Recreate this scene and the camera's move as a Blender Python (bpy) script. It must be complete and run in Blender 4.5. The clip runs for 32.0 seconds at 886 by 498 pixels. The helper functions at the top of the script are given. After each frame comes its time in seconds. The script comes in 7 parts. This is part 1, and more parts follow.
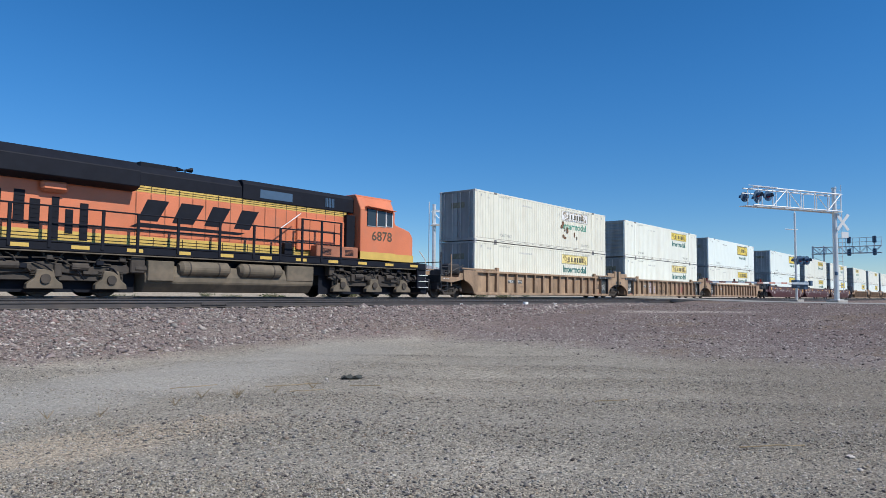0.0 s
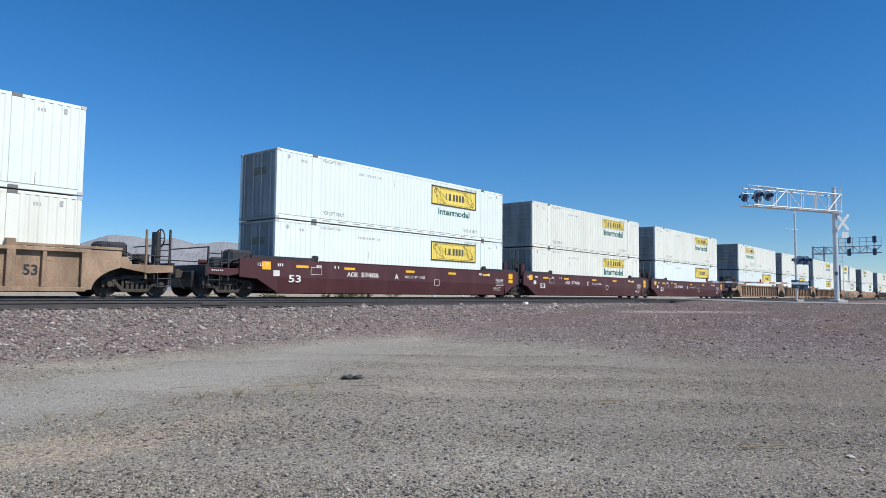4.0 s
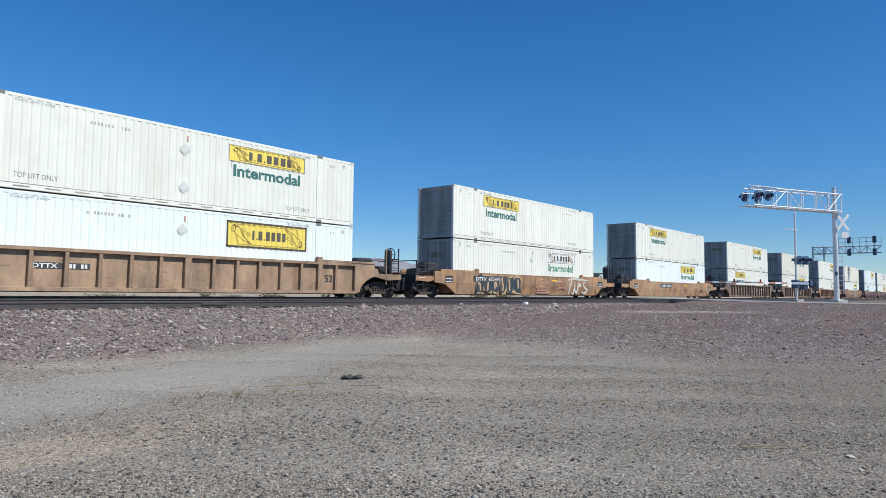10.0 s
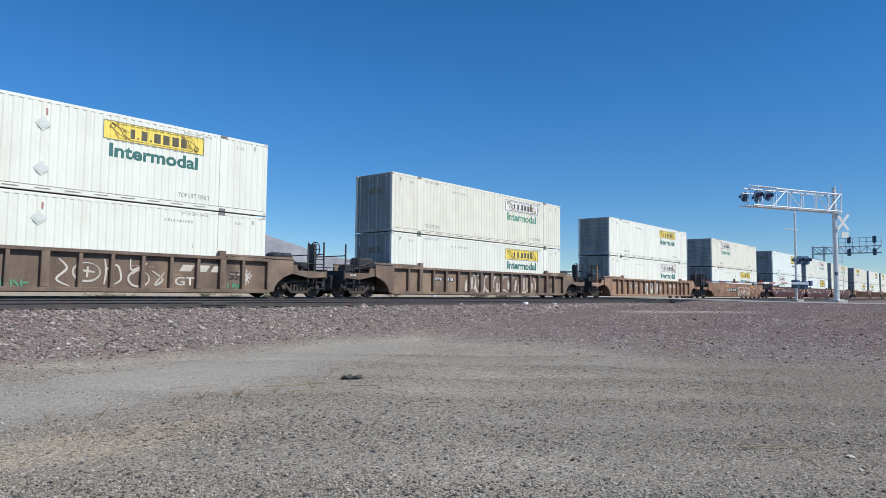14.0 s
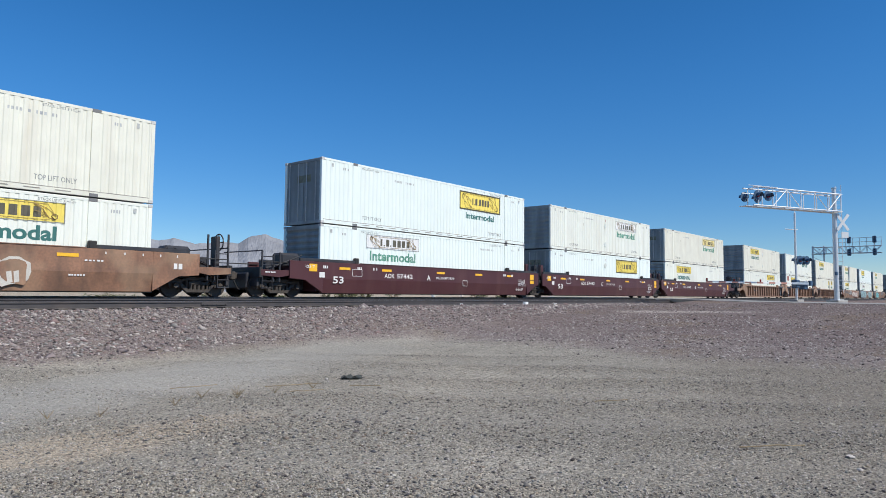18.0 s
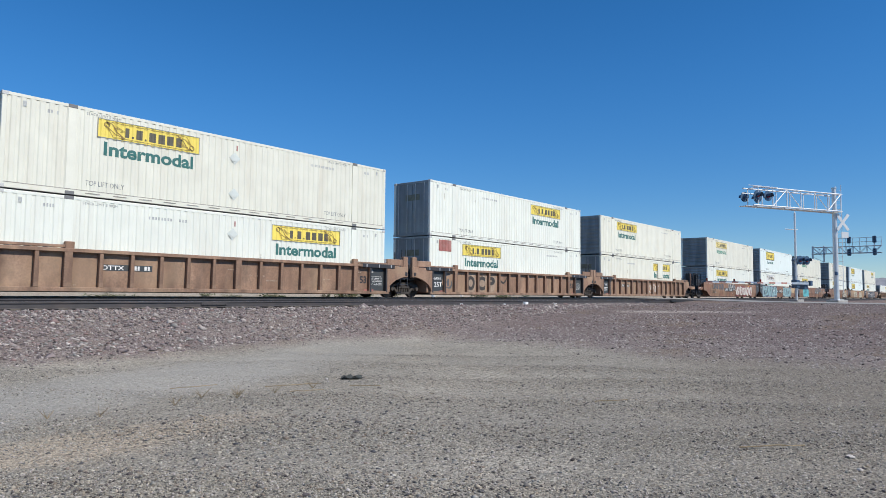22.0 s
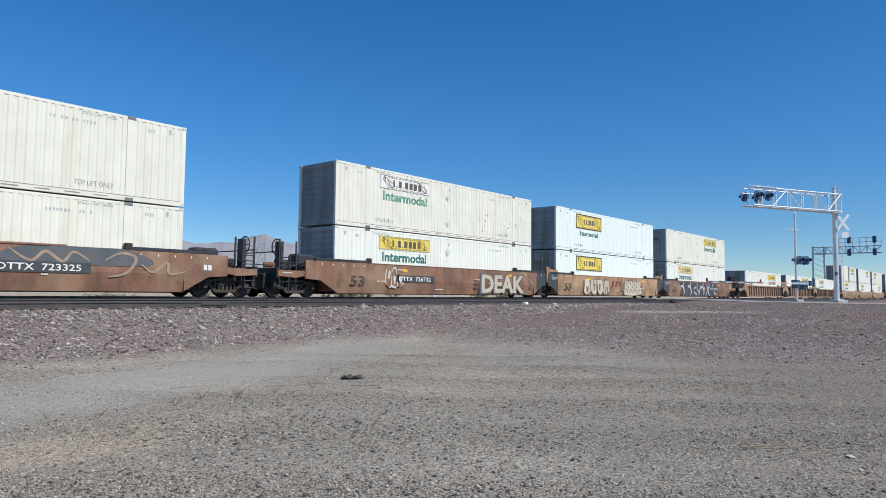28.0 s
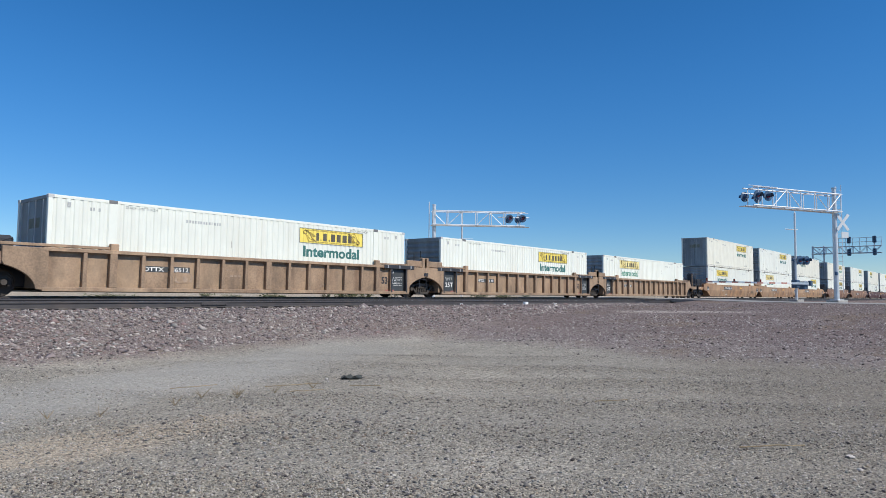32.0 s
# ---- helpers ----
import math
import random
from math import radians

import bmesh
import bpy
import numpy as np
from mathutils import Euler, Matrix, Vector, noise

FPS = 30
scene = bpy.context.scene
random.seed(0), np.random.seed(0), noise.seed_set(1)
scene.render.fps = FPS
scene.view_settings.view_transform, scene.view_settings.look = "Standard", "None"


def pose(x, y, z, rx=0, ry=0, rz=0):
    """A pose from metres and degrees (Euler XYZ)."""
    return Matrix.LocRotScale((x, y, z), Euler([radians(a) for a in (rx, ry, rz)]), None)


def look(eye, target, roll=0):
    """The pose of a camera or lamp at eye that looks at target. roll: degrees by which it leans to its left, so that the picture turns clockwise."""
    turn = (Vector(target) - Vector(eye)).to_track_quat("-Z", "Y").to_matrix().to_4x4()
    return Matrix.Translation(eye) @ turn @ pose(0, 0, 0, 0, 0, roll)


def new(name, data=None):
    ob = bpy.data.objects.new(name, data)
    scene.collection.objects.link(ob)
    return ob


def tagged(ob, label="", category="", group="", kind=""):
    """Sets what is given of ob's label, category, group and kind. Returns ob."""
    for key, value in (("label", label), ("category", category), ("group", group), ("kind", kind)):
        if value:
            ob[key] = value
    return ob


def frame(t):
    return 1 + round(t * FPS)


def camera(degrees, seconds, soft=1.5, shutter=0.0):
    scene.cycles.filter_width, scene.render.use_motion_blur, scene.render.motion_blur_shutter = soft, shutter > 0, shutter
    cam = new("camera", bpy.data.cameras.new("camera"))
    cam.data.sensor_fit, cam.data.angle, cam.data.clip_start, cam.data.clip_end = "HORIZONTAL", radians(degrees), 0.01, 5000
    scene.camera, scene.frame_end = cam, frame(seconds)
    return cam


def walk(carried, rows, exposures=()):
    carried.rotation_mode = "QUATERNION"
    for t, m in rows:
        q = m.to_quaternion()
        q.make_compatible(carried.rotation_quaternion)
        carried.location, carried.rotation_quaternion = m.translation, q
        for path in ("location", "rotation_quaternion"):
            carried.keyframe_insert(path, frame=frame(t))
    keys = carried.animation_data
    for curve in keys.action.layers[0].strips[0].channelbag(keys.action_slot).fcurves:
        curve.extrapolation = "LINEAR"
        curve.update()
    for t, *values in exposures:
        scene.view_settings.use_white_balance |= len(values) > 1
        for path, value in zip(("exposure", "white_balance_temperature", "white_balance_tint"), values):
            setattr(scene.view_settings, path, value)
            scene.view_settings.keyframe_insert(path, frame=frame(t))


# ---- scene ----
import itertools

# Eye 1.5 m over the yard; the track runs along x, the train drives towards -x.
EYE = 1.5
SPEED = 18.82
cam = camera(67.0, 32.0, soft=0.75)
STAND = pose(0, 0, EYE, 90 + 3.79, -0.56, -50.2)
walk(cam, [(0.0, STAND), (32.0, STAND)], exposures=[(0.0, 0.0), (32.0, 0.0)])

# ---- light ----
SUN_TO = Vector((0.10, -0.69, 0.715)).normalized()
world = bpy.data.worlds.new("desert_sky")
scene.world = world
world.use_nodes = True
wn = world.node_tree.nodes
sky = wn.new("ShaderNodeTexSky")
sky.sky_type, sky.sun_disc = "NISHITA", False
sky.sun_elevation = math.asin(SUN_TO.z)
sky.sun_rotation = math.atan2(SUN_TO.x, SUN_TO.y)
sky.air_density, sky.dust_density, sky.ozone_density, sky.altitude = 1.0, 0.0, 6.0, 1500
wn["Background"].inputs["Strength"].default_value = 0.133
tone = wn.new("ShaderNodeHueSaturation")
tone.inputs["Saturation"].default_value = 1.24
world.node_tree.links.new(sky.outputs[0], tone.inputs["Color"])
# dry dust low in the air takes some light from the sky all round the horizon
aim = wn.new("ShaderNodeTexCoord")
split = wn.new("ShaderNodeSeparateXYZ")
low = wn.new("ShaderNodeMapRange")
low.interpolation_type = "SMOOTHSTEP"
low.inputs[1].default_value, low.inputs[2].default_value = 0.0, 0.34
low.inputs[3].default_value, low.inputs[4].default_value = 0.85, 0.0
dusty_air = wn.new("ShaderNodeMix")
dusty_air.data_type, dusty_air.blend_type = "RGBA", "MULTIPLY"
dusty_air.inputs[7].default_value = (0.71, 0.73, 0.74, 1)
for a, b in ((aim.outputs["Generated"], split.inputs[0]), (split.outputs[2], low.inputs[0]), (low.outputs[0], dusty_air.inputs[0]),
             (tone.outputs[0], dusty_air.inputs[6]), (dusty_air.outputs[2], wn["Background"].inputs["Color"])):
    world.node_tree.links.new(a, b)
sun_data = bpy.data.lights.new("sun", "SUN")
sun_data.energy, sun_data.angle, sun_data.color = 4.6, radians(0.53), (1.0, 0.95, 0.87)
sun = new("sun", sun_data)
sun.matrix_world = look(SUN_TO * 300, (0, 0, 0))

# ---- heights and lines of the plan ----
TRACK_Y, RAIL_Z = 23.96, 1.28          # the train's track: middle, top of rail
NEAR_Y, NEAR_Z = 19.7, 1.21            # the empty track before it
GAUGE = 1.435


# ---- materials ----
def mat(name, base, rough=0.6, metal=0.0, var=0.12, scale=3.0, fine=40.0, bump=0.0, bump_scale=60.0,
        dirt=None, dirt_amt=0.0, dirt_scale=1.2, streak=False, per_object=0.0, islands=0.0, spec=0.5, grime=0.0):
    """A procedural surface: base colour varied at two sizes, stains of a second colour, fine relief."""
    m = bpy.data.materials.new(name)
    m.use_nodes = True
    nt = m.node_tree
    n, ln = nt.nodes, nt.links
    bsdf = n["Principled BSDF"]
    co = n.new("ShaderNodeTexCoord")
    mp = n.new("ShaderNodeMapping")
    ln.new(co.outputs["Object"], mp.inputs["Vector"])

    def noise_node(sc, detail=4.0, stretch=None):
        t = n.new("ShaderNodeTexNoise")
        t.inputs["Scale"].default_value, t.inputs["Detail"].default_value = sc, detail
        src = mp
        if stretch:
            src = n.new("ShaderNodeMapping")
            src.inputs["Scale"].default_value = stretch
            ln.new(co.outputs["Object"], src.inputs["Vector"])
        ln.new(src.outputs[0], t.inputs["Vector"])
        return t

    def mix(kind, a, b, fac):
        x = n.new("ShaderNodeMix")
        x.data_type, x.blend_type = "RGBA", kind
        for socket, value in ((x.inputs[0], fac), (x.inputs[6], a), (x.inputs[7], b)):
            if isinstance(value, (int, float)):
                socket.default_value = value
            elif isinstance(value, tuple):
                socket.default_value = (*value, 1)
            else:
                ln.new(value, socket)
        return x.outputs[2]

    def ramp(value, lo, hi, a=0.0, b=1.0):
        x = n.new("ShaderNodeMapRange")
        x.inputs[1].default_value, x.inputs[2].default_value = lo, hi
        x.inputs[3].default_value, x.inputs[4].default_value = a, b
        ln.new(value, x.inputs[0])
        return x.outputs[0]

    col = tuple(base)
    big = noise_node(scale)
    small = noise_node(fine, 3.0)
    v1 = ramp(big.outputs[0], 0.3, 0.7, 1 - var, 1 + var)
    v2 = ramp(small.outputs[0], 0.3, 0.7, 1 - var * 0.7, 1 + var * 0.7)
    mul = n.new("ShaderNodeMath")
    mul.operation = "MULTIPLY"
    ln.new(v1, mul.inputs[0]), ln.new(v2, mul.inputs[1])
    value = mul.outputs[0]
    for amount, source in ((per_object, "obj"), (islands, "isl")):
        if amount:
            src = n.new("ShaderNodeObjectInfo").outputs["Random"] if source == "obj" else n.new("ShaderNodeNewGeometry").outputs["Random Per Island"]
            r = ramp(src, 0, 1, 1 - amount, 1 + amount)
            mm = n.new("ShaderNodeMath")
            mm.operation = "MULTIPLY"
            ln.new(value, mm.inputs[0]), ln.new(r, mm.inputs[1])
            value = mm.outputs[0]
    hsv = n.new("ShaderNodeHueSaturation")
    hsv.inputs["Color"].default_value = (*col, 1)
    ln.new(value, hsv.inputs["Value"])
    out = hsv.outputs[0]
    if dirt and dirt_amt:
        d = noise_node(dirt_scale, 6.0, (1, 1, 0.12) if streak else None)
        fac = ramp(d.outputs[0], 0.62 - 0.35 * dirt_amt, 0.78, 0, min(1.0, dirt_amt * 1.4))
        out = mix("MIX", out, tuple(dirt), fac)
    if grime:
        g = noise_node(2.6, 7.0, (1.0, 1.0, 0.35))
        out = mix("MIX", out, (0.055, 0.042, 0.034), ramp(g.outputs[0], 0.47, 0.74, 0, grime))
        p = noise_node(0.55, 3.0)
        out = mix("MIX", out, (0.42, 0.30, 0.19), ramp(p.outputs[0], 0.52, 0.64, 0, grime * 0.62))
    ln.new(out, bsdf.inputs["Base Color"])
    bsdf.inputs["Metallic"].default_value = metal
    bsdf.inputs["Specular IOR Level"].default_value = spec
    ln.new(ramp(small.outputs[0], 0.3, 0.7, max(0.03, rough - 0.1), min(1, rough + 0.1)), bsdf.inputs["Roughness"])
    if bump:
        bn = n.new("ShaderNodeBump")
        bn.inputs["Strength"].default_value, bn.inputs["Distance"].default_value = 1.0, bump
        ln.new(noise_node(bump_scale, 5.0).outputs[0], bn.inputs["Height"])
        ln.new(bn.outputs[0], bsdf.inputs["Normal"])
    return m


RUST = (0.13, 0.06, 0.035)
DUST = (0.36, 0.27, 0.19)
M = {}
M["white"] = mat("white_container_paint", (0.765, 0.785, 0.70), 0.5, var=0.04, scale=1.2, dirt=(0.56, 0.50, 0.40), dirt_amt=0.3, dirt_scale=1.3, streak=True, per_object=0.04)
M["bright"] = mat("fresh_white_paint", (0.775, 0.845, 0.80), 0.42, var=0.02, scale=1.0, dirt=(0.6, 0.57, 0.52), dirt_amt=0.12, dirt_scale=1.0, streak=True, per_object=0.03)
M["cream"] = mat("aged_white_paint", (0.725, 0.72, 0.615), 0.6, var=0.05, scale=1.4, dirt=(0.52, 0.45, 0.34), dirt_amt=0.3, dirt_scale=1.6, streak=True, per_object=0.04)
# end paint darker than the sides: their shade put into the colour, plus grime
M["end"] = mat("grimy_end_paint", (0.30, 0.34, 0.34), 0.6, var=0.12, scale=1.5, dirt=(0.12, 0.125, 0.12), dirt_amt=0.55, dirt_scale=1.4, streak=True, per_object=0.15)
M["cont_dark"] = mat("container_seam_steel", (0.17, 0.175, 0.175), 0.6, dirt=RUST, dirt_amt=0.4)
M["cont_steel"] = mat("container_grey_frame", (0.55, 0.55, 0.53), 0.55, dirt=RUST, dirt_amt=0.3)
M["yellow"] = mat("yellow_decal", (0.83, 0.66, 0.13), 0.45, var=0.05, per_object=0.08)
M["yellow_faded"] = mat("faded_yellow_decal", (0.84, 0.71, 0.30), 0.55, var=0.08, dirt=(0.76, 0.72, 0.6), dirt_amt=0.35, dirt_scale=3)
M["panel_white"] = mat("white_decal", (0.78, 0.78, 0.76), 0.5, var=0.04)
M["green"] = mat("green_letter_film", (0.042, 0.155, 0.138), 0.5, var=0.06)
M["green_faded"] = mat("faded_green_letter_film", (0.09, 0.27, 0.19), 0.6, var=0.25, scale=2.0, dirt=(0.6, 0.68, 0.62), dirt_amt=0.35, dirt_scale=4)
M["ink"] = mat("black_letter_film", (0.085, 0.072, 0.045), 0.5, var=0.05)
M["name_ink"] = mat("worn_dark_name_paint", (0.11, 0.10, 0.07), 0.55, var=0.15, scale=5)
M["ink_brown"] = mat("brown_scroll_line", (0.27, 0.18, 0.06), 0.55, var=0.1)
M["ink_soft"] = mat("worn_grey_lettering", (0.24, 0.255, 0.25), 0.6, var=0.2, scale=6)
M["stencil_grey"] = mat("pale_grey_stencil", (0.44, 0.455, 0.44), 0.6, var=0.2, scale=6)
M["letter_white"] = mat("white_stencil", (0.72, 0.71, 0.68), 0.6, var=0.06, scale=5)
M["tan"] = mat("weathered_tan_steel", (0.325, 0.222, 0.142), 0.65, var=0.28, scale=0.9, fine=18, dirt=RUST, dirt_amt=0.36, dirt_scale=1.5, streak=True, per_object=0.12, grime=0.5)
M["rust_tan"] = mat("rusty_tan_steel", (0.31, 0.195, 0.13), 0.7, var=0.28, scale=1.0, fine=18, dirt=RUST, dirt_amt=0.6, dirt_scale=1.3, streak=True, per_object=0.15, grime=0.5)
M["grey_brown"] = mat("greyed_brown_steel", (0.155, 0.108, 0.08), 0.7, var=0.2, scale=1.0, fine=18, dirt=(0.3, 0.25, 0.2), dirt_amt=0.35, dirt_scale=1.3, streak=True, per_object=0.12, grime=0.5)
M["brown"] = mat("weathered_brown_steel", (0.25, 0.13, 0.078), 0.62, var=0.26, scale=0.7, fine=14, dirt=(0.13, 0.075, 0.05), dirt_amt=0.5, dirt_scale=0.8, per_object=0.1, grime=0.55)
M["orange_tan"] = mat("sunburnt_orange_tan_steel", (0.43, 0.25, 0.125), 0.6, var=0.2, scale=0.6, fine=14, dirt=(0.19, 0.12, 0.085), dirt_amt=0.6, dirt_scale=0.9, per_object=0.08, grime=0.7)
M["maroon"] = mat("maroon_car_paint", (0.072, 0.023, 0.025), 0.5, var=0.1, scale=0.8, dirt=(0.16, 0.08, 0.065), dirt_amt=0.3, dirt_scale=0.9, streak=True, per_object=0.06)
M["black"] = mat("black_steel", (0.022, 0.021, 0.02), 0.6, var=0.15, dirt=(0.09, 0.075, 0.06), dirt_amt=0.3)
M["truck"] = mat("dusty_cast_steel", (0.050, 0.042, 0.036), 0.8, var=0.2, scale=5, dirt=(0.10, 0.08, 0.06), dirt_amt=0.4, dirt_scale=3, bump=0.004)
M["wheel"] = mat("wheel_steel", (0.06, 0.048, 0.04), 0.6, metal=0.3, var=0.15, scale=6)
M["grey_panel"] = mat("dark_consolidated_stencil_plate", (0.048, 0.056, 0.06), 0.6, var=0.1, dirt=(0.14, 0.10, 0.07), dirt_amt=0.2)
M["reflector"] = mat("yellow_reflector", (0.85, 0.47, 0.03), 0.4, var=0.05, scale=8)
M["orange"] = mat("locomotive_orange", (0.62, 0.19, 0.09), 0.45, var=0.1, scale=0.8, dirt=(0.46, 0.20, 0.12), dirt_amt=0.3, dirt_scale=1.2)
M["loco_yellow"] = mat("locomotive_yellow", (0.60, 0.41, 0.10), 0.45, var=0.07, dirt=(0.4, 0.24, 0.08), dirt_amt=0.25)
M["loco_black"] = mat("locomotive_black", (0.011, 0.013, 0.02), 0.6, var=0.15, dirt=(0.02, 0.018, 0.017), dirt_amt=0.2, spec=0.14)
M["tank"] = mat("dusty_fuel_tank", (0.125, 0.104, 0.076), 0.8, var=0.18, dirt=(0.26, 0.2, 0.14), dirt_amt=0.4, dirt_scale=2)
M["glass"] = mat("dark_window_glass", (0.03, 0.04, 0.05), 0.08, var=0.02)
M["frame_grey"] = mat("grey_window_frame", (0.35, 0.36, 0.37), 0.5)
M["galv"] = mat("galvanised_steel", (0.62, 0.64, 0.65), 0.42, metal=0.35, var=0.08, scale=4, dirt=(0.4, 0.38, 0.35), dirt_amt=0.2)
# grey steel made paler and bluer, with distance haze in the colour
M["bridge"] = mat("dull_grey_lattice_steel", (0.34, 0.41, 0.48), 0.6, var=0.1)
M["alu"] = mat("aluminium_paint", (0.70, 0.72, 0.73), 0.45, metal=0.2, var=0.05)
# black hood tinted blue: air haze is put into its colour
M["hood"] = mat("black_signal_hood", (0.05, 0.10, 0.17), 0.5, var=0.1)
M["lens_red"] = mat("red_lens", (0.25, 0.01, 0.012), 0.15, var=0.02)
M["sign_white"] = mat("white_sign_sheet", (0.66, 0.68, 0.68), 0.4, var=0.03)
M["gate_red"] = mat("red_gate_stripe", (0.44, 0.22, 0.17), 0.5)
M["gate_white"] = mat("white_gate_stripe", (0.74, 0.74, 0.72), 0.5)
M["concrete"] = mat("pale_concrete", (0.42, 0.40, 0.37), 0.85, var=0.1, scale=2, bump=0.003)
M["asphalt"] = mat("worn_asphalt", (0.28, 0.27, 0.25), 0.9, var=0.12, scale=0.6, fine=30, dirt=(0.22, 0.2, 0.18), dirt_amt=0.35, dirt_scale=0.5, bump=0.004)
M["rail"] = mat("rusty_rail", (0.058, 0.052, 0.052), 0.6, var=0.15, scale=3, dirt=(0.14, 0.10, 0.08), dirt_amt=0.3)
M["rail_head"] = mat("worn_rail_head", (0.34, 0.34, 0.36), 0.3, metal=0.9, var=0.1, scale=2)
M["tie"] = mat("weathered_tie", (0.10, 0.085, 0.07), 0.9, var=0.25, scale=4, per_object=0.2)
M["sage"] = mat("desert_brush_leaf", (0.085, 0.105, 0.045), 0.8, var=0.3, islands=0.35)
M["twig"] = mat("dry_twig", (0.30, 0.23, 0.14), 0.9, var=0.25, islands=0.2)


def stone_mix(name, shades):
    """Loose stone: each stone takes one of several shades, with fine grain."""
    m = mat(name, (0.5, 0.5, 0.5), 0.9, var=0.14, scale=12, fine=60, islands=0.18)
    nt = m.node_tree
    tint = nt.nodes.new("ShaderNodeValToRGB")
    tint.color_ramp.interpolation = "CONSTANT"
    for i, c in enumerate(shades):
        e = tint.color_ramp.elements[i] if i < 2 else tint.color_ramp.elements.new(i / len(shades))
        e.position = i / len(shades)
        e.color = (*c, 1)
    pick = nt.nodes.new("ShaderNodeMath")
    pick.operation = "FRACT"
    seven = nt.nodes.new("ShaderNodeMath")
    seven.operation = "MULTIPLY"
    seven.inputs[1].default_value = 7.31
    geo = nt.nodes.new("ShaderNodeNewGeometry")
    hsv = next(q for q in nt.nodes if q.bl_idname == "ShaderNodeHueSaturation")
    nt.links.new(geo.outputs["Random Per Island"], seven.inputs[0])
    nt.links.new(seven.outputs[0], pick.inputs[0])
    nt.links.new(pick.outputs[0], tint.inputs[0])
    nt.links.new(tint.outputs[0], hsv.inputs["Color"])
    return m


M["ballast"] = stone_mix("mauve_ballast_stone", ((0.25, 0.205, 0.195), (0.36, 0.32, 0.29), (0.12, 0.098, 0.096), (0.235, 0.163, 0.148), (0.26, 0.245, 0.225), (0.20, 0.163, 0.158), (0.295, 0.24, 0.215), (0.165, 0.133, 0.13)))
M["gravel"] = stone_mix("grey_tan_gravel_stone", ((0.295, 0.265, 0.212), (0.43, 0.39, 0.32), (0.115, 0.105, 0.095), (0.305, 0.258, 0.195), (0.265, 0.248, 0.212), (0.35, 0.318, 0.255), (0.19, 0.166, 0.135)))
M["dark_stone"] = mat("dark_stone", (0.095, 0.08, 0.075), 0.9, var=0.25, scale=9, islands=0.4)
M["pale_stone"] = mat("pale_stone", (0.43, 0.385, 0.35), 0.85, var=0.1, scale=9, islands=0.25)
M["paper"] = mat("white_litter", (0.80, 0.80, 0.80), 0.6, var=0.03)


# ---- mesh helpers ----
def box(bm, x0, x1, y0, y1, z0, z1):
    v = [bm.verts.new(p) for p in ((x0, y0, z0), (x1, y0, z0), (x1, y1, z0), (x0, y1, z0), (x0, y0, z1), (x1, y0, z1), (x1, y1, z1), (x0, y1, z1))]
    for f in ((3, 2, 1, 0), (4, 5, 6, 7), (0, 1, 5, 4), (1, 2, 6, 5), (2, 3, 7, 6), (3, 0, 4, 7)):
        bm.faces.new([v[i] for i in f])
    return bm


def slab(bm, outline, y0, y1):
    """A plate of an x-z outline between two y."""
    a = [bm.verts.new((x, y0, z)) for x, z in outline]
    b = [bm.verts.new((x, y1, z)) for x, z in outline]
    k = len(a)
    bm.faces.new(a), bm.faces.new(b[::-1])
    for i in range(k):
        bm.faces.new((a[(i + 1) % k], a[i], b[i], b[(i + 1) % k]))
    return bm


def prism(bm, outline, x0, x1):
    """A beam of a y-z outline between two x."""
    a = [bm.verts.new((x0, y, z)) for y, z in outline]
    b = [bm.verts.new((x1, y, z)) for y, z in outline]
    k = len(a)
    bm.faces.new(a), bm.faces.new(b[::-1])
    for i in range(k):
        bm.faces.new((a[(i + 1) % k], a[i], b[i], b[(i + 1) % k]))
    return bm


def rod(bm, p, q, r, n=8, r2=None):
    p, q = Vector(p), Vector(q)
    w = (q - p).normalized()
    s = w.orthogonal().normalized()
    c = w.cross(s)
    r2 = r if r2 is None else r2
    rings = [[bm.verts.new(o + (s * math.cos(6.28319 * i / n) + c * math.sin(6.28319 * i / n)) * rr) for i in range(n)] for o, rr in ((p, r), (q, r2))]
    for i in range(n):
        bm.faces.new((rings[0][i], rings[0][(i + 1) % n], rings[1][(i + 1) % n], rings[1][i]))
    bm.faces.new(rings[0][::-1]), bm.faces.new(rings[1])
    return bm


def lathe_y(bm, cx, cz, profile, n=24):
    """A turned form about a line along y through (cx, cz): profile of (y, radius)."""
    rings = [[bm.verts.new((cx + r * math.cos(6.28319 * i / n), y, cz + r * math.sin(6.28319 * i / n))) for i in range(n)] for y, r in profile]
    for a, b in zip(rings, rings[1:]):
        for i in range(n):
            bm.faces.new((a[i], a[(i + 1) % n], b[(i + 1) % n], b[i]))
    bm.faces.new(rings[0][::-1]), bm.faces.new(rings[-1])
    return bm


def bevelled(bm, width=0.012):
    bmesh.ops.recalc_face_normals(bm, faces=bm.faces)
    edges = [e for e in bm.edges if len(e.link_faces) == 2 and e.calc_face_angle(0) > 0.6]
    bmesh.ops.bevel(bm, geom=edges, offset=width, segments=1, affect="EDGES", clamp_overlap=True)
    return bm


def mesh_of(name, bm, material, smooth=False):
    bmesh.ops.recalc_face_normals(bm, faces=bm.faces)
    me = bpy.data.meshes.new(name)
    bm.to_mesh(me)
    bm.free()
    me.materials.append(material)
    if smooth:
        me.shade_smooth()
    return me


def part(name, bm, material, parent, label="", at=None):
    """Links a bmesh, or a mesh that is shared, as one mesh object under a thing or a part."""
    me = bm if isinstance(bm, bpy.types.Mesh) else mesh_of(name, bm, material)
    ob = new(name, me)
    ob.parent = parent
    if at is not None:
        ob.matrix_basis = at
    return tagged(ob, label) if label else ob


def B():
    return bmesh.new()


TEXTS = {}


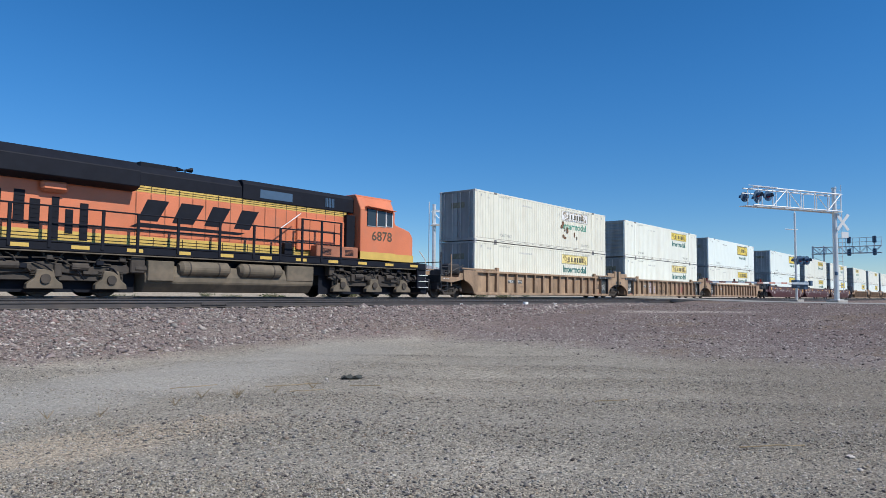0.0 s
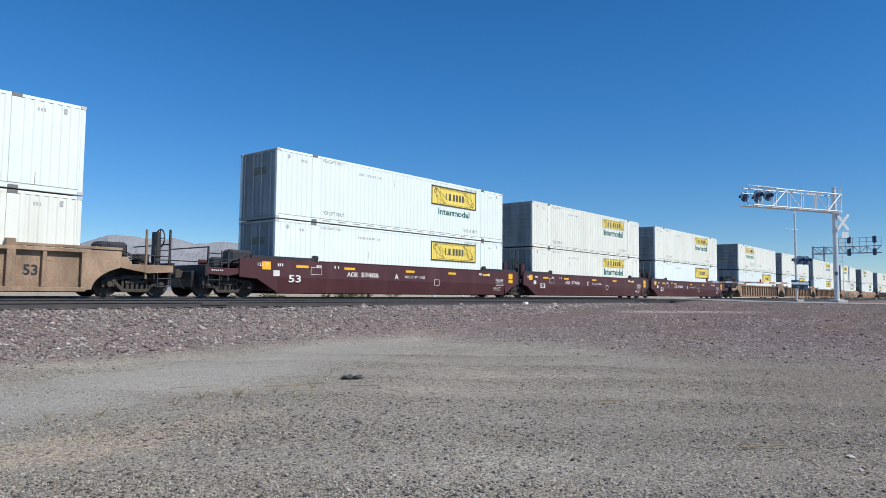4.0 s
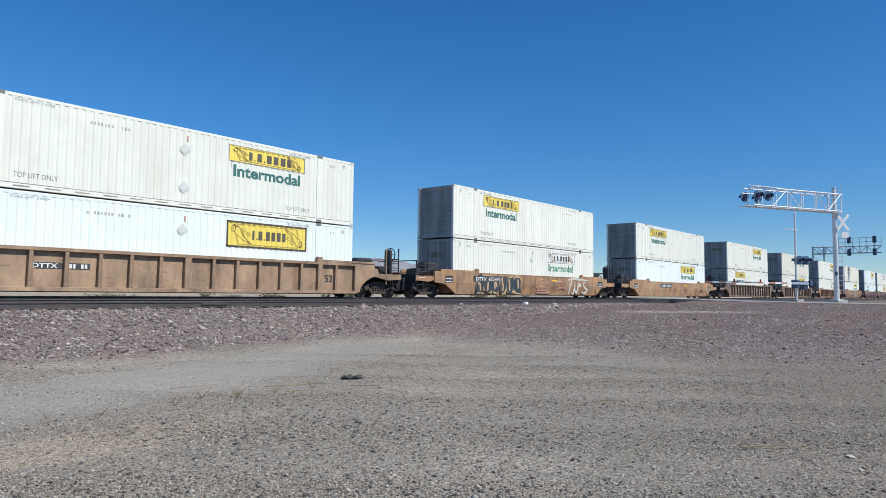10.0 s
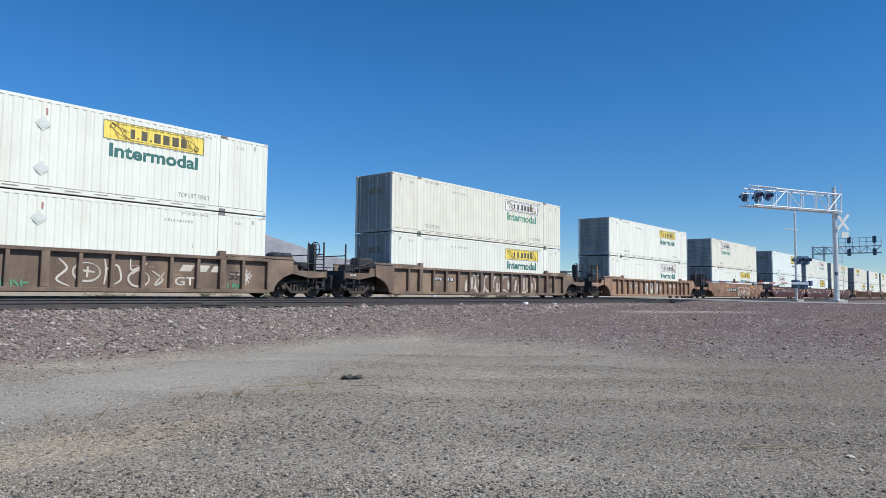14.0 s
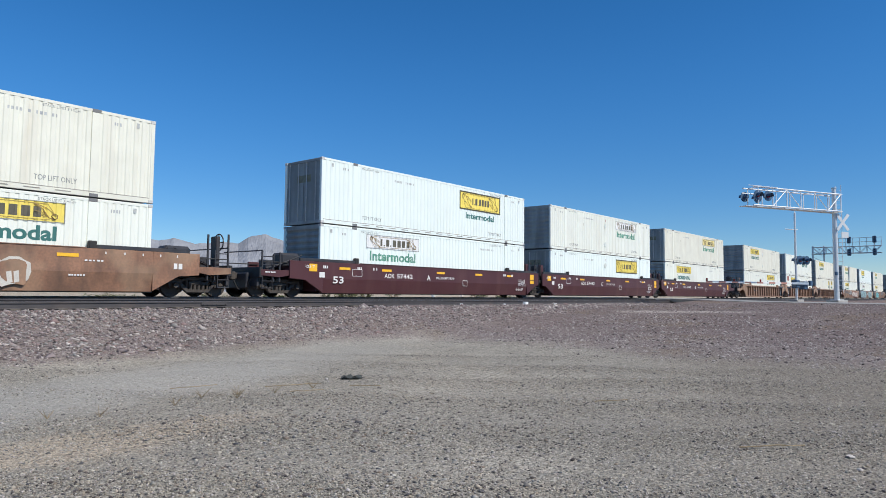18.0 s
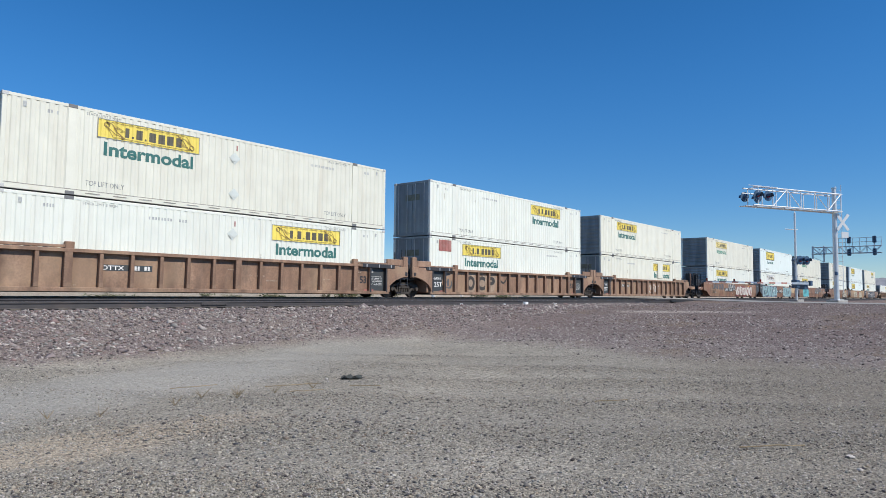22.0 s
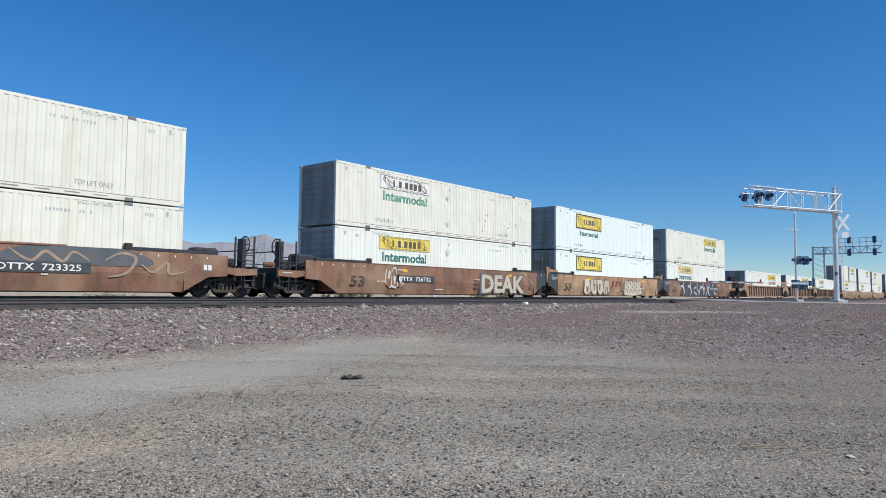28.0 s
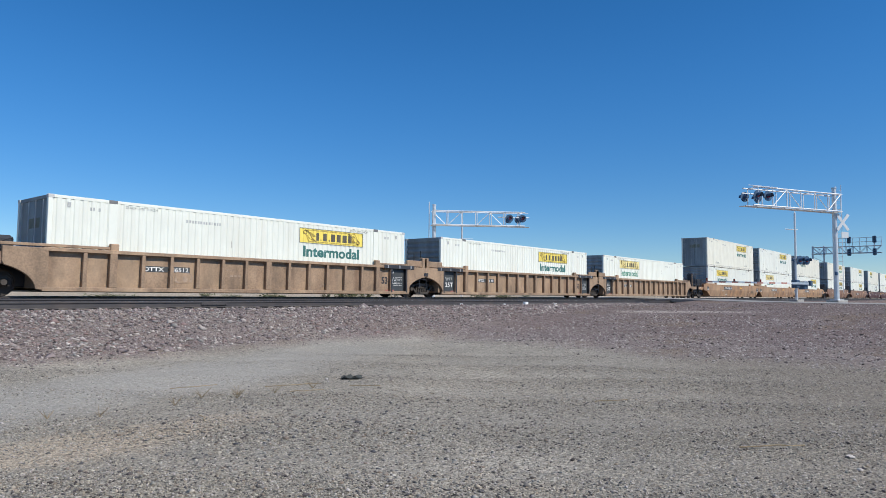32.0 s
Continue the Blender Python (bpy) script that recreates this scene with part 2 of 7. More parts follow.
def text_mesh(body, size, material, bold=0.0, width=None):
    """Lettering as a flat mesh in the x-z plane that faces -y, origin at its lower left."""
    key = (body, size, material.name, bold, width)
    if key not in TEXTS:
        cu = bpy.data.curves.new("lettering", "FONT")
        cu.body, cu.size, cu.offset, cu.resolution_u = body, size, bold, 3
        ob = bpy.data.objects.new("lettering", cu)
        scene.collection.objects.link(ob)
        bpy.context.view_layer.update()
        me = bpy.data.meshes.new_from_object(ob.evaluated_get(bpy.context.evaluated_depsgraph_get()))
        bpy.data.objects.remove(ob)
        co = np.empty(len(me.vertices) * 3)
        me.vertices.foreach_get("co", co)
        co = co.reshape(-1, 3)
        lo, hi = co[:, 0].min(), co[:, 0].max()
        k = (width / (hi - lo)) if width else 1.0
        co = np.stack([(co[:, 0] - lo) * k, np.zeros(len(co)), co[:, 1]], -1)
        me.vertices.foreach_set("co", co.ravel())
        me.materials.clear()
        me.materials.append(material)
        me.update()
        TEXTS[key] = me
    return TEXTS[key]


def bars(bm, x, y, z, width, height, count, seed=0):
    """A row of plain bars that stands for small writing."""
    r = random.Random(seed)
    step = width / count
    for i in range(count):
        if r.random() < 0.85:
            box(bm, x + i * step, x + i * step + step * r.uniform(0.5, 0.8), y - 0.004, y, z, z + height)
    return bm


def blob(cx, cz, w, h, r, n=18):
    """A lumpy closed outline."""
    ph = [r.uniform(0, 6.28) for _ in range(4)]
    out = []
    for i in range(n):
        a = 6.28319 * i / n
        k = 1 + 0.10 * math.sin(2 * a + ph[0]) + 0.10 * math.sin(3 * a + ph[1]) + 0.06 * math.sin(5 * a + ph[2])
        sx, sz = math.copysign(abs(math.cos(a)) ** 0.6, math.cos(a)), math.copysign(abs(math.sin(a)) ** 0.6, math.sin(a))
        out.append((cx + 0.5 * w * k * sx, cz + 0.5 * h * k * sz))
    return out


# ---- ground ----
def smooth(a, b, x):
    t = np.clip((np.asarray(x, float) - a) / (b - a), 0, 1)
    return t * t * (3 - 2 * t)


def ground_z(x, y):
    """Height of the ground: the yard, the ballast shoulder, the raised track bed and the rise to the crossing."""
    x, y = np.asarray(x, float), np.asarray(y, float)
    bank = smooth(13.7, 18.3, y) * (1 - smooth(27.2, 31.5, y)) * (1 - 0.0 * x)
    rise = smooth(13, 41, x) * smooth(-30, 2, y) * (1 - smooth(48, 90, y)) * (1 - smooth(75, 130, x))
    z = 0.955 * (1 - (1 - bank) * (1 - rise))
    bed = np.exp(-((y - TRACK_Y) / 2.6) ** 4) * 0.125 + np.exp(-((y - NEAR_Y) / 0.56) ** 6) * 0.12
    # shoulders that bring the yard up to the road
    s = (x - 40.2) * 0.854 - (y - 4.4) * 0.52
    shoulder = smooth(-6, -0.2, s) * (1 - smooth(8, 13, s)) * smooth(-8, 0, y) * (1 - smooth(15.5, 18, y))
    z = z + np.maximum(1.145 + 0.1 * smooth(13, 18, y) - z, 0) * shoulder
    wave = 0.03 * np.sin(x * 0.9 + 1.3 * np.sin(y * 0.5)) * np.sin(y * 0.7 + 0.4) + 0.018 * np.sin(x * 2.3 + y * 1.7)
    flat = np.clip(1 - bank - rise * 0.7, 0.15, 1) * np.exp(-(x * x + y * y) / 4000)
    return z + bed + wave * flat


def graded(near_lo, near_hi, step, far):
    inner = list(np.arange(near_lo, near_hi + 1e-6, step))
    out, d = [], step
    hi = inner[-1]
    while hi < far:
        d *= 1.28
        hi += d
        out.append(hi)
    low, d, lo = [], step, inner[0]
    while lo > -far:
        d *= 1.28
        lo -= d
        low.append(lo)
    return np.array(low[::-1] + inner + out)


def ground_material():
    m = bpy.data.materials.new("yard_gravel")
    m.use_nodes = True
    nt = m.node_tree
    n, ln = nt.nodes, nt.links
    bsdf = n["Principled BSDF"]
    co = n.new("ShaderNodeTexCoord")
    sep = n.new("ShaderNodeSeparateXYZ")
    ln.new(co.outputs["Object"], sep.inputs[0])

    def tex(scale, detail=5.0, rough=0.6):
        t = n.new("ShaderNodeTexNoise")
        t.inputs["Scale"].default_value, t.inputs["Detail"].default_value, t.inputs["Roughness"].default_value = scale, detail, rough
        ln.new(co.outputs["Object"], t.inputs["Vector"])
        return t.outputs[0]

    def math_node(op, a, b=0.0, c=0.0):
        x = n.new("ShaderNodeMath")
        x.operation = op
        for socket, value in zip(x.inputs, (a, b, c)):
            if isinstance(value, (int, float)):
                socket.default_value = value
            else:
                ln.new(value, socket)
        return x.outputs[0]

    def rng(v, lo, hi, a=0.0, b=1.0):
        x = n.new("ShaderNodeMapRange")
        x.interpolation_type = "SMOOTHSTEP"
        for i, value in enumerate((lo, hi, a, b)):
            x.inputs[i + 1].default_value = value
        ln.new(v, x.inputs[0])
        return x.outputs[0]

    def mix(a, b, fac, kind="MIX"):
        x = n.new("ShaderNodeMix")
        x.data_type, x.blend_type = "RGBA", kind
        for socket, value in ((x.inputs[0], fac), (x.inputs[6], a), (x.inputs[7], b)):
            if isinstance(value, (int, float)):
                socket.default_value = value
            elif isinstance(value, tuple):
                socket.default_value = (*value, 1)
            else:
                ln.new(value, socket)
        return x.outputs[2]

    X, Y = sep.outputs[0], sep.outputs[1]
    wob = math_node("MULTIPLY_ADD", tex(0.35, 4), 3.0, -1.5)
    wob2 = math_node("MULTIPLY_ADD", tex(1.6, 4), 1.0, -0.5)
    wobble = math_node("ADD", wob, wob2)
    # mauve ballast: beyond a line that bends towards the eye on the crossing side
    edge = math_node("SUBTRACT", Y, math_node("MULTIPLY", X, 0.04))
    pink = math_node("MAXIMUM", rng(math_node("ADD", edge, math_node("MULTIPLY", wobble, 0.5)), 13.6, 14.8), rng(math_node("ADD", X, wobble), 15.2, 18.2))
    pale = math_node("ABSOLUTE", math_node("SUBTRACT", math_node("ADD", X, math_node("MULTIPLY", wob2, 1.5)), math_node("MULTIPLY_ADD", Y, -0.30, 35.6)))
    pale = math_node("MULTIPLY", rng(pale, 0.2, 1.3, 1, 0), rng(math_node("ABSOLUTE", math_node("SUBTRACT", Y, 11.6)), 2.0, 3.6, 1, 0))
    far = rng(Y, 27.5, 31.0)
    # compacted wheel path at the foot of the ballast
    path_mid = math_node("MULTIPLY_ADD", X, 0.36, 8.9)
    off = math_node("ABSOLUTE", math_node("SUBTRACT", Y, path_mid))
    path = math_node("MULTIPLY", rng(math_node("ADD", off, math_node("MULTIPLY", wobble, 0.4)), 0.8, 2.4, 1, 0), rng(X, 7, 19, 1, 0))
    dusty = rng(tex(0.22, 5, 0.55), 0.46, 0.64)
    sandy = rng(tex(0.5, 5, 0.6), 0.56, 0.70)
    grit = tex(34, 6, 0.75)
    grit2 = tex(95, 4, 0.7)
    vor = n.new("ShaderNodeTexVoronoi")
    vor.inputs["Scale"].default_value = 26
    ln.new(co.outputs["Object"], vor.inputs["Vector"])
    vor2 = n.new("ShaderNodeTexVoronoi")
    vor2.inputs["Scale"].default_value = 60
    ln.new(co.outputs["Object"], vor2.inputs["Vector"])
    base = mix((0.308, 0.282, 0.235), (0.378, 0.343, 0.283), dusty)
    base = mix(base, (0.41, 0.355, 0.275), math_node("MULTIPLY", sandy, 0.5))
    # a strip of bare tan sand beside the wheel path
    ex = math_node("POWER", math_node("MULTIPLY", math_node("ADD", math_node("SUBTRACT", X, 2.9), math_node("MULTIPLY", wob2, 0.8)), 0.42), 2.0)
    ey = math_node("POWER", math_node("MULTIPLY", math_node("ADD", math_node("SUBTRACT", Y, 7.0), math_node("MULTIPLY", wobble, 0.35)), 1.5), 2.0)
    base = mix(base, (0.47, 0.385, 0.285), rng(math_node("ADD", ex, ey), 0.25, 1.2, 0.75, 0.0))
    base = mix(base, (0.214, 0.184, 0.147), math_node("MULTIPLY", rng(math_node("SUBTRACT", X, math_node("MULTIPLY", Y, 2.0)), -2.0, 8.0), 0.7))
    base = mix(base, (0.345, 0.335, 0.305), math_node("MULTIPLY", path, 0.55))
    rose = mix((0.205, 0.167, 0.155), (0.25, 0.211, 0.185), rng(tex(0.28, 4), 0.42, 0.66))
    rose = mix(rose, (0.168, 0.127, 0.117), math_node("MULTIPLY", rng(X, 17, 25), rng(tex(0.4, 5), 0.30, 0.62, 0.35, 0.95)))
    rose = mix(rose, (0.20, 0.152, 0.115), math_node("MULTIPLY", rng(tex(0.33, 4), 0.52, 0.66), rng(edge, 16.2, 14.0, 0.0, 0.8)))
    base = mix(base, rose, pink)
    base = mix(base, (0.52, 0.46, 0.40), math_node("MULTIPLY", pale, 0.7))
    base = mix(base, (0.42, 0.35, 0.26), far)
    calm = math_node("SUBTRACT", 1.0, math_node("MULTIPLY", path, 0.4))
    speck = rng(grit, 0.28, 0.72, 0.52, 1.48)
    cell = n.new("ShaderNodeSeparateColor")
    ln.new(vor.outputs["Color"], cell.inputs[0])
    cell2 = n.new("ShaderNodeSeparateColor")
    ln.new(vor2.outputs["Color"], cell2.inputs[0])
    val = math_node("MULTIPLY", speck, math_node("MULTIPLY_ADD", cell.outputs[0], 0.5, 0.75))
    val = math_node("MULTIPLY", val, math_node("MULTIPLY_ADD", cell2.outputs[0], 0.4, 0.8))
    val = math_node("ADD", math_node("MULTIPLY", math_node("SUBTRACT", val, 1.0), calm), 1.0)
    hsv = n.new("ShaderNodeHueSaturation")
    ln.new(base, hsv.inputs["Color"])
    ln.new(val, hsv.inputs["Value"])
    ln.new(hsv.outputs[0], bsdf.inputs["Base Color"])
    bsdf.inputs["Roughness"].default_value = 0.95
    bsdf.inputs["Specular IOR Level"].default_value = 0.15
    bump = n.new("ShaderNodeBump")
    bump.inputs["Distance"].default_value = 0.022
    ln.new(math_node("MULTIPLY", calm, 0.9), bump.inputs["Strength"])
    height = math_node("ADD", math_node("MULTIPLY", vor.outputs["Distance"], -1.0), math_node("ADD", grit, math_node("MULTIPLY", grit2, 0.4)))
    ln.new(height, bump.inputs["Height"])
    ln.new(bump.outputs[0], bsdf.inputs["Normal"])
    return m


def build_ground():
    xs, ys = graded(-6, 62, 0.4, 4300), graded(-2, 32, 0.3, 4300)
    gx, gy = np.meshgrid(xs, ys)
    gz = ground_z(gx, gy)
    co = np.stack([gx, gy, gz], -1).reshape(-1, 3)
    nx, ny = len(xs), len(ys)
    idx = np.arange(nx * ny).reshape(ny, nx)
    faces = np.stack([idx[:-1, :-1], idx[:-1, 1:], idx[1:, 1:], idx[1:, :-1]], -1).reshape(-1, 4)
    me = bpy.data.meshes.new("ground")
    me.from_pydata(co.tolist(), [], faces.tolist())
    me.shade_smooth()
    me.materials.append(ground_material())
    return tagged(new("ground", me), "grey tan gravel yard with mauve ballast and dusty wheel path", "ground", kind="structure")


def stones(name, material, xs, ys, size, label, lift=0.25, seed=1, flat=0.7, z=None, spread=0.32):
    """Loose stones, each an irregular eight-faced lump, joined into one object."""
    r = np.random.RandomState(seed)
    k = len(xs)
    zs = ground_z(xs, ys) if z is None else z
    unit = np.array([(1, 0, 0), (-1, 0, 0), (0, 1, 0), (0, -1, 0), (0, 0, 1), (0, 0, -0.6)], float)
    s = size * np.exp(r.normal(0, spread, k))
    shape = unit[None] * r.uniform(0.55, 1.35, (k, 6, 1)) + r.uniform(-0.38, 0.38, (k, 6, 3))
    shape[:, :, 2] *= flat
    a = r.uniform(0, 6.28, k)
    c, d = np.cos(a)[:, None], np.sin(a)[:, None]
    px = shape[:, :, 0] * c - shape[:, :, 1] * d
    py = shape[:, :, 0] * d + shape[:, :, 1] * c
    half = s[:, None] * 0.5
    co = np.stack([xs[:, None] + px * half, ys[:, None] + py * half, zs[:, None] + (shape[:, :, 2] + lift) * half], -1).reshape(-1, 3)
    tri = np.array([(0, 2, 4), (2, 1, 4), (1, 3, 4), (3, 0, 4), (2, 0, 5), (1, 2, 5), (3, 1, 5), (0, 3, 5)])
    faces = (tri[None] + (np.arange(k) * 6)[:, None, None]).reshape(-1, 3)
    me = bpy.data.meshes.new(name)
    me.vertices.add(len(co)), me.loops.add(len(faces) * 3), me.polygons.add(len(faces))
    me.vertices.foreach_set("co", co.ravel())
    me.loops.foreach_set("vertex_index", faces.ravel().astype(np.int32))
    me.polygons.foreach_set("loop_start", (np.arange(len(faces)) * 3).astype(np.int32))
    me.update(calc_edges=True)
    me.materials.append(material)
    return tagged(new(name, me), label, "stones", kind="stuff")


def scatter(k, x0, x1, y0, y1, seed, keep=None, near=0.0):
    r = np.random.RandomState(seed)
    x = x0 + (x1 - x0) * r.rand(k) ** (1 + near)
    y = r.uniform(y0, y1, k)
    if keep is not None:
        ok = keep(x, y, r)
        x, y = x[ok], y[ok]
    return x, y


def in_pink(x, y, r):
    return (y - 0.04 * x + r.normal(0, 0.4, len(x)) > 14.2) | (x + r.normal(0, 0.9, len(x)) > 16.6)


def in_view(x, y):
    a = np.degrees(np.arctan2(x, y))
    return (a > 14) & (a < 87)


build_ground()


# ---- tracks ----
def rail_profile(y, top, gauge_face=1):
    """y-z outline of a flat-bottomed rail."""
    h = 0.185
    return [(y - 0.075, top - h), (y + 0.075, top - h), (y + 0.075, top - h + 0.012), (y + 0.012, top - h + 0.035), (y + 0.010, top - 0.05),
            (y + 0.036, top - 0.04), (y + 0.036, top - 0.006), (y + 0.028, top), (y - 0.028, top), (y - 0.036, top - 0.006), (y - 0.036, top - 0.04),
            (y - 0.010, top - 0.05), (y - 0.012, top - h + 0.035), (y - 0.075, top - h + 0.012)]


def track(name, mid, top, x0, x1, label, cant=0.0):
    base = new(name)
    base.location = (0, mid, top)
    tagged(base, label, "railway track", kind="structure")
    for side in (-1, 1):
        lift = cant * side
        r = part("rail", prism(B(), rail_profile(side * (GAUGE / 2 + 0.036), lift), x0, x1), M["rail"], base)
        part("running_surface", box(B(), x0, x1, side * (GAUGE / 2 + 0.036) - 0.026, side * (GAUGE / 2 + 0.036) + 0.026, lift - 0.002, lift + 0.002), M["rail_head"], r, "worn shiny steel running band")
    return base


near_track = track("near_track", NEAR_Y, NEAR_Z, -60, 400, "empty rusty railway track bedded in mauve ballast", cant=0.03)
far_track = track("train_track", TRACK_Y, RAIL_Z, -640, 420, "railway track under the passing train")
tie_me = mesh_of("tie", bevelled(box(B(), -0.115, 0.115, -1.3, 1.3, -0.36, -0.19), 0.01), M["tie"])
for base in (near_track, far_track):
    for i in range(34):
        part("tie", tie_me, None, base, at=pose(0.6 + 0.53 * i, random.uniform(-0.03, 0.03), random.uniform(-0.01, 0.004), 0, 0, random.uniform(-1, 1)))
# joint bars with bolts on the near rail
jx = 11.55
joint = part("joint_bar", box(B(), jx - 0.45, jx + 0.45, -GAUGE / 2 - 0.036 - 0.045, -GAUGE / 2 - 0.036 - 0.012, -0.15, -0.055), M["rail"], near_track, "bolted rail joint bar")
bolt_me = mesh_of("bolt", rod(B(), (0, 0, 0), (0, -0.03, 0), 0.018, 6), M["rail"])
for i in range(6):
    part("bolt", bolt_me, None, joint, at=pose(jx - 0.38 + 0.152 * i, -GAUGE / 2 - 0.081, -0.10 - 0.03))


# ---- crossing road ----
ROAD_DIR = Vector((0.52, 0.854, 0))
ROAD_SIDE = Vector((0.854, -0.52, 0))
ROAD_EDGE = Vector((40.2, 4.4, 0))


def build_road():
    bm = B()
    rows = []
    for i in range(46):
        s = -30 + i * 2.6
        row = []
        for w in (0, 0.02, 1.8, 3.6, 5.4, 7.2, 7.22):
            p = ROAD_EDGE + ROAD_DIR * s + ROAD_SIDE * w
            z = 1.16 + 0.1 * float(smooth(13, 18, p.y)) - 0.9 * float(smooth(-1, -34, p.y)) - 0.7 * float(smooth(34, 70, p.y))
            z += 0.03 * (1 - abs(w - 3.6) / 3.6)
            row.append(bm.verts.new((p.x, p.y, z - (0.2 if w in (0, 7.22) else 0))))
        rows.append(row)
    for a, b in zip(rows, rows[1:]):
        for i in range(6):
            bm.faces.new((a[i], a[i + 1], b[i + 1], b[i]))
    road = tagged(new("road", mesh_of("road", bm, M["asphalt"])), "worn grey asphalt road over the railway crossing", "road", kind="structure")
    bm = B()
    for i in range(30):
        s = -4 + i * 0.6
        p, q = ROAD_EDGE + ROAD_DIR * s, ROAD_EDGE + ROAD_DIR * (s + 0.6)
        z0, z1 = (1.18 + 0.1 * float(smooth(13, 18, a.y)) for a in (p, q))
        v = [bm.verts.new(o) for o in ((p.x - 0.5, p.y, z0), (p.x, p.y, z0), (q.x, q.y, z1), (q.x - 0.5, q.y, z1))]
        bm.faces.new(v)
    part("edge_strip", bm, M["concrete"], road, "pale concrete strip along the road edge")
    for mid, top in ((NEAR_Y, NEAR_Z), (TRACK_Y, RAIL_Z)):
        s = (mid - ROAD_EDGE.y) / ROAD_DIR.y
        c = ROAD_EDGE + ROAD_DIR * s
        for off, wide in ((-1.45, 0.62), (0, 0.62), (1.45, 0.62)):
            part("crossing_panel", bevelled(box(B(), c.x + 0.2, c.x + 8.6, mid + off - wide, mid + off + wide, top - 0.22, top + 0.004), 0.01), M["concrete"], road, "pale concrete crossing panel between the rails")


build_road()


# ---- crossing signals ----
def flasher(name, parent, at, big=0.32):
    """A round signal lamp with black backing disc and hood, facing -y in its own space."""
    f = part(name, rod(B(), (0, 0.03, 0), (0, 0.0, 0), big, 20), M["hood"], parent, "round black flasher backing", at=at)
    part("housing", rod(B(), (0, 0.28, 0), (0, 0.03, 0), 0.12, 12, 0.16), M["hood"], f)
    part("lens", rod(B(), (0, 0.0, 0), (0, -0.02, 0), 0.14, 16), M["lens_red"], f, "unlit red lens")
    bm = B()
    ring = [[bm.verts.new((rr * math.cos(a), y, rr * math.sin(a))) for a in [math.pi * (-0.1 + 1.2 * i / 10) for i in range(11)]] for rr, y in ((0.17, 0), (0.17, -0.3), (0.16, -0.3), (0.16, 0))]
    for a, b in zip(ring, ring[1:]):
        for i in range(10):
            bm.faces.new((a[i], a[i + 1], b[i + 1], b[i]))
    part("hood", bm, M["hood"], f)
    return f


def cantilever(at, turn, length, top, clear, name_label, flip=1, ladder_side=1):
    """A crossing cantilever: mast, box truss arm along local -x, flasher pairs near its tip, ladder."""
    c = new("crossing_cantilever")
    c.matrix_basis = pose(*at, 0, 0, turn)
    tagged(c, name_label, "crossing signal", "crossing cantilevers")
    part("mast", rod(B(), (0, 0, 0), (0, 0, top), 0.17, 16, 0.14), M["galv"], c)
    part("foundation", bevelled(box(B(), -0.45, 0.45, -0.45, 0.45, -0.3, 0.12), 0.02), M["concrete"], c)
    part("base_plate", bevelled(box(B(), -0.3, 0.3, -0.3, 0.3, 0.12, 0.17), 0.01), M["galv"], c)
    hi = clear + 1.15
    for y in (-0.42, 0.42):
        for z in (clear, hi):
            part("chord", rod(B(), (0.2, y, z), (-length, y, z), 0.045, 8), M["alu"], c)
        panels = 6
        for i in range(panels + 1):
            x = 0.1 - i * (length - 0.3) / panels
            part("upright", rod(B(), (x, y, clear), (x, y, hi), 0.035, 6), M["alu"], c)
            if i < panels and y * flip < 0 and i in (0, 1, 3, 4):
                x2 = x - (length - 0.3) / panels
                part("diagonal", rod(B(), (x, y, clear if i % 2 else hi), (x2, y, hi if i % 2 else clear), 0.03, 6), M["alu"], c)
    for i in range(7):
        x = 0.1 - i * (length - 0.3) / 6
        for z in (clear, hi):
            part("cross_strut", rod(B(), (x, -0.42, z), (x, 0.42, z), 0.03, 6), M["alu"], c)
    part("walkway", bevelled(box(B(), -length - 0.5, 0.3, -0.28, 0.28, clear - 0.07, clear - 0.045), 0.005), M["alu"], c, "grated aluminium walkway")
    part("hand_rail", rod(B(), (-length - 0.5, -0.5, hi + 0.05), (-length + 2.0, -0.5, hi + 0.05), 0.02, 6), M["alu"], c)
    lamp_rail = part("lamp_bar", rod(B(), (-length - 0.5, 0, clear + 0.75), (-length + 2.2, 0, clear + 0.75), 0.04, 8), M["alu"], c)
    for i, x in enumerate((-length + 0.1, -length + 0.35, -length + 1.2)):
        if i:
            flasher("flasher", c, pose(x, -0.45 * flip, clear + 0.62, 0, 0, 0 if flip > 0 else 180), 0.33)
        if i != 1:
            flasher("flasher", c, pose(x + 0.1, 0.5 * flip, clear + 0.62, 0, 0, 180 if flip > 0 else 0), 0.33)
    lx = 0.42 * ladder_side
    for y in (-0.2, 0.2):
        part("ladder_rail", rod(B(), (lx, y, 0.6), (lx, y, top + 0.25), 0.022, 6), M["alu"], c)
    rung = mesh_of("rung", rod(B(), (0, -0.2, 0), (0, 0.2, 0), 0.014, 6), M["alu"])
    for i in range(int((top - 0.6) / 0.32)):
        part("rung", rung, None, c, at=pose(lx, 0, 0.8 + 0.32 * i))
    part("cap", rod(B(), (0, 0, top), (0, 0, top + 0.06), 0.17, 12), M["galv"], c)
    return c


near_z = 1.18
canti = cantilever((51.4, 8.5, near_z), -28, 7.7, 7.65, 6.05, "galvanised crossing cantilever with hooded flashers and crossbuck")
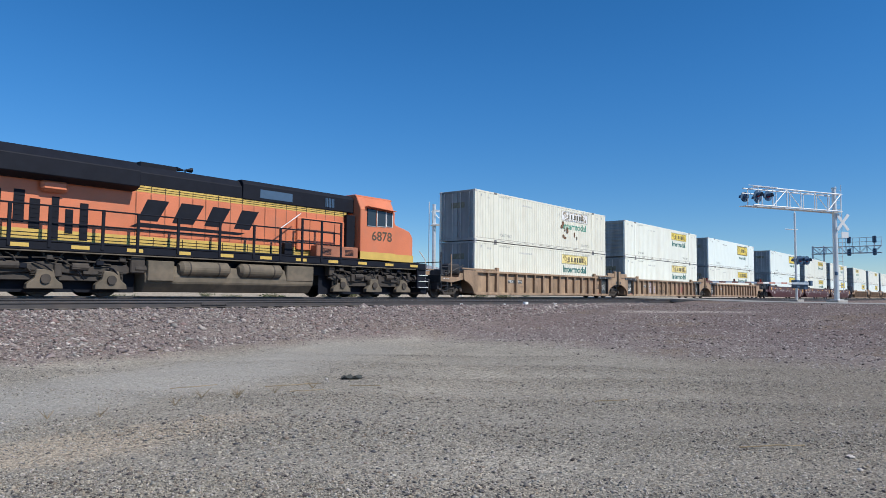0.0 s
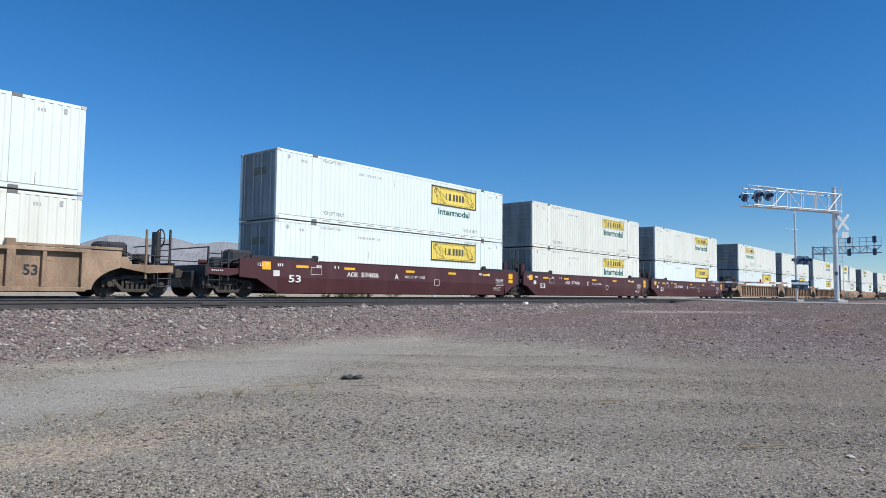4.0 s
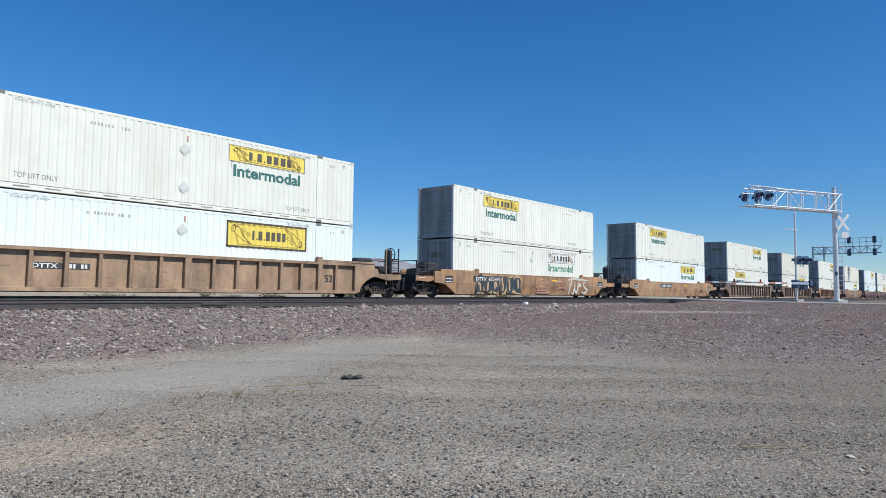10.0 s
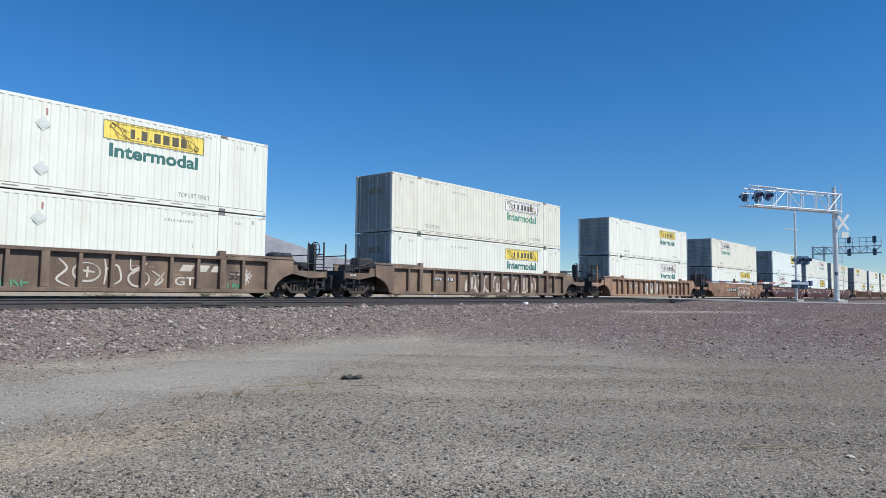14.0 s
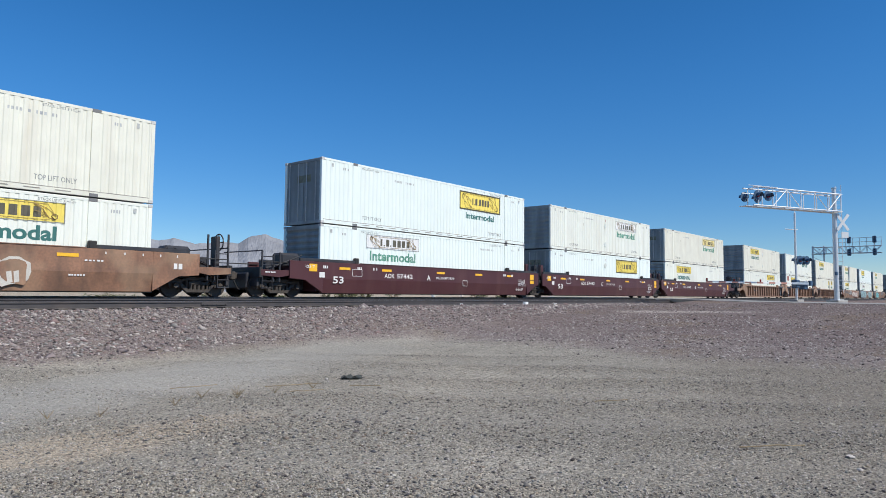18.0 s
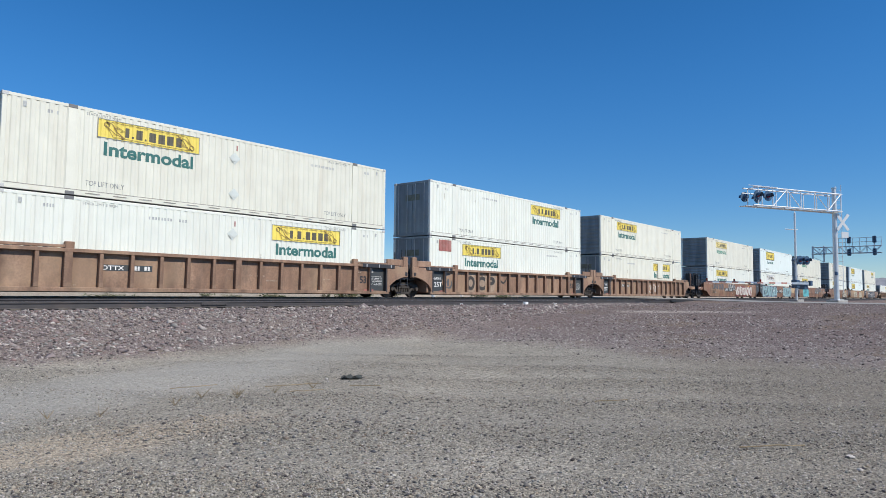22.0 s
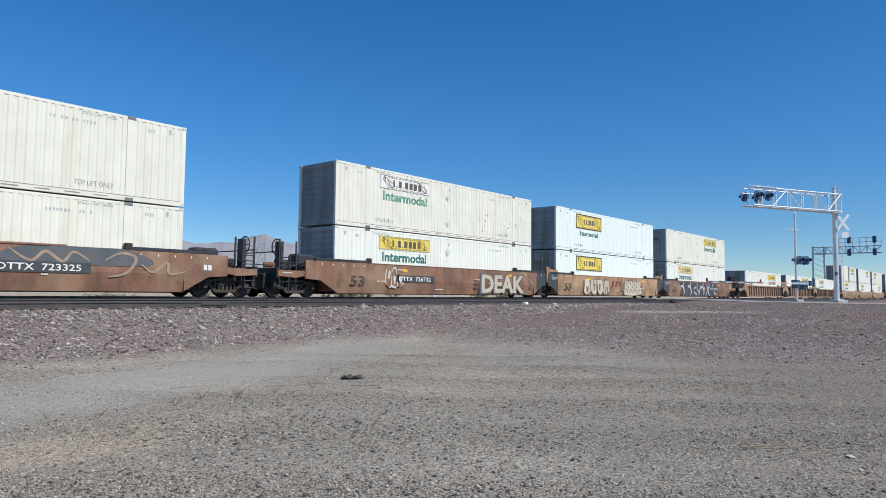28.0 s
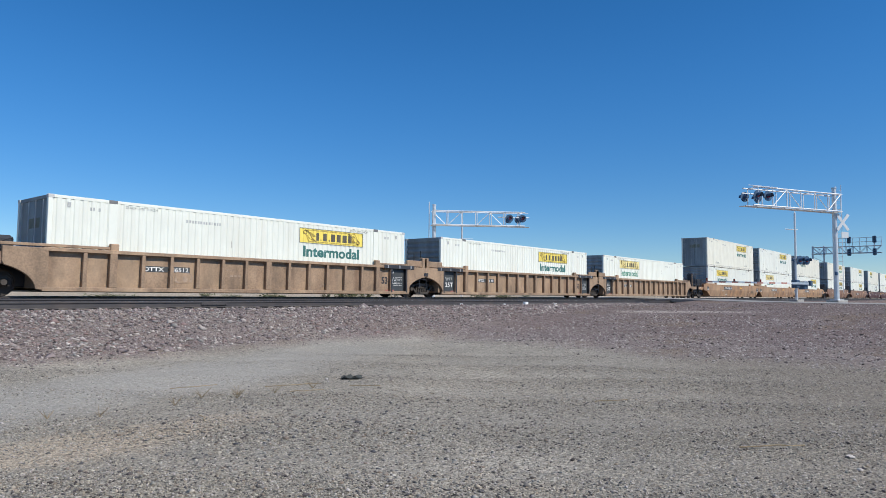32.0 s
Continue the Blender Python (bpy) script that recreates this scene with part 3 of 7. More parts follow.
# crossbuck and plate on the mast, facing the road traffic
buck = part("crossbuck", bevelled(box(B(), -0.68, 0.68, -0.02, 0.0, -0.1, 0.1), 0.004), M["sign_white"], canti, "white crossbuck board", at=pose(0.36, -0.3, 5.35, 0, 52, -14))
part("crossbuck", bevelled(box(B(), -0.68, 0.68, -0.045, -0.024, -0.1, 0.1), 0.004), M["sign_white"], canti, "white crossbuck board", at=pose(0.36, -0.3, 5.35, 0, -52, -14))
part("track_plate", bevelled(box(B(), -0.26, 0.26, -0.02, 0.0, -0.2, 0.2), 0.004), M["sign_white"], canti, "small white plate under the crossbuck", at=pose(0.55, -0.3, 4.5, 0, 0, -14))
part("cabinet", bevelled(box(B(), -0.3, -0.12, -0.26, -0.1, 1.78, 2.02), 0.02), M["hood"], canti, "dark junction box")
far_canti = cantilever((42.2, 36.2, 0.95), 180 - 44, 7.6, 7.9, 6.25, "galvanised crossing cantilever beyond the tracks", flip=1, ladder_side=1)


def gate(at, turn, height, label, boom=8.2, lowered=True):
    g = new("crossing_gate")
    g.matrix_basis = pose(*at, 0, 0, turn)
    tagged(g, label, "crossing gate", "crossing gates")
    part("mast", rod(B(), (0, 0, 0), (0, 0, height), 0.085, 12, 0.07), M["galv"], g)
    part("foundation", bevelled(box(B(), -0.35, 0.35, -0.35, 0.35, -0.3, 0.1), 0.02), M["concrete"], g)
    part("finial", rod(B(), (0, 0, height), (0, 0, height + 0.12), 0.06, 8, 0.02), M["galv"], g)
    part("cross_arm", rod(B(), (-1.0, 0, height - 1.25), (0.25, 0, height - 1.25), 0.03, 6), M["alu"], g)
    bar = part("lamp_bar", rod(B(), (-0.3, 0, 3.1), (1.15, 0, 3.1), 0.05, 8), M["hood"], g)
    for x in (0.28, 0.98):
        flasher("flasher", g, pose(x, -0.16, 3.02, 0, 0, 0), 0.33)
        flasher("flasher", g, pose(x, 0.16, 3.02, 0, 0, 180), 0.33)
    part("gate_mechanism", bevelled(box(B(), -0.36, 0.02, -0.32, 0.15, 0.95, 1.55), 0.04), M["hood"], g, "black gate mechanism case")
    part("relay_box", bevelled(box(B(), 0.45, 0.85, -0.3, 0.2, 0.85, 1.45), 0.03), M["hood"], g, "dark blue-grey relay box")
    part("support_arm", bevelled(box(B(), -0.9, 0.8, -0.42, -0.36, 1.2, 1.36), 0.01), M["bridge"], g)
    part("counterweight", bevelled(box(B(), 0.85, 1.1, -0.5, -0.3, 1.12, 1.5), 0.02), M["hood"], g, "black cast counterweight")
    w = M["gate_white"], M["gate_red"]
    n = 14
    for i in range(n):
        x0 = -0.8 - i * boom / n
        part("boom_section", bevelled(box(B(), x0 - boom / n, x0, -0.40, -0.375, 1.22, 1.34), 0.004), w[i % 2], g, "white gate boom section" if i % 2 == 0 else "red gate boom section")
    for k in (0.4, 0.7, 1.0):
        part("gate_lamp", rod(B(), (-0.8 - boom * k + 0.1, -0.39, 1.34), (-0.8 - boom * k + 0.1, -0.39, 1.52), 0.06, 8), M["lens_red"], g, "unlit red gate lamp")
    return g


gate((55.0, 11.7, 1.2), -28, 6.55, "lowered crossing gate with striped boom and black flashers")
gate((46.1, 36.3, 0.95), 180 - 44, 6.6, "lowered crossing gate beyond the railway tracks")


def signal_bridge():
    """Railway signal cantilever far down the line, reaching over both tracks."""
    s = new("signal_cantilever")
    s.matrix_basis = pose(150.8, 28.5, 0.9)
    tagged(s, "grey lattice railway signal cantilever with four black heads", "railway signal")
    for x in (-0.45, 0.45):
        for y in (-1.55, 0.45):
            part("mast_leg", rod(B(), (x, y, 0), (x, y, 10.8), 0.07, 6), M["bridge"], s)
    for i in range(10):
        z = i * 1.08
        for y in (-1.55, 0.45):
            part("mast_brace", rod(B(), (-0.45, y, z), (0.45, y, z + 1.08), 0.035, 5), M["bridge"], s)
        part("mast_brace", rod(B(), (-0.45, -1.55, z), (-0.45, 0.45, z + 1.08), 0.04, 5), M["bridge"], s)
    for x in (-0.45, 0.45):
        for z in (9.2, 10.5):
            part("chord", rod(B(), (x, 0.5, z), (x, -11.2, z), 0.07, 6), M["bridge"], s)
        for i in range(10):
            y = 0.4 - i * 1.16
            part("web", rod(B(), (x, y, 9.2 if i % 2 else 10.5), (x, y - 1.16, 10.5 if i % 2 else 9.2), 0.045, 5), M["bridge"], s)
            part("web", rod(B(), (x, y, 9.2), (x, y, 10.5), 0.04, 5), M["bridge"], s)
    part("walkway", box(B(), -0.5, 0.5, -11.4, 0.6, 9.08, 9.13), M["bridge"], s)
    for z in (11.3, 12.1):
        part("hand_rail", rod(B(), (-0.5, -4.1, z), (-0.5, -11.4, z), 0.05, 5), M["bridge"], s)
    for k in range(7):
        part("rail_post", rod(B(), (-0.5, -4.2 - 1.18 * k, 10.5), (-0.5, -4.2 - 1.18 * k, 12.1), 0.045, 5), M["bridge"], s)
    for y in (-6.0, -10.2):
        part("head_post", rod(B(), (-0.6, y, 8.9), (-0.6, y, 12.4), 0.06, 6), M["bridge"], s)
        for z in (9.3, 11.7):
            head = part("signal_head", bevelled(box(B(), -0.72, -0.55, y - 0.34, y + 0.34, z - 0.66, z + 0.66), 0.2), M["hood"], s, "black oblong signal head")
            for k in (-0.42, 0, 0.42):
                part("lens", rod(B(), (-0.72, y, z + k), (-0.86, y, z + k), 0.12, 8), M["glass"], head)


signal_bridge()


# ---- distance ----
def mountain_material():
    # the haze over the range is mixed into the rock's base colour
    m = mat("hazy_mountain_rock", (0.255, 0.262, 0.28), 1.0, var=0.10, scale=0.006, fine=0.03, dirt=(0.29, 0.285, 0.285), dirt_amt=0.3, dirt_scale=0.004, spec=0.0)
    return m


def mountains(name, peaks, dist, label, material):
    """A range at a distance: crest heights (bearing in degrees clockwise from +y, metres), a rugged face towards the eye."""
    bm = B()
    angs = np.arange(peaks[0][0], peaks[-1][0] + 0.01, 0.1)
    crest = np.interp(angs, [p[0] for p in peaks], [p[1] for p in peaks])
    rows = []
    depth = 22
    for j in range(depth):
        f = j / (depth - 1)
        row = []
        for a, h in zip(angs, crest):
            rr = dist * (0.80 + 0.20 * f)
            x, y = rr * math.sin(radians(a)), rr * math.cos(radians(a))
            ridge = noise.fractal(Vector((x / 170, y / 170, 0.3)), 0.75, 2.2, 7)
            z = h * (f ** 1.2) * (1 + 0.22 * ridge * (1 - f)) + 10 * ridge * f
            row.append(bm.verts.new((x, y, max(z, -2) if j else -3)))
        rows.append(row)
    for a, b in zip(rows, rows[1:]):
        for i in range(len(a) - 1):
            bm.faces.new((a[i], a[i + 1], b[i + 1], b[i]))
    me = mesh_of(name, bm, material)
    return tagged(new(name, me), label, "mountains", kind="structure")


M["mountain"] = mountain_material()
RANGE = [(8, 170), (14.7, 168), (16.6, 197), (18.7, 225), (20.5, 219), (21.6, 228), (23.5, 273), (25.5, 273), (27.1, 257), (28.1, 269), (29.8, 247), (32.0, 260), (33.1, 254), (33.9, 288), (35.3, 310), (36.7, 282), (38.5, 236), (40.0, 198), (42.3, 188), (46.1, 189), (48.1, 159), (51.0, 130), (55.8, 95), (60.6, 75), (67.4, 63), (73.7, 53), (81.4, 71), (82.9, 86), (85.4, 96), (100, 110)]
mountains("mountain_range", RANGE, 3700, "hazy blue-brown desert mountain range on the horizon", M["mountain"])


def brush(name, x, y, r0, h0, seed):
    """A low desert bush: twigs and many small leaf clumps."""
    rr = random.Random(seed)
    z = float(ground_z(x, y))
    b = new(name)
    b.location = (x, y, z)
    tagged(b, "low grey-green desert bush on sandy ground", "bush", "desert bushes")
    tw, lf = B(), B()
    for i in range(14):
        a, l = rr.uniform(0, 6.28), rr.uniform(0.5, 1.0)
        tip = Vector((math.cos(a) * r0 * l, math.sin(a) * r0 * l, h0 * rr.uniform(0.5, 1)))
        rod(tw, (0, 0, 0), tip, 0.018, 4, 0.006)
        for k in range(26):
            p = tip * rr.uniform(0.45, 1.05) + Vector((rr.gauss(0, 0.12), rr.gauss(0, 0.12), rr.gauss(0, 0.07))) * r0
            s = rr.uniform(0.03, 0.07)
            q = Matrix.Rotation(rr.uniform(0, 6.28), 3, "Z") @ Matrix.Rotation(rr.uniform(-1, 1), 3, "X")
            v = [lf.verts.new(p + q @ Vector(o) * s) for o in ((-1, -0.6, 0), (1, -0.6, 0.2), (1.1, 0.6, 0), (-1, 0.7, 0.25))]
            lf.faces.new(v)
    part("twigs", tw, M["twig"], b)
    part("leaves", lf, M["sage"], b)


for i in range(26):
    r = random.Random(100 + i)
    yy = r.uniform(34, 70)
    brush("desert_bush", yy * math.tan(radians(r.uniform(14, 62))), yy, r.uniform(0.6, 1.4), r.uniform(0.5, 1.0), i)


# ---- the train: containers ----
CL, CW, CH = 16.154, 2.59, 2.908
PITCH = 0.262


def corr_y(x):
    """Depth of the side corrugation at x: 0 on the outer flats, 0.022 in the grooves."""
    t = (x % PITCH) / PITCH
    if t < 0.42:
        return 0.0
    if t < 0.56:
        return 0.022 * (t - 0.42) / 0.14
    if t < 0.86:
        return 0.022
    return 0.022 * (1 - (t - 0.86) / 0.14)


def corr_sheet(bm, x0, x1, z0, z1, y, sign=-1, out=0.0):
    """A corrugated sheet along x on the side y; sign tells which way is outwards."""
    xs = [x0]
    k = math.floor(x0 / PITCH)
    while k * PITCH < x1:
        for t in (0, 0.42, 0.56, 0.86):
            x = (k + t) * PITCH
            if x0 + 1e-4 < x < x1 - 1e-4:
                xs.append(x)
        k += 1
    xs.append(x1)
    rows = [[bm.verts.new((x, y - sign * corr_y(x) + sign * out, z)) for x in xs] for z in (z0, z1)]
    for i in range(len(xs) - 1):
        bm.faces.new((rows[0][i], rows[0][i + 1], rows[1][i + 1], rows[1][i]))
    return bm


PAINTED = {}


def painted(body, size, material, bold, width, x):
    """Lettering painted on the corrugated side from x on: cut at every fold and laid on the sheet."""
    key = (body, size, material.name, bold, width, round(x, 3))
    if key not in PAINTED:
        bm = bmesh.new()
        bm.from_mesh(text_mesh(body, size, material, bold, width))
        k = math.floor(x / PITCH)
        while k * PITCH < x + (width or 1.0):
            for t in (0, 0.42, 0.56, 0.86):
                bmesh.ops.bisect_plane(bm, geom=bm.verts[:] + bm.edges[:] + bm.faces[:], plane_co=((k + t) * PITCH - x, 0, 0), plane_no=(1, 0, 0))
            k += 1
        for v in bm.verts:
            v.co.y = corr_y(x + v.co.x) - 0.004
        me = bpy.data.meshes.new("lettering")
        bm.to_mesh(me)
        bm.free()
        me.materials.append(material)
        PAINTED[key] = me
    return PAINTED[key]


def sheet_bars(bm, x, z, width, height, count, seed=0):
    """A row of plain painted bars on the corrugated side."""
    r = random.Random(seed)
    step = width / count
    for i in range(count):
        if r.random() < 0.85:
            corr_sheet(bm, x + i * step, x + i * step + step * r.uniform(0.45, 0.7), z, z + height, -CW / 2, -1, 0.004)
    return bm


CM = {}
for paint in ("white", "bright", "cream"):
    mt = M[paint]
    d = {}
    h = CW / 2
    d["side_wall"] = [mesh_of("side_wall", corr_sheet(B(), 0.1, CL - 0.1, 0.16, CH - 0.1, s * h, s), mt) for s in (-1, 1)]
    d["roof"] = mesh_of("roof", box(B(), 0.05, CL - 0.05, -h + 0.03, h - 0.03, CH - 0.07, CH - 0.03), mt)
    d["top_rail"] = mesh_of("top_rail", bevelled(box(B(), 0.12, CL - 0.12, -0.04, 0.045, -0.1, 0.0), 0.008), mt)
    d["bottom_rail"] = mesh_of("bottom_rail", bevelled(box(B(), 0.12, CL - 0.12, -0.045, 0.06, 0.012, 0.17), 0.008), mt)
    d["corner_post"] = mesh_of("corner_post", bevelled(box(B(), -0.01, 0.13, -0.01, 0.13, 0.1, CH - 0.1), 0.012), mt)
    d["lift_post"] = mesh_of("lift_post", bevelled(box(B(), -0.14, 0.14, -0.012, 0.06, 0.17, CH - 0.1), 0.008), mt)
    bm = B()
    n = 9
    zs = np.linspace(0.22, CH - 0.2, n * 4 + 1)
    pts = [(0.05 + (0.045 if (i % 4) in (2, 3) else 0), z) for i, z in enumerate(zs)]
    rows = [[bm.verts.new((x, y, z)) for x, z in pts] for y in (-h + 0.1, h - 0.1)]
    for i in range(len(pts) - 1):
        bm.faces.new((rows[0][i], rows[1][i], rows[1][i + 1], rows[0][i + 1]))
    box(bm, 0.02, 0.12, -h + 0.1, h - 0.1, CH - 0.2, CH - 0.02), box(bm, 0.02, 0.12, -h + 0.1, h - 0.1, 0.05, 0.22)
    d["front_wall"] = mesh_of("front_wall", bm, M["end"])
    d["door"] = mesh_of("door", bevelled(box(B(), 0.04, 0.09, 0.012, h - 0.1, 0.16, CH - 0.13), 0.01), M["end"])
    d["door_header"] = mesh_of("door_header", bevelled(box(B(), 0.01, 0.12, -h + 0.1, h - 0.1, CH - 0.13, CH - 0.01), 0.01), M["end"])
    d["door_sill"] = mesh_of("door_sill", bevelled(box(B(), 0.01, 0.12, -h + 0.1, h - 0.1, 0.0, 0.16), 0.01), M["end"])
    d["back_wall"] = mesh_of("back_wall", box(B(), CL - 0.08, CL - 0.03, -h + 0.1, h - 0.1, 0.1, CH - 0.05), mt)
    CM[paint] = d
M["seam_dirt"] = mat("dusty_seam", (0.33, 0.31, 0.27), 0.8, var=0.3, scale=2.0, fine=12)
CAST = mesh_of("corner_casting", bevelled(box(B(), -0.02, 0.16, -0.02, 0.15, 0.0, 0.118), 0.01), M["cont_steel"])
CAST_LIFT = mesh_of("lift_casting", bevelled(box(B(), -0.14, 0.14, -0.022, 0.14, 0.0, 0.118), 0.01), M["cont_dark"])
FLOOR = mesh_of("floor", box(B(), 0.1, CL - 0.1, -CW / 2 + 0.06, CW / 2 - 0.06, 0.03, 0.14), M["cont_dark"])
LOCK_ROD = mesh_of("lock_rod", rod(B(), (0, 0, 0.12), (0, 0, CH - 0.14), 0.018, 6), M["cont_steel"])
HINGE = mesh_of("hinge", bevelled(box(B(), -0.03, 0.02, -0.05, 0.05, -0.06, 0.06), 0.01), M["cont_steel"])
RAIL_SEAM = mesh_of("rail_seam", box(box(B(), 0.13, CL - 0.13, -0.014, 0.02, 0.168, 0.19), 0.13, CL - 0.13, -0.012, 0.0, 0.0, 0.014), M["seam_dirt"])
bm = B()
for k in range(13):
    box(bm, 2.45 + 0.88 * k, 2.45 + 0.88 * k + 0.46, -0.016, -0.008, 0.085, 0.112)
RAIL_SLOTS = mesh_of("rail_slot", bm, M["seam_dirt"])
M["placard"] = mat("weathered_placard_holder", (0.60, 0.64, 0.60), 0.55, var=0.12, scale=5, dirt=(0.42, 0.38, 0.30), dirt_amt=0.3)
bm = slab(B(), [(0, -0.24), (0.24, 0), (0, 0.24), (-0.24, 0)], -0.014, 0.0)
slab(bm, [(0, -0.15), (0.15, 0), (0, 0.15), (-0.15, 0)], -0.024, -0.014)
PLACARD = mesh_of("placard_holder", bevelled(bm, 0.004), M["placard"])
END_PLATE = mesh_of("door_plate", box(B(), -0.004, 0.004, -0.5, 0.5, -0.16, 0.16), mat("dull_door_plate", (0.19, 0.19, 0.13), 0.6, var=0.2, scale=5))


def ribbon(bm, pts, half, y):
    """A thin painted line of even width through points (along, height), 3 mm thick, facing -y."""
    for (a, b), (c, d) in zip(pts, pts[1:]):
        u = Vector((c - a, d - b)).normalized()
        ox, oz = -u.y * half, u.x * half
        slab(bm, [(a + ox - u.x * half * 0.4, b + oz), (c + ox + u.x * half * 0.4, d + oz), (c - ox + u.x * half * 0.4, d - oz), (a - ox - u.x * half * 0.4, b - oz)], y, y + 0.003)
    return bm


def emblem(c, kind, x0, top, seed):
    """Company panel: a coloured field, plain dark bars for the name, swoosh shapes, and the green word below."""
    y = -CW / 2
    if kind == "B":
        w, hgt = 3.83, 1.02
        field = part("emblem_panel", corr_sheet(B(), x0, x0 + w, top - hgt, top, y, -1, 0.005), M["yellow"], c, "yellow company panel with dark border")
        bm = B()
        for a in ((x0, x0 + w, top - 0.07, top), (x0, x0 + w, top - hgt, top - hgt + 0.07), (x0, x0 + 0.07, top - hgt, top), (x0 + w - 0.07, x0 + w, top - hgt, top)):
            box(bm, a[0], a[1], y - 0.012, y - 0.007, a[2], a[3])
        part("panel_border", bm, M["ink"], field)
        name_h = 0.36
    else:
        w, hgt = 3.65, 0.64
        mt = {"A": M["yellow"], "F": M["yellow_faded"], "C": M["panel_white"]}[kind]
        field = part("emblem_panel", corr_sheet(B(), x0, x0 + w, top - hgt, top, y, -1, 0.005), mt, c,
                     "pale company panel with dark outline" if kind == "C" else "yellow company panel")
        bm = B()
        t = 0.022
        for a in ((x0, x0 + w, top - t, top), (x0, x0 + w, top - hgt, top - hgt + t), (x0, x0 + t, top - hgt, top), (x0 + w - t, x0 + w, top - hgt, top)):
            box(bm, a[0], a[1], y - 0.012, y - 0.007, a[2], a[3])
        part("panel_border", bm, M["ink_soft"], field)
        name_h = 0.33
    # the name: a row of plain bars
    left, right, zmid = (0.30, 0.72, top - hgt * 0.5) if kind == "B" else (0.25, 0.81, top - hgt * 0.53)
    glyphs = (0.13, 0.05, 0.20, 0.05, 0.22, 0.22, 0.23, 0.20)
    step = w * (right - left) / (sum(glyphs) + 0.085 * 7)
    bm = B()
    x = x0 + w * left
    lo, hi = zmid - name_h / 2, zmid + name_h / 2
    for k in glyphs:
        corr_sheet(bm, x, x + (0.06 if k < 0.1 else k * step), lo, lo + 0.07 if k < 0.1 else hi, y, -1, 0.009)
        x += (k + 0.085) * step
    part("name_bars", bm, M["name_ink"], field)["kind"] = "stuff"
    # scrollwork on either side of the name: a curl, a sloping band and fine hatching
    lo, hi = top - hgt * 0.88, top - hgt * 0.12
    hatch = B()
    for sgn, c in ((1, x0 + w * 0.05), (-1, x0 + w * 0.95)):
        zt, zb = (hi, lo) if sgn > 0 else (lo, hi)
        mid = w * (left - 0.05)
        curl = [(c + sgn * (0.12 + 0.09 * math.cos(q * 0.9)), zt + (zb - zt) * (0.22 + 0.17 * math.sin(q * 0.9))) for q in range(8)]
        flow = [(c + sgn * 0.10, zt), (c + sgn * (0.12 + mid * 0.25), zt + (zb - zt) * 0.14), (c + sgn * mid * 0.62, zt + (zb - zt) * 0.62), (c + sgn * mid, zb)]
        part("scroll", ribbon(B(), curl + flow, 0.014, y - 0.011), M["ink_brown"], field)
        ribbon(hatch, [(c + sgn * 0.16, zt + (zb - zt) * 0.42), (c + sgn * mid * 0.5, zt + (zb - zt) * 0.74), (c + sgn * mid, zb)], 0.011, y - 0.0115)
        for q in range(6):
            f = 0.15 + q * 0.12
            px = c + sgn * mid * (0.30 + 0.6 * f)
            ribbon(hatch, [(px, zt + (zb - zt) * (0.16 + 0.55 * f)), (px + sgn * mid * 0.22, zt + (zb - zt) * (0.10 + 0.50 * f))], 0.008, y - 0.0105)
    ribbon(hatch, [(x0 + w * 0.12, hi), (x0 + w * 0.86, hi), (x0 + w * 0.93, lo + 0.1)], 0.008, y - 0.0105)
    ribbon(hatch, [(x0 + w * 0.07, hi - 0.1), (x0 + w * 0.14, lo), (x0 + w * 0.88, lo)], 0.008, y - 0.0105)
    part("fine_line", hatch, M["ink_brown"], field)["kind"] = "stuff"
    return w, hgt


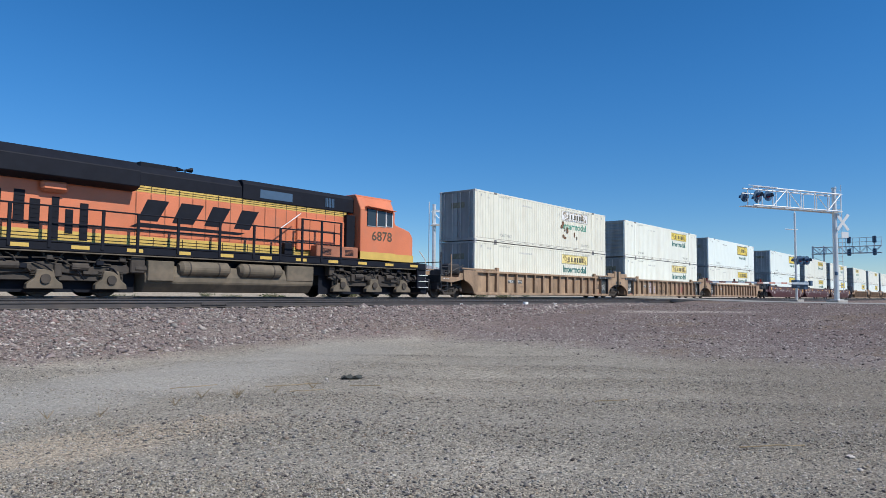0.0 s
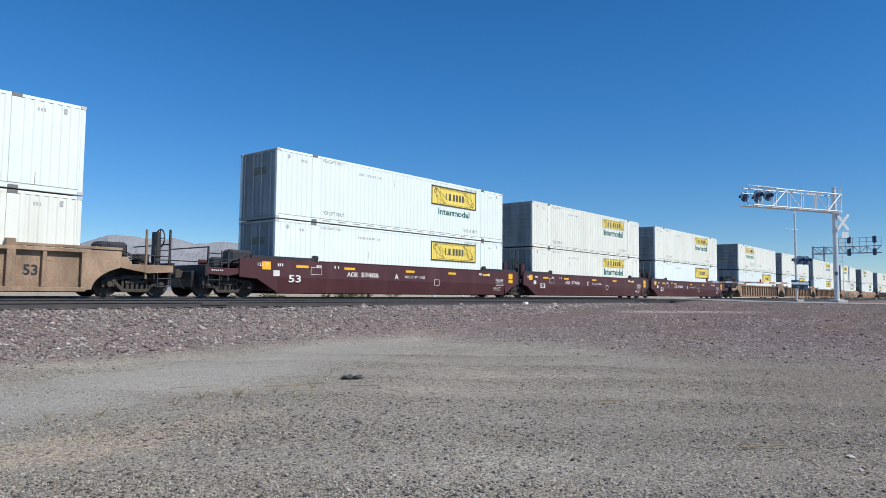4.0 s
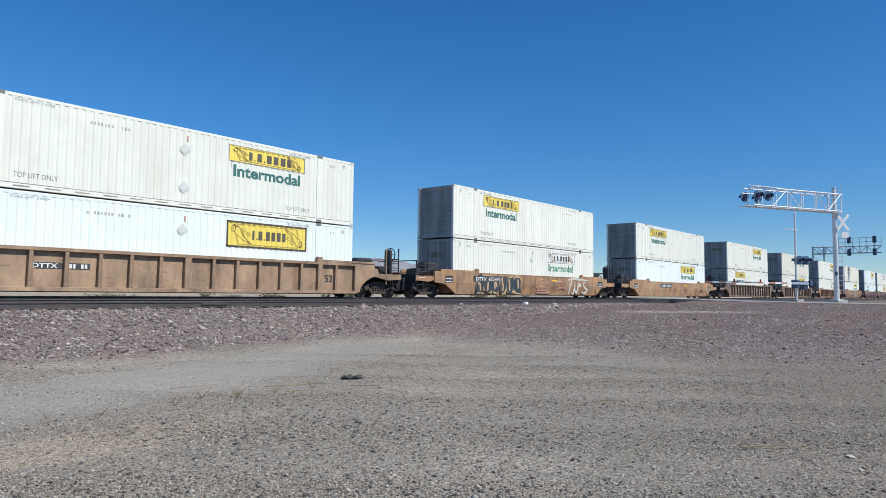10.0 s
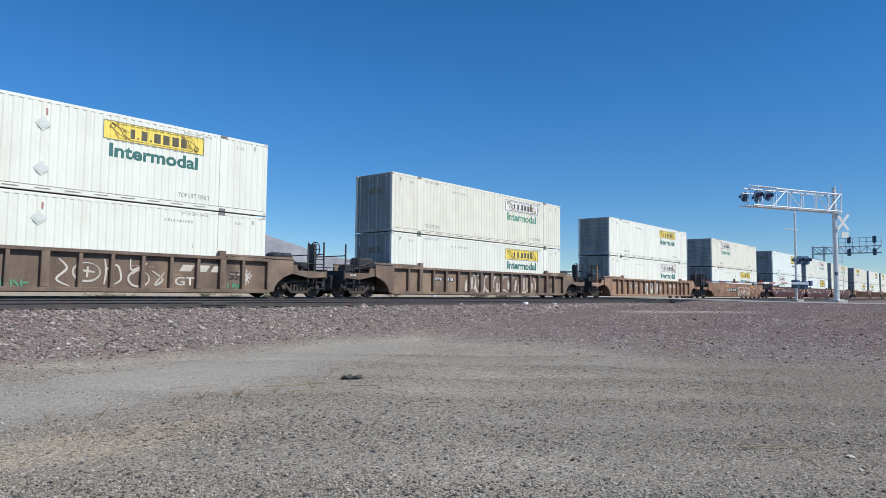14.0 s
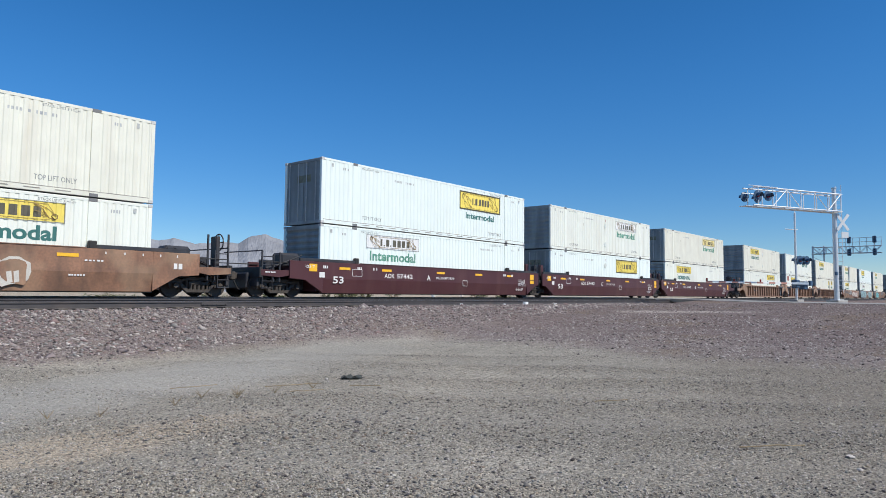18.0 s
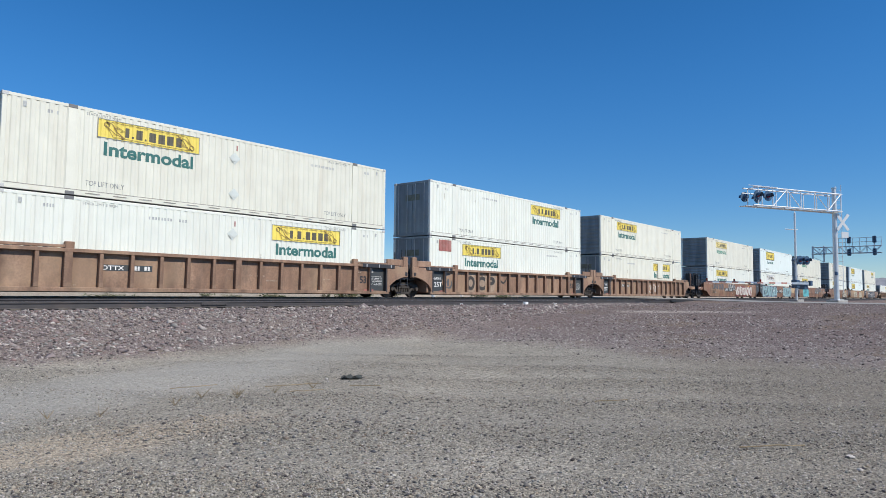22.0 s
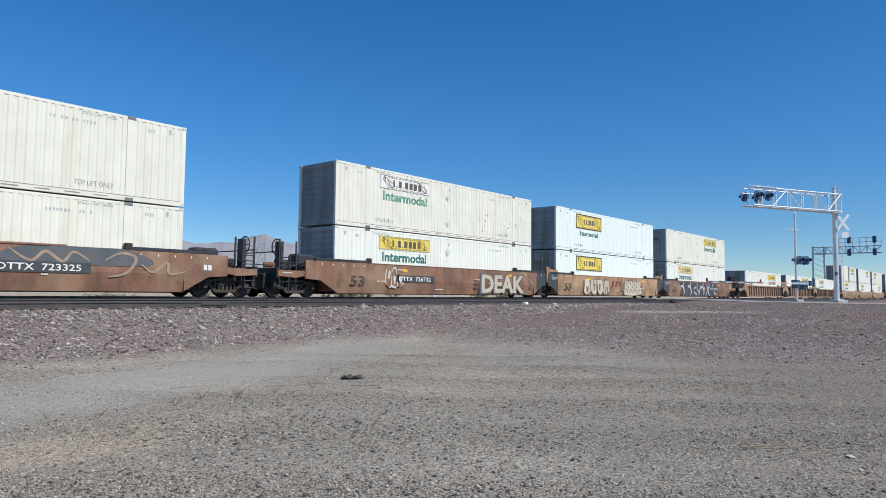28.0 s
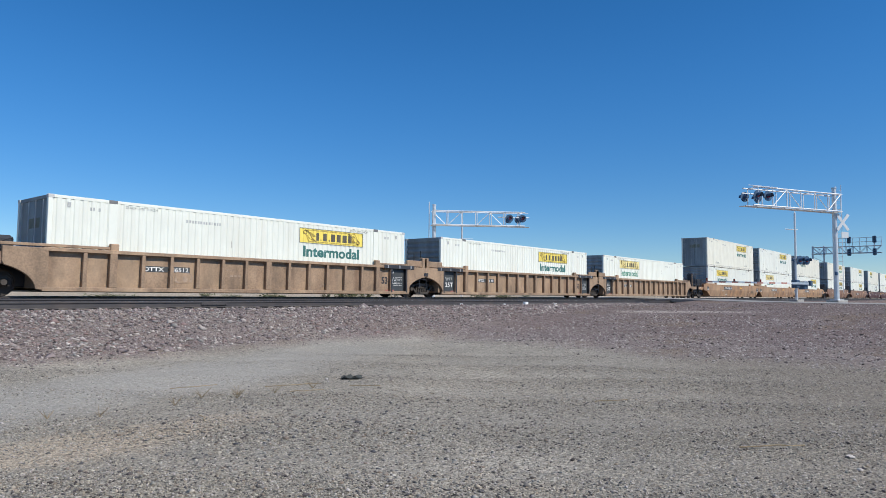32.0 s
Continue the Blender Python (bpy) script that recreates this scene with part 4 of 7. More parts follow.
def make_container(paint, kind, x0, door=True, top_lift=True, word="full", patch=None, rust=False, seed=0):
    """A 53-foot container; origin at the bottom of its -x end, middle."""
    r = random.Random(seed)
    c = new("container")
    hue = {"white": "white", "bright": "bright clean white", "cream": "weathered cream-white"}[paint]
    tagged(c, f"{hue} corrugated steel shipping container riding on a well car", "container", "containers on the train")
    d = CM[paint]
    h = CW / 2
    for i in (0, 1):
        part("side_wall", d["side_wall"][i], None, c)
    part("roof", d["roof"], None, c)
    part("floor", FLOOR, None, c)
    part("back_wall", d["back_wall"], None, c)
    for s in (-1, 1):
        flip = pose(0, 0, 0) if s < 0 else Matrix.Rotation(math.pi, 4, "Z") @ Matrix.Translation((-CL, 0, 0))
        part("top_rail", d["top_rail"], None, c, at=flip @ pose(0, -h + 0.04, CH - 0.005))
        part("bottom_rail", d["bottom_rail"], None, c, at=flip @ pose(0, -h + 0.035, 0))
        for x in (1.98, CL - 1.98) if s < 0 else ():
            part("lift_post", d["lift_post"], None, c, at=flip @ pose(x, -h, 0))
            for z in (0.0, CH - 0.118):
                part("lift_casting", CAST_LIFT, None, c, "dark cast lifting fitting", at=flip @ pose(x, -h, z))
    for i, (x, y, a) in enumerate(((0, -h, 0), (0, h, -90), (CL, h, 180), (CL, -h, 90))):
        part("corner_post", d["corner_post"], None, c, at=pose(x, y, 0, 0, 0, a))
        for z in (0.0, CH - 0.118) if i != 2 else ():
            part("corner_casting", CAST, None, c, at=pose(x, y, z, 0, 0, a))
    if door:
        part("door_header", d["door_header"], None, c)
        part("door_sill", d["door_sill"], None, c)
        for s in (-1, 1):
            leaf = part("door", d["door"], None, c, "closed container door leaf", at=pose(0, -h + 0.1 - 0.012 if s < 0 else 0, 0))
            if s < 0:
                part("door_plate", END_PLATE, None, leaf, "dull company plate with no legible writing", at=pose(0.038, 1.19, 2.05))
            for y in (0.32, 0.95):
                part("lock_rod", LOCK_ROD, None, leaf, at=pose(-0.005, y, 0))
            if s < 0:
                for z in (0.5, 1.05, 1.6, 2.15):
                    part("hinge", HINGE, None, leaf, at=pose(0.02, 0.03, z))
    else:
        part("front_wall", d["front_wall"], None, c, "horizontally ribbed front wall")
    # lettering
    y = -h - 0.016
    w, hgt = emblem(c, kind, x0, CH - 0.26, seed)
    gm = M["green_faded"] if kind in "FC" and r.random() < 0.7 else M["green"]
    if word == "full":
        big = kind != "B"
        size, wide = (0.62, 3.2) if big else (0.46, 2.7)
        part("lettering", painted("Intermodal", size, gm if big else M["green"], 0.020 if big else 0.014, wide, x0 + (w - wide) / 2), None, c, "green lettering",
             at=pose(x0 + (w - wide) / 2, -h, CH - 0.26 - hgt - (0.56 if big else 0.47)))
    elif word == "broken":
        part("lettering", painted("In", 0.62, M["green"], 0.024, 0.58, x0 + 0.18), None, c, "green lettering", at=pose(x0 + 0.18, -h, CH - 1.46))
        part("lettering", painted("nodal", 0.62, M["green"], 0.024, 1.65, x0 + 1.95), None, c, "green lettering", at=pose(x0 + 1.95, -h, CH - 1.46))
        part("repair_patch", corr_sheet(B(), x0 + 0.86, x0 + 1.98, CH - 1.5, CH - 0.2, -h, -1, 0.052), M[paint], c, "unlettered white repair panel")
    if top_lift:
        for x in (2.45, CL - 3.75):
            part("lettering", painted("TOP LIFT ONLY", 0.24, M["ink_soft"], 0.0, 1.25, x), None, c, at=pose(x, -h, 0.36))
    bm = B()
    for px in (2.4, CL - 3.6):
        part("lettering", painted("STACK LIMIT 3 HIGH", 0.13, M["ink_soft"], 0.0, 1.1, px), None, c, at=pose(px, -h, CH - 0.235))
    sheet_bars(bm, 11.6 if x0 < 5 else 4.6, CH - 0.52, 1.45, 0.10, 13, seed + 1)
    sheet_bars(bm, 1.25, CH - 0.42, 0.35, 0.11, 4, seed + 3)
    sheet_bars(bm, CL - 1.4, CH - 0.42, 0.35, 0.11, 4, seed + 4)
    for x in (0.6, CL - 0.6):
        box(bm, x - 0.05, x + 0.05, y - 0.004, y, CH - 0.36, CH - 0.2)
    part("stencil_marking", bm, M["stencil_grey"], c, "small grey stencilled markings")["kind"] = "stuff"
    # dirty seam over the bottom rail, drips below the fittings
    part("rail_seam", RAIL_SEAM, None, c, "dark dirty seam", at=pose(0, -h, 0))
    part("rail_slots", RAIL_SLOTS, None, c, "row of dusty drain slots", at=pose(0, -h - 0.008, 0))["kind"] = "stuff"
    if seed // 2 in (8, 9, 11, 14, 16, 18, 24, 26, 31) and (seed // 2 != 9 or seed % 2 == 0):
        for z in (0.72, 2.12):
            part("placard_holder", PLACARD, None, c, "faded diamond placard holder", at=pose(7.9, -h + 0.002, z))
        part("tally_mark", box(B(), 7.96, 8.02, -h - 0.006, -h + 0.02, 2.42, 2.62), M["patch_red"], c, "small dull red mark")
    if seed == 13:
        tag = B()
        for k, chain in enumerate(([(0.0, 0.1), (0.35, 0.3), (0.55, 0.0)], [(0.3, 0.45), (0.4, -0.05)], [(0.6, 0.35), (0.75, 0.05), (1.0, 0.3), (0.8, 0.4), (0.6, 0.35)], [(1.1, 0.0), (1.3, 0.45), (1.55, -0.05)], [(1.15, 0.2), (1.5, 0.2)],
                                   [(1.75, 0.45), (1.75, 0.0)], [(1.7, 0.4), (2.1, 0.35), (1.8, 0.2), (2.3, -0.15)], [(3.6, 0.3), (3.4, 0.2), (3.5, 0.0), (3.7, 0.1)], [(3.9, 0.35), (3.9, 0.0), (4.1, 0.0)], [(4.2, 0.0), (4.35, 0.3), (4.5, 0.0)], [(4.6, 0.0), (4.7, 0.3), (4.8, 0.1), (4.95, 0.3), (5.0, 0.0)])):
            ribbon(tag, [(4.4 + a, 0.55 + b) for a, b in chain], 0.024, -h - 0.005)
        part("sprayed_tag", tag, M["g_tag"], c, "pale blue-green sprayed scrawl without legible writing")["kind"] = "stuff"
    if seed == 49:
        sp = random.Random(7)
        for k in range(24):
            px, pz, q = sp.choice((10.9, 11.6, 13.0, 13.4, 14.6)) + sp.gauss(0, 0.45), sp.uniform(0.5, 2.3), sp.uniform(0.02, 0.06)
            part("rust_blotch", corr_sheet(B(), px, px + q, pz - q * 2.2, pz, -h, -1, 0.003), M["rust_stain"], c, "small rust spot")
    rr = random.Random(seed + 90)
    for k in range(rr.randint(1, 2)):
        px, pz, ln_ = rr.uniform(0.5, CL - 0.6), rr.uniform(0.5, CH - 0.4), rr.uniform(0.08, 0.4)
        part("rust_drip", corr_sheet(B(), px, px + rr.uniform(0.01, 0.022), pz - ln_, pz, -h, -1, 0.003), M["rust_stain"], c, "thin rusty drip")
    if rust:
        rr = random.Random(seed)
        for k in range(9):
            bx, bz = x0 + rr.uniform(-0.05, 2.1), CH - rr.uniform(1.1, 2.15)
            part("rust_blotch", slab(B(), blob(bx, bz, rr.uniform(0.08, 0.34), rr.uniform(0.12, 0.5), rr, 12), y - 0.003 - 0.001 * k, y + 0.002), M["rust_stain"], c, "dark brown rust stain")
    if patch:
        part("paint_patch", corr_sheet(B(), patch[0], patch[1], patch[2], patch[3], -h, -1, 0.006), M["patch_red"], c, "dull red repaired patch")
    return c


M["g_tag"] = mat("thin_blue_green_spray", (0.30, 0.47, 0.46), 0.6, var=0.2, scale=3)
M["rust_stain"] = mat("dark_rust_stain", (0.13, 0.065, 0.035), 0.8, var=0.3, scale=6, dirt=(0.4, 0.3, 0.2), dirt_amt=0.4, dirt_scale=6)
M["patch_red"] = mat("dull_red_primer", (0.34, 0.125, 0.105), 0.7, var=0.25, scale=3, dirt=(0.6, 0.52, 0.47), dirt_amt=0.4)


# ---- trucks ----
def build_wheelset():
    bm = B()
    w = mesh_of("wheelset", lathe_y(bm, 0, 0, [(-0.79, 0.08), (-0.79, 0.12), (-0.80, 0.13), (-0.80, 0.36), (-0.815, 0.37), (-0.815, 0.42), (-0.70, 0.425),
                                            (-0.70, 0.45), (-0.675, 0.45), (-0.675, 0.36), (-0.70, 0.34), (-0.70, 0.13), (-0.66, 0.09), (0.66, 0.09), (0.70, 0.13),
                                            (0.70, 0.34), (0.675, 0.36), (0.675, 0.45), (0.70, 0.45), (0.70, 0.425), (0.815, 0.42), (0.815, 0.37), (0.80, 0.36),
                                            (0.80, 0.13), (0.79, 0.12), (0.79, 0.08)], 24), M["wheel"])
    return w


WHEELSET = build_wheelset()
bm = B()
slab(bm, [(-1.16, 0.50), (-0.98, 0.64), (-0.55, 0.66), (-0.40, 0.74), (0.40, 0.74), (0.55, 0.66), (0.98, 0.64), (1.16, 0.50), (1.04, 0.46), (0.72, 0.50), (0.44, 0.60), (-0.44, 0.60), (-0.72, 0.50), (-1.04, 0.46)], -0.07, 0.07)
slab(bm, [(-0.80, 0.52), (-0.66, 0.54), (-0.36, 0.27), (0.36, 0.27), (0.66, 0.54), (0.80, 0.52), (0.44, 0.15), (-0.44, 0.15)], -0.065, 0.065)
for s in (-1, 1):
    slab(bm, [(s * 0.46, 0.24), (s * 0.38, 0.24), (s * 0.38, 0.62), (s * 0.46, 0.62)], -0.06, 0.06)
    slab(bm, [(s * 1.14, 0.52), (s * 1.10, 0.30), (s * 1.02, 0.30), (s * 1.00, 0.50)], -0.06, 0.06)
    slab(bm, [(s * 0.78, 0.52), (s * 0.76, 0.32), (s * 0.70, 0.32), (s * 0.68, 0.52)], -0.06, 0.06)
SIDEFRAME = mesh_of("side_frame", bevelled(bm, 0.02), M["truck"])
bm = B()
for x in (-0.25, -0.085, 0.085, 0.25):
    rod(bm, (x, 0, 0.22), (x, 0, 0.46), 0.065, 10)
box(bm, -0.36, 0.36, -0.085, 0.085, 0.46, 0.56)
SPRINGS = mesh_of("spring_group", bm, M["truck"])
BOX = mesh_of("bearing_cap", rod(B(), (0, 0, 0), (0, -0.12, 0), 0.115, 12, 0.09), M["truck"])
BOLSTER = mesh_of("truck", bevelled(box(box(B(), -0.2, 0.2, -1.05, 1.05, 0.44, 0.66), -0.32, 0.32, -0.32, 0.32, 0.60, 0.78), 0.015), M["truck"])
BRAKE = mesh_of("brake_beam", rod(B(), (0, -0.8, 0.36), (0, 0.8, 0.36), 0.035, 6), M["truck"])
WHEELS = []


def make_truck(parent, x):
    t = part("truck", BOLSTER, None, parent, "dusty cast steel two-axle truck", at=pose(x, 0, 0))
    for s in (-1, 1):
        part("side_frame", SIDEFRAME, None, t, at=pose(0, s * 1.0, 0))
        part("spring_group", SPRINGS, None, t, at=pose(0, s * 1.0, 0))["kind"] = "stuff"
        for ax in (-0.89, 0.89):
            part("bearing_cap", BOX, None, t, at=pose(ax, s * 1.05, 0.42, 0, 0, 0 if s < 0 else 180))
    for ax in (-0.42,):
        part("brake_beam", BRAKE, None, t, at=pose(ax, 0, 0))
    for k, ax in enumerate((-0.89, 0.89)):
        w = part("wheelset", WHEELSET, None, t, at=pose(ax, 0, 0.425))
        WHEELS.append((k, w))
    return t


# ---- well cars ----
def arch(cx, r, z0, a0, a1, n=9, sq=1.0):
    return [(cx + r * math.cos(radians(a0 + (a1 - a0) * i / (n - 1))), z0 + sq * r * math.sin(radians(a0 + (a1 - a0) * i / (n - 1)))) for i in range(n)]


POSTS = {}


def mirrored(outline, flip):
    return [(CL - x, z) for x, z in outline] if flip else outline


def ribbed_unit(car, x, mt, left, right, seed, number=""):
    """One well with posts along its sides. left, right: 'joint' (shared truck) or 'end' (coupler)."""
    r = random.Random(seed)
    root = Matrix.Translation((x, 0, 0))
    side = part("well_side", box(box(B(), -0.1, CL + 0.1, -1.36, -1.335, 0.2, 1.44), -0.1, CL + 0.1, 1.335, 1.36, 0.2, 1.44), mt, car, "ribbed steel well side", at=root)
    for y in (-1.0, 1.0):
        lo, hi = (-1.525, -1.36) if y < 0 else (1.36, 1.525)
        part("top_chord", bevelled(box(B(), -0.15, CL + 0.15, lo, hi, 1.40, 1.52), 0.012), mt, side)
        part("bottom_chord", bevelled(box(B(), -0.15, CL + 0.15, lo, hi - 0.02, 0.16, 0.30), 0.012), mt, side)
    key = mt.name
    if key not in POSTS:
        bm = B()
        prism_pts = [(-0.075, 0.30), (0.075, 0.30), (0.06, 1.40), (-0.06, 1.40)]
        slab(bm, prism_pts, -1.515, -1.36)
        wide = slab(B(), [(-0.13, 0.30), (0.13, 0.30), (0.12, 1.42), (-0.12, 1.42)], -1.522, -1.36)
        POSTS[key] = mesh_of("side_post", bevelled(bm, 0.012), mt), mesh_of("side_post", bevelled(wide, 0.012), mt)
    mid = CL / 2
    for k in (-7, -6.1, -5.1, -4.08, -3.06, -2.04, -1.02, 0, 1.02, 2.04, 3.06, 4.08, 5.1, 6.1, 7):
        part("side_post", POSTS[key][1 if k in (-6.1, 0, 6.1) else 0], None, side, at=pose(mid + k + r.uniform(-0.01, 0.01), 0, 0))
    part("well_floor", box(B(), -0.1, CL + 0.1, -1.38, 1.38, 0.14, 0.19), M["black"], car, at=root)
    for flip, kind in ((0, left), (1, right)):
        ex = -1.42 if kind == "joint" else -1.25
        pts = [(0.0, 1.44), (0.0, 0.2), (-0.12, 0.2)] + (arch(-1.95, 1.62, 0.2, 2, 62, 9, 0.52) if kind == "end" else arch(-1.85, 1.80, 0.2, 2, 74, 9, 0.47)) + [(ex, 1.04), (ex, 1.5), (-0.1, 1.5), (0.0, 1.44)]
        for y0, y1 in ((-1.52, -1.40), (1.40, 1.52)):
            part("end_box", bevelled(slab(B(), mirrored(pts, flip), y0, y1), 0.012), mt, car, at=root)
        tip = [(-1.3, 1.54), (1.95, 1.54), (1.95, 1.63), (-1.3, 1.63)]
        part("guide_rail", bevelled(slab(B(), mirrored(tip, flip), -1.46, -1.36), 0.01), mt, car, at=root)
        part("guide_rail", bevelled(slab(B(), mirrored(tip, flip), 1.36, 1.46), 0.01), mt, car, at=root)
        gx = CL - 2.0 if flip else 2.0
        part("lift_guide", bevelled(box(B(), gx - 0.14, gx + 0.14, -1.50, -1.34, 1.50, 1.74), 0.02), mt, car, "welded container guide block", at=root)
        bx = CL - 0.55 if flip else 0.55
        if flip:
            part("lettering", text_mesh("53", 0.44, M["brake"], 0.012), None, car, at=root @ pose(CL - 1.62, -1.367, 0.66))
        end_structure(car, x, mt, flip, kind, seed)
        if kind == "end":
            continue
        for k in (-0.52, 0.52):
            part("plate_frame", bevelled(box(B(), bx + k - 0.05, bx + k + 0.05, -1.53, -1.36, 0.24, 1.5), 0.01), M["brake"], car, "black end frame bar", at=root)
        part("end_cap_rail", bevelled(box(B(), bx - 1.05, bx + 1.05, -1.545, -1.50, 1.38, 1.56), 0.01), M["brake"], car, "black top rail over the stencil plate", at=root)
        for k in (-0.8, 0.0, 0.8):
            part("rail_tab", box(B(), bx + k - 0.03, bx + k + 0.03, -1.55, -1.545, 1.40, 1.54), M["frame_grey"], car, at=root)
        plate = part("stencil_plate", box(B(), bx - 0.46, bx + 0.46, -1.366, -1.361, 0.32, 1.38), M["grey_panel"], car, "dark stencil plate with white markings", at=root)
        part("red_strip", box(B(), bx - 0.3 + (0.5 if not flip else -0.5), bx + 0.3 + (0.5 if not flip else -0.5), -1.367, -1.361, 0.3, 0.37), M["patch_red"], car, "faded red strip", at=root)
        bm = B()
        for row in range(6):
            bars(bm, bx - 0.34, -1.368, 0.95 - 0.075 * row if flip else 1.02 - 0.05 * row, 0.68, 0.03, 9, seed + row)
            if not flip and row == 2:
                break
        part("stencil_marking", bm, M["letter_white"], plate)["kind"] = "stuff"
        if flip:
            part("lettering", text_mesh("48", 0.13, M["letter_white"], 0.002), None, plate, at=pose(bx - 0.36, -1.37, 1.16))
        else:
            part("lettering", text_mesh("125T", 0.34, M["letter_white"], 0.006, 0.78), None, plate, at=pose(bx - 0.39, -1.37, 0.56))
    # car number strip
    if number == "bare":
        return side
    strip = part("number_plate_strip", box(B(), 2.95, 4.75, -1.367, -1.361, 0.86, 1.06), M["grey_panel"], car, "dark strip with white number bars", at=root)
    bm = B()
    part("lettering", text_mesh("DTTX", 0.2, M["letter_white"], 0.004, 0.72), None, strip, "white owner mark", at=pose(3.06, -1.37, 0.89))
    if number:
        part("lettering", text_mesh(number, 0.2, M["letter_white"], 0.002, 0.78), None, strip, "white car number", at=pose(3.92, -1.37, 0.89))
    else:
        bars(bm, 4.0, -1.369, 0.89, 0.7, 0.14, 6, 8)
    part("number_lettering", bm, M["letter_white"], strip)["kind"] = "stuff"
    bm = B()
    for k in range(9):
        px = r.uniform(1, 15)
        bars(bm, px, -1.369, r.uniform(0.35, 1.25), r.uniform(0.15, 0.6), r.uniform(0.03, 0.07), r.randint(2, 7), k)
    part("faded_stencil_marking", bm, M["stencil_dim"], car, at=root)["kind"] = "stuff"
    return side


M["stencil_dim"] = mat("faded_stencil_paint", (0.34, 0.25, 0.18), 0.7, var=0.2, scale=6)
M["brake"] = mat("brake_gear_black", (0.03, 0.031, 0.036), 0.55, var=0.2, dirt=(0.10, 0.07, 0.05), dirt_amt=0.3)


def end_structure(car, x, mt, flip, kind, seed):
    """What lies beyond the well: platform, sill, coupler, ladders and rails."""
    sgn = -1 if not flip else 1
    x0 = x if not flip else x + CL
    turn = Matrix.Translation((x0, 0, 0)) @ (Matrix.Diagonal((1, 1, 1, 1)) if not flip else Matrix.Rotation(math.pi, 4, "Z"))
    at = turn
    nr = 1.0 if flip else -1.0          # the side towards the yard
    bulk = part("bulkhead", bevelled(box(B(), -0.32, -0.18, -1.4, 1.4, 0.25, 1.5), 0.012), mt, car, at=at)
    if kind == "joint":
        part("saddle", bevelled(box(B(), -1.6, -0.25, -0.55, 0.55, 0.80, 1.15), 0.03), M["black"], car, "black articulation saddle", at=at)
        part("deck_plate", bevelled(box(B(), -1.1, -0.25, -1.38, 1.38, 1.15, 1.24), 0.01), mt, car, at=at)
        for y in (-1.28, 1.28):
            part("grab_iron", rod(rod(B(), (-1.25, y, 0.95), (-1.25, y, 2.35 if flip else 2.0), 0.028, 6), (-0.75, y, 1.2), (-0.75, y, 2.2 if flip else 1.9), 0.028, 6), M["black"], car, at=at)
        tall = mt.name.startswith("maroon")
        for k, y in enumerate((nr * 0.95, nr * 0.45)):
            part("standpipe", bevelled(box(B(), -0.85, -0.55, y - 0.14, y + 0.14, 1.2, 2.1 if tall else 1.7), 0.03), M["brake"] if k else mt, car, at=at)
        if flip:
            lad = B()
            for px in (-1.5, -0.98):
                rod(lad, (px, nr * 1.44, 0.5), (px, nr * 1.44, 2.2 if tall else 1.9), 0.026, 6)
            for k in range(4 if tall else 3):
                rod(lad, (-1.5, nr * 1.44, 0.62 + 0.3 * k), (-0.98, nr * 1.44, 0.62 + 0.3 * k), 0.02, 6)
            part("side_ladder", lad, M["brake"], car, "dark end ladder", at=at)
            part("brake_rigging", bevelled(box(B(), -1.55, -0.7, nr * 0.95 - 0.25, nr * 0.95 + 0.25, 0.86, 1.02), 0.03), M["brake"], car, at=at)
        if not tall and mt is not M["brown"]:
            part("corner_box", bevelled(box(B(), -1.50, -1.16, nr * 1.40 - 0.1, nr * 1.40 + 0.1, 0.98, 2.0), 0.03), mt, car, at=at)
            part("end_riser", bevelled(box(B(), -1.14, -0.06, nr * 1.42 - 0.05, nr * 1.42 + 0.05, 1.53, 1.84), 0.02), mt, car, "raised steel end plate", at=at)
            part("latch", bevelled(box(B(), -1.42, -1.26, nr * 1.515 - 0.02, nr * 1.515 + 0.02, 1.06, 1.24), 0.015), M["brake"], car, "dark slotted latch", at=at)
        # dark sheet added to give the arch its shaded interior
        part("arch_backing", box(B(), -1.58, -0.12, nr * 1.18 - 0.02, nr * 1.18 + 0.02, 0.86, 1.3), M["brake"], car, "black plate behind the arch", at=at)
        part("cross_bearer", bevelled(box(B(), -1.45, -0.3, -1.36, 1.36, 0.92, 1.14), 0.03), M["black"], car, at=at)
    else:
        plat = part("end_platform", bevelled(box(B(), -3.12, -0.25, -1.42, 1.42, 0.98, 1.08), 0.012), mt, car, "steel end platform", at=at)
        # sill drawn black: the shade on the end face is in its colour
        part("end_sill", bevelled(box(B(), -3.16, -3.02, -1.44, 1.44, 0.78, 1.20), 0.015), M["black"], plat)
        part("side_apron", bevelled(slab(B(), [(-3.1, 0.86), (-2.2, 0.80), (-1.2, 0.98), (-1.2, 1.34), (-1.5, 1.34), (-1.6, 1.1), (-3.1, 1.1)], nr * 1.45, nr * 1.38), 0.01), mt, plat)
        # black block added below the sill for the shaded car end
        part("end_shield", bevelled(box(B(), -3.14, -3.0, -1.25, 1.25, 0.42, 0.98), 0.02), M["brake"], plat, "black end crossbeam")
        part("centre_sill", bevelled(box(B(), -3.2, -0.3, -0.28, 0.28, 0.66, 0.98), 0.02), M["black"], plat)
        part("coupler", bevelled(box(box(B(), -3.62, -3.1, -0.1, 0.1, 0.72, 0.98), -3.64, -3.42, -0.2, 0.16, 0.68, 1.02), 0.03), M["truck"], car, "rusty knuckle coupler", at=at)
        hose = B()
        prev = None
        for i in range(7):
            a = i / 6
            p = Vector((-3.1 - 0.5 * a, nr * 0.35, 0.72 - 0.42 * math.sin(math.pi * min(1, a * 0.9 + 0.05))))
            if prev is not None:
                rod(hose, prev, p, 0.03, 6)
            prev = p
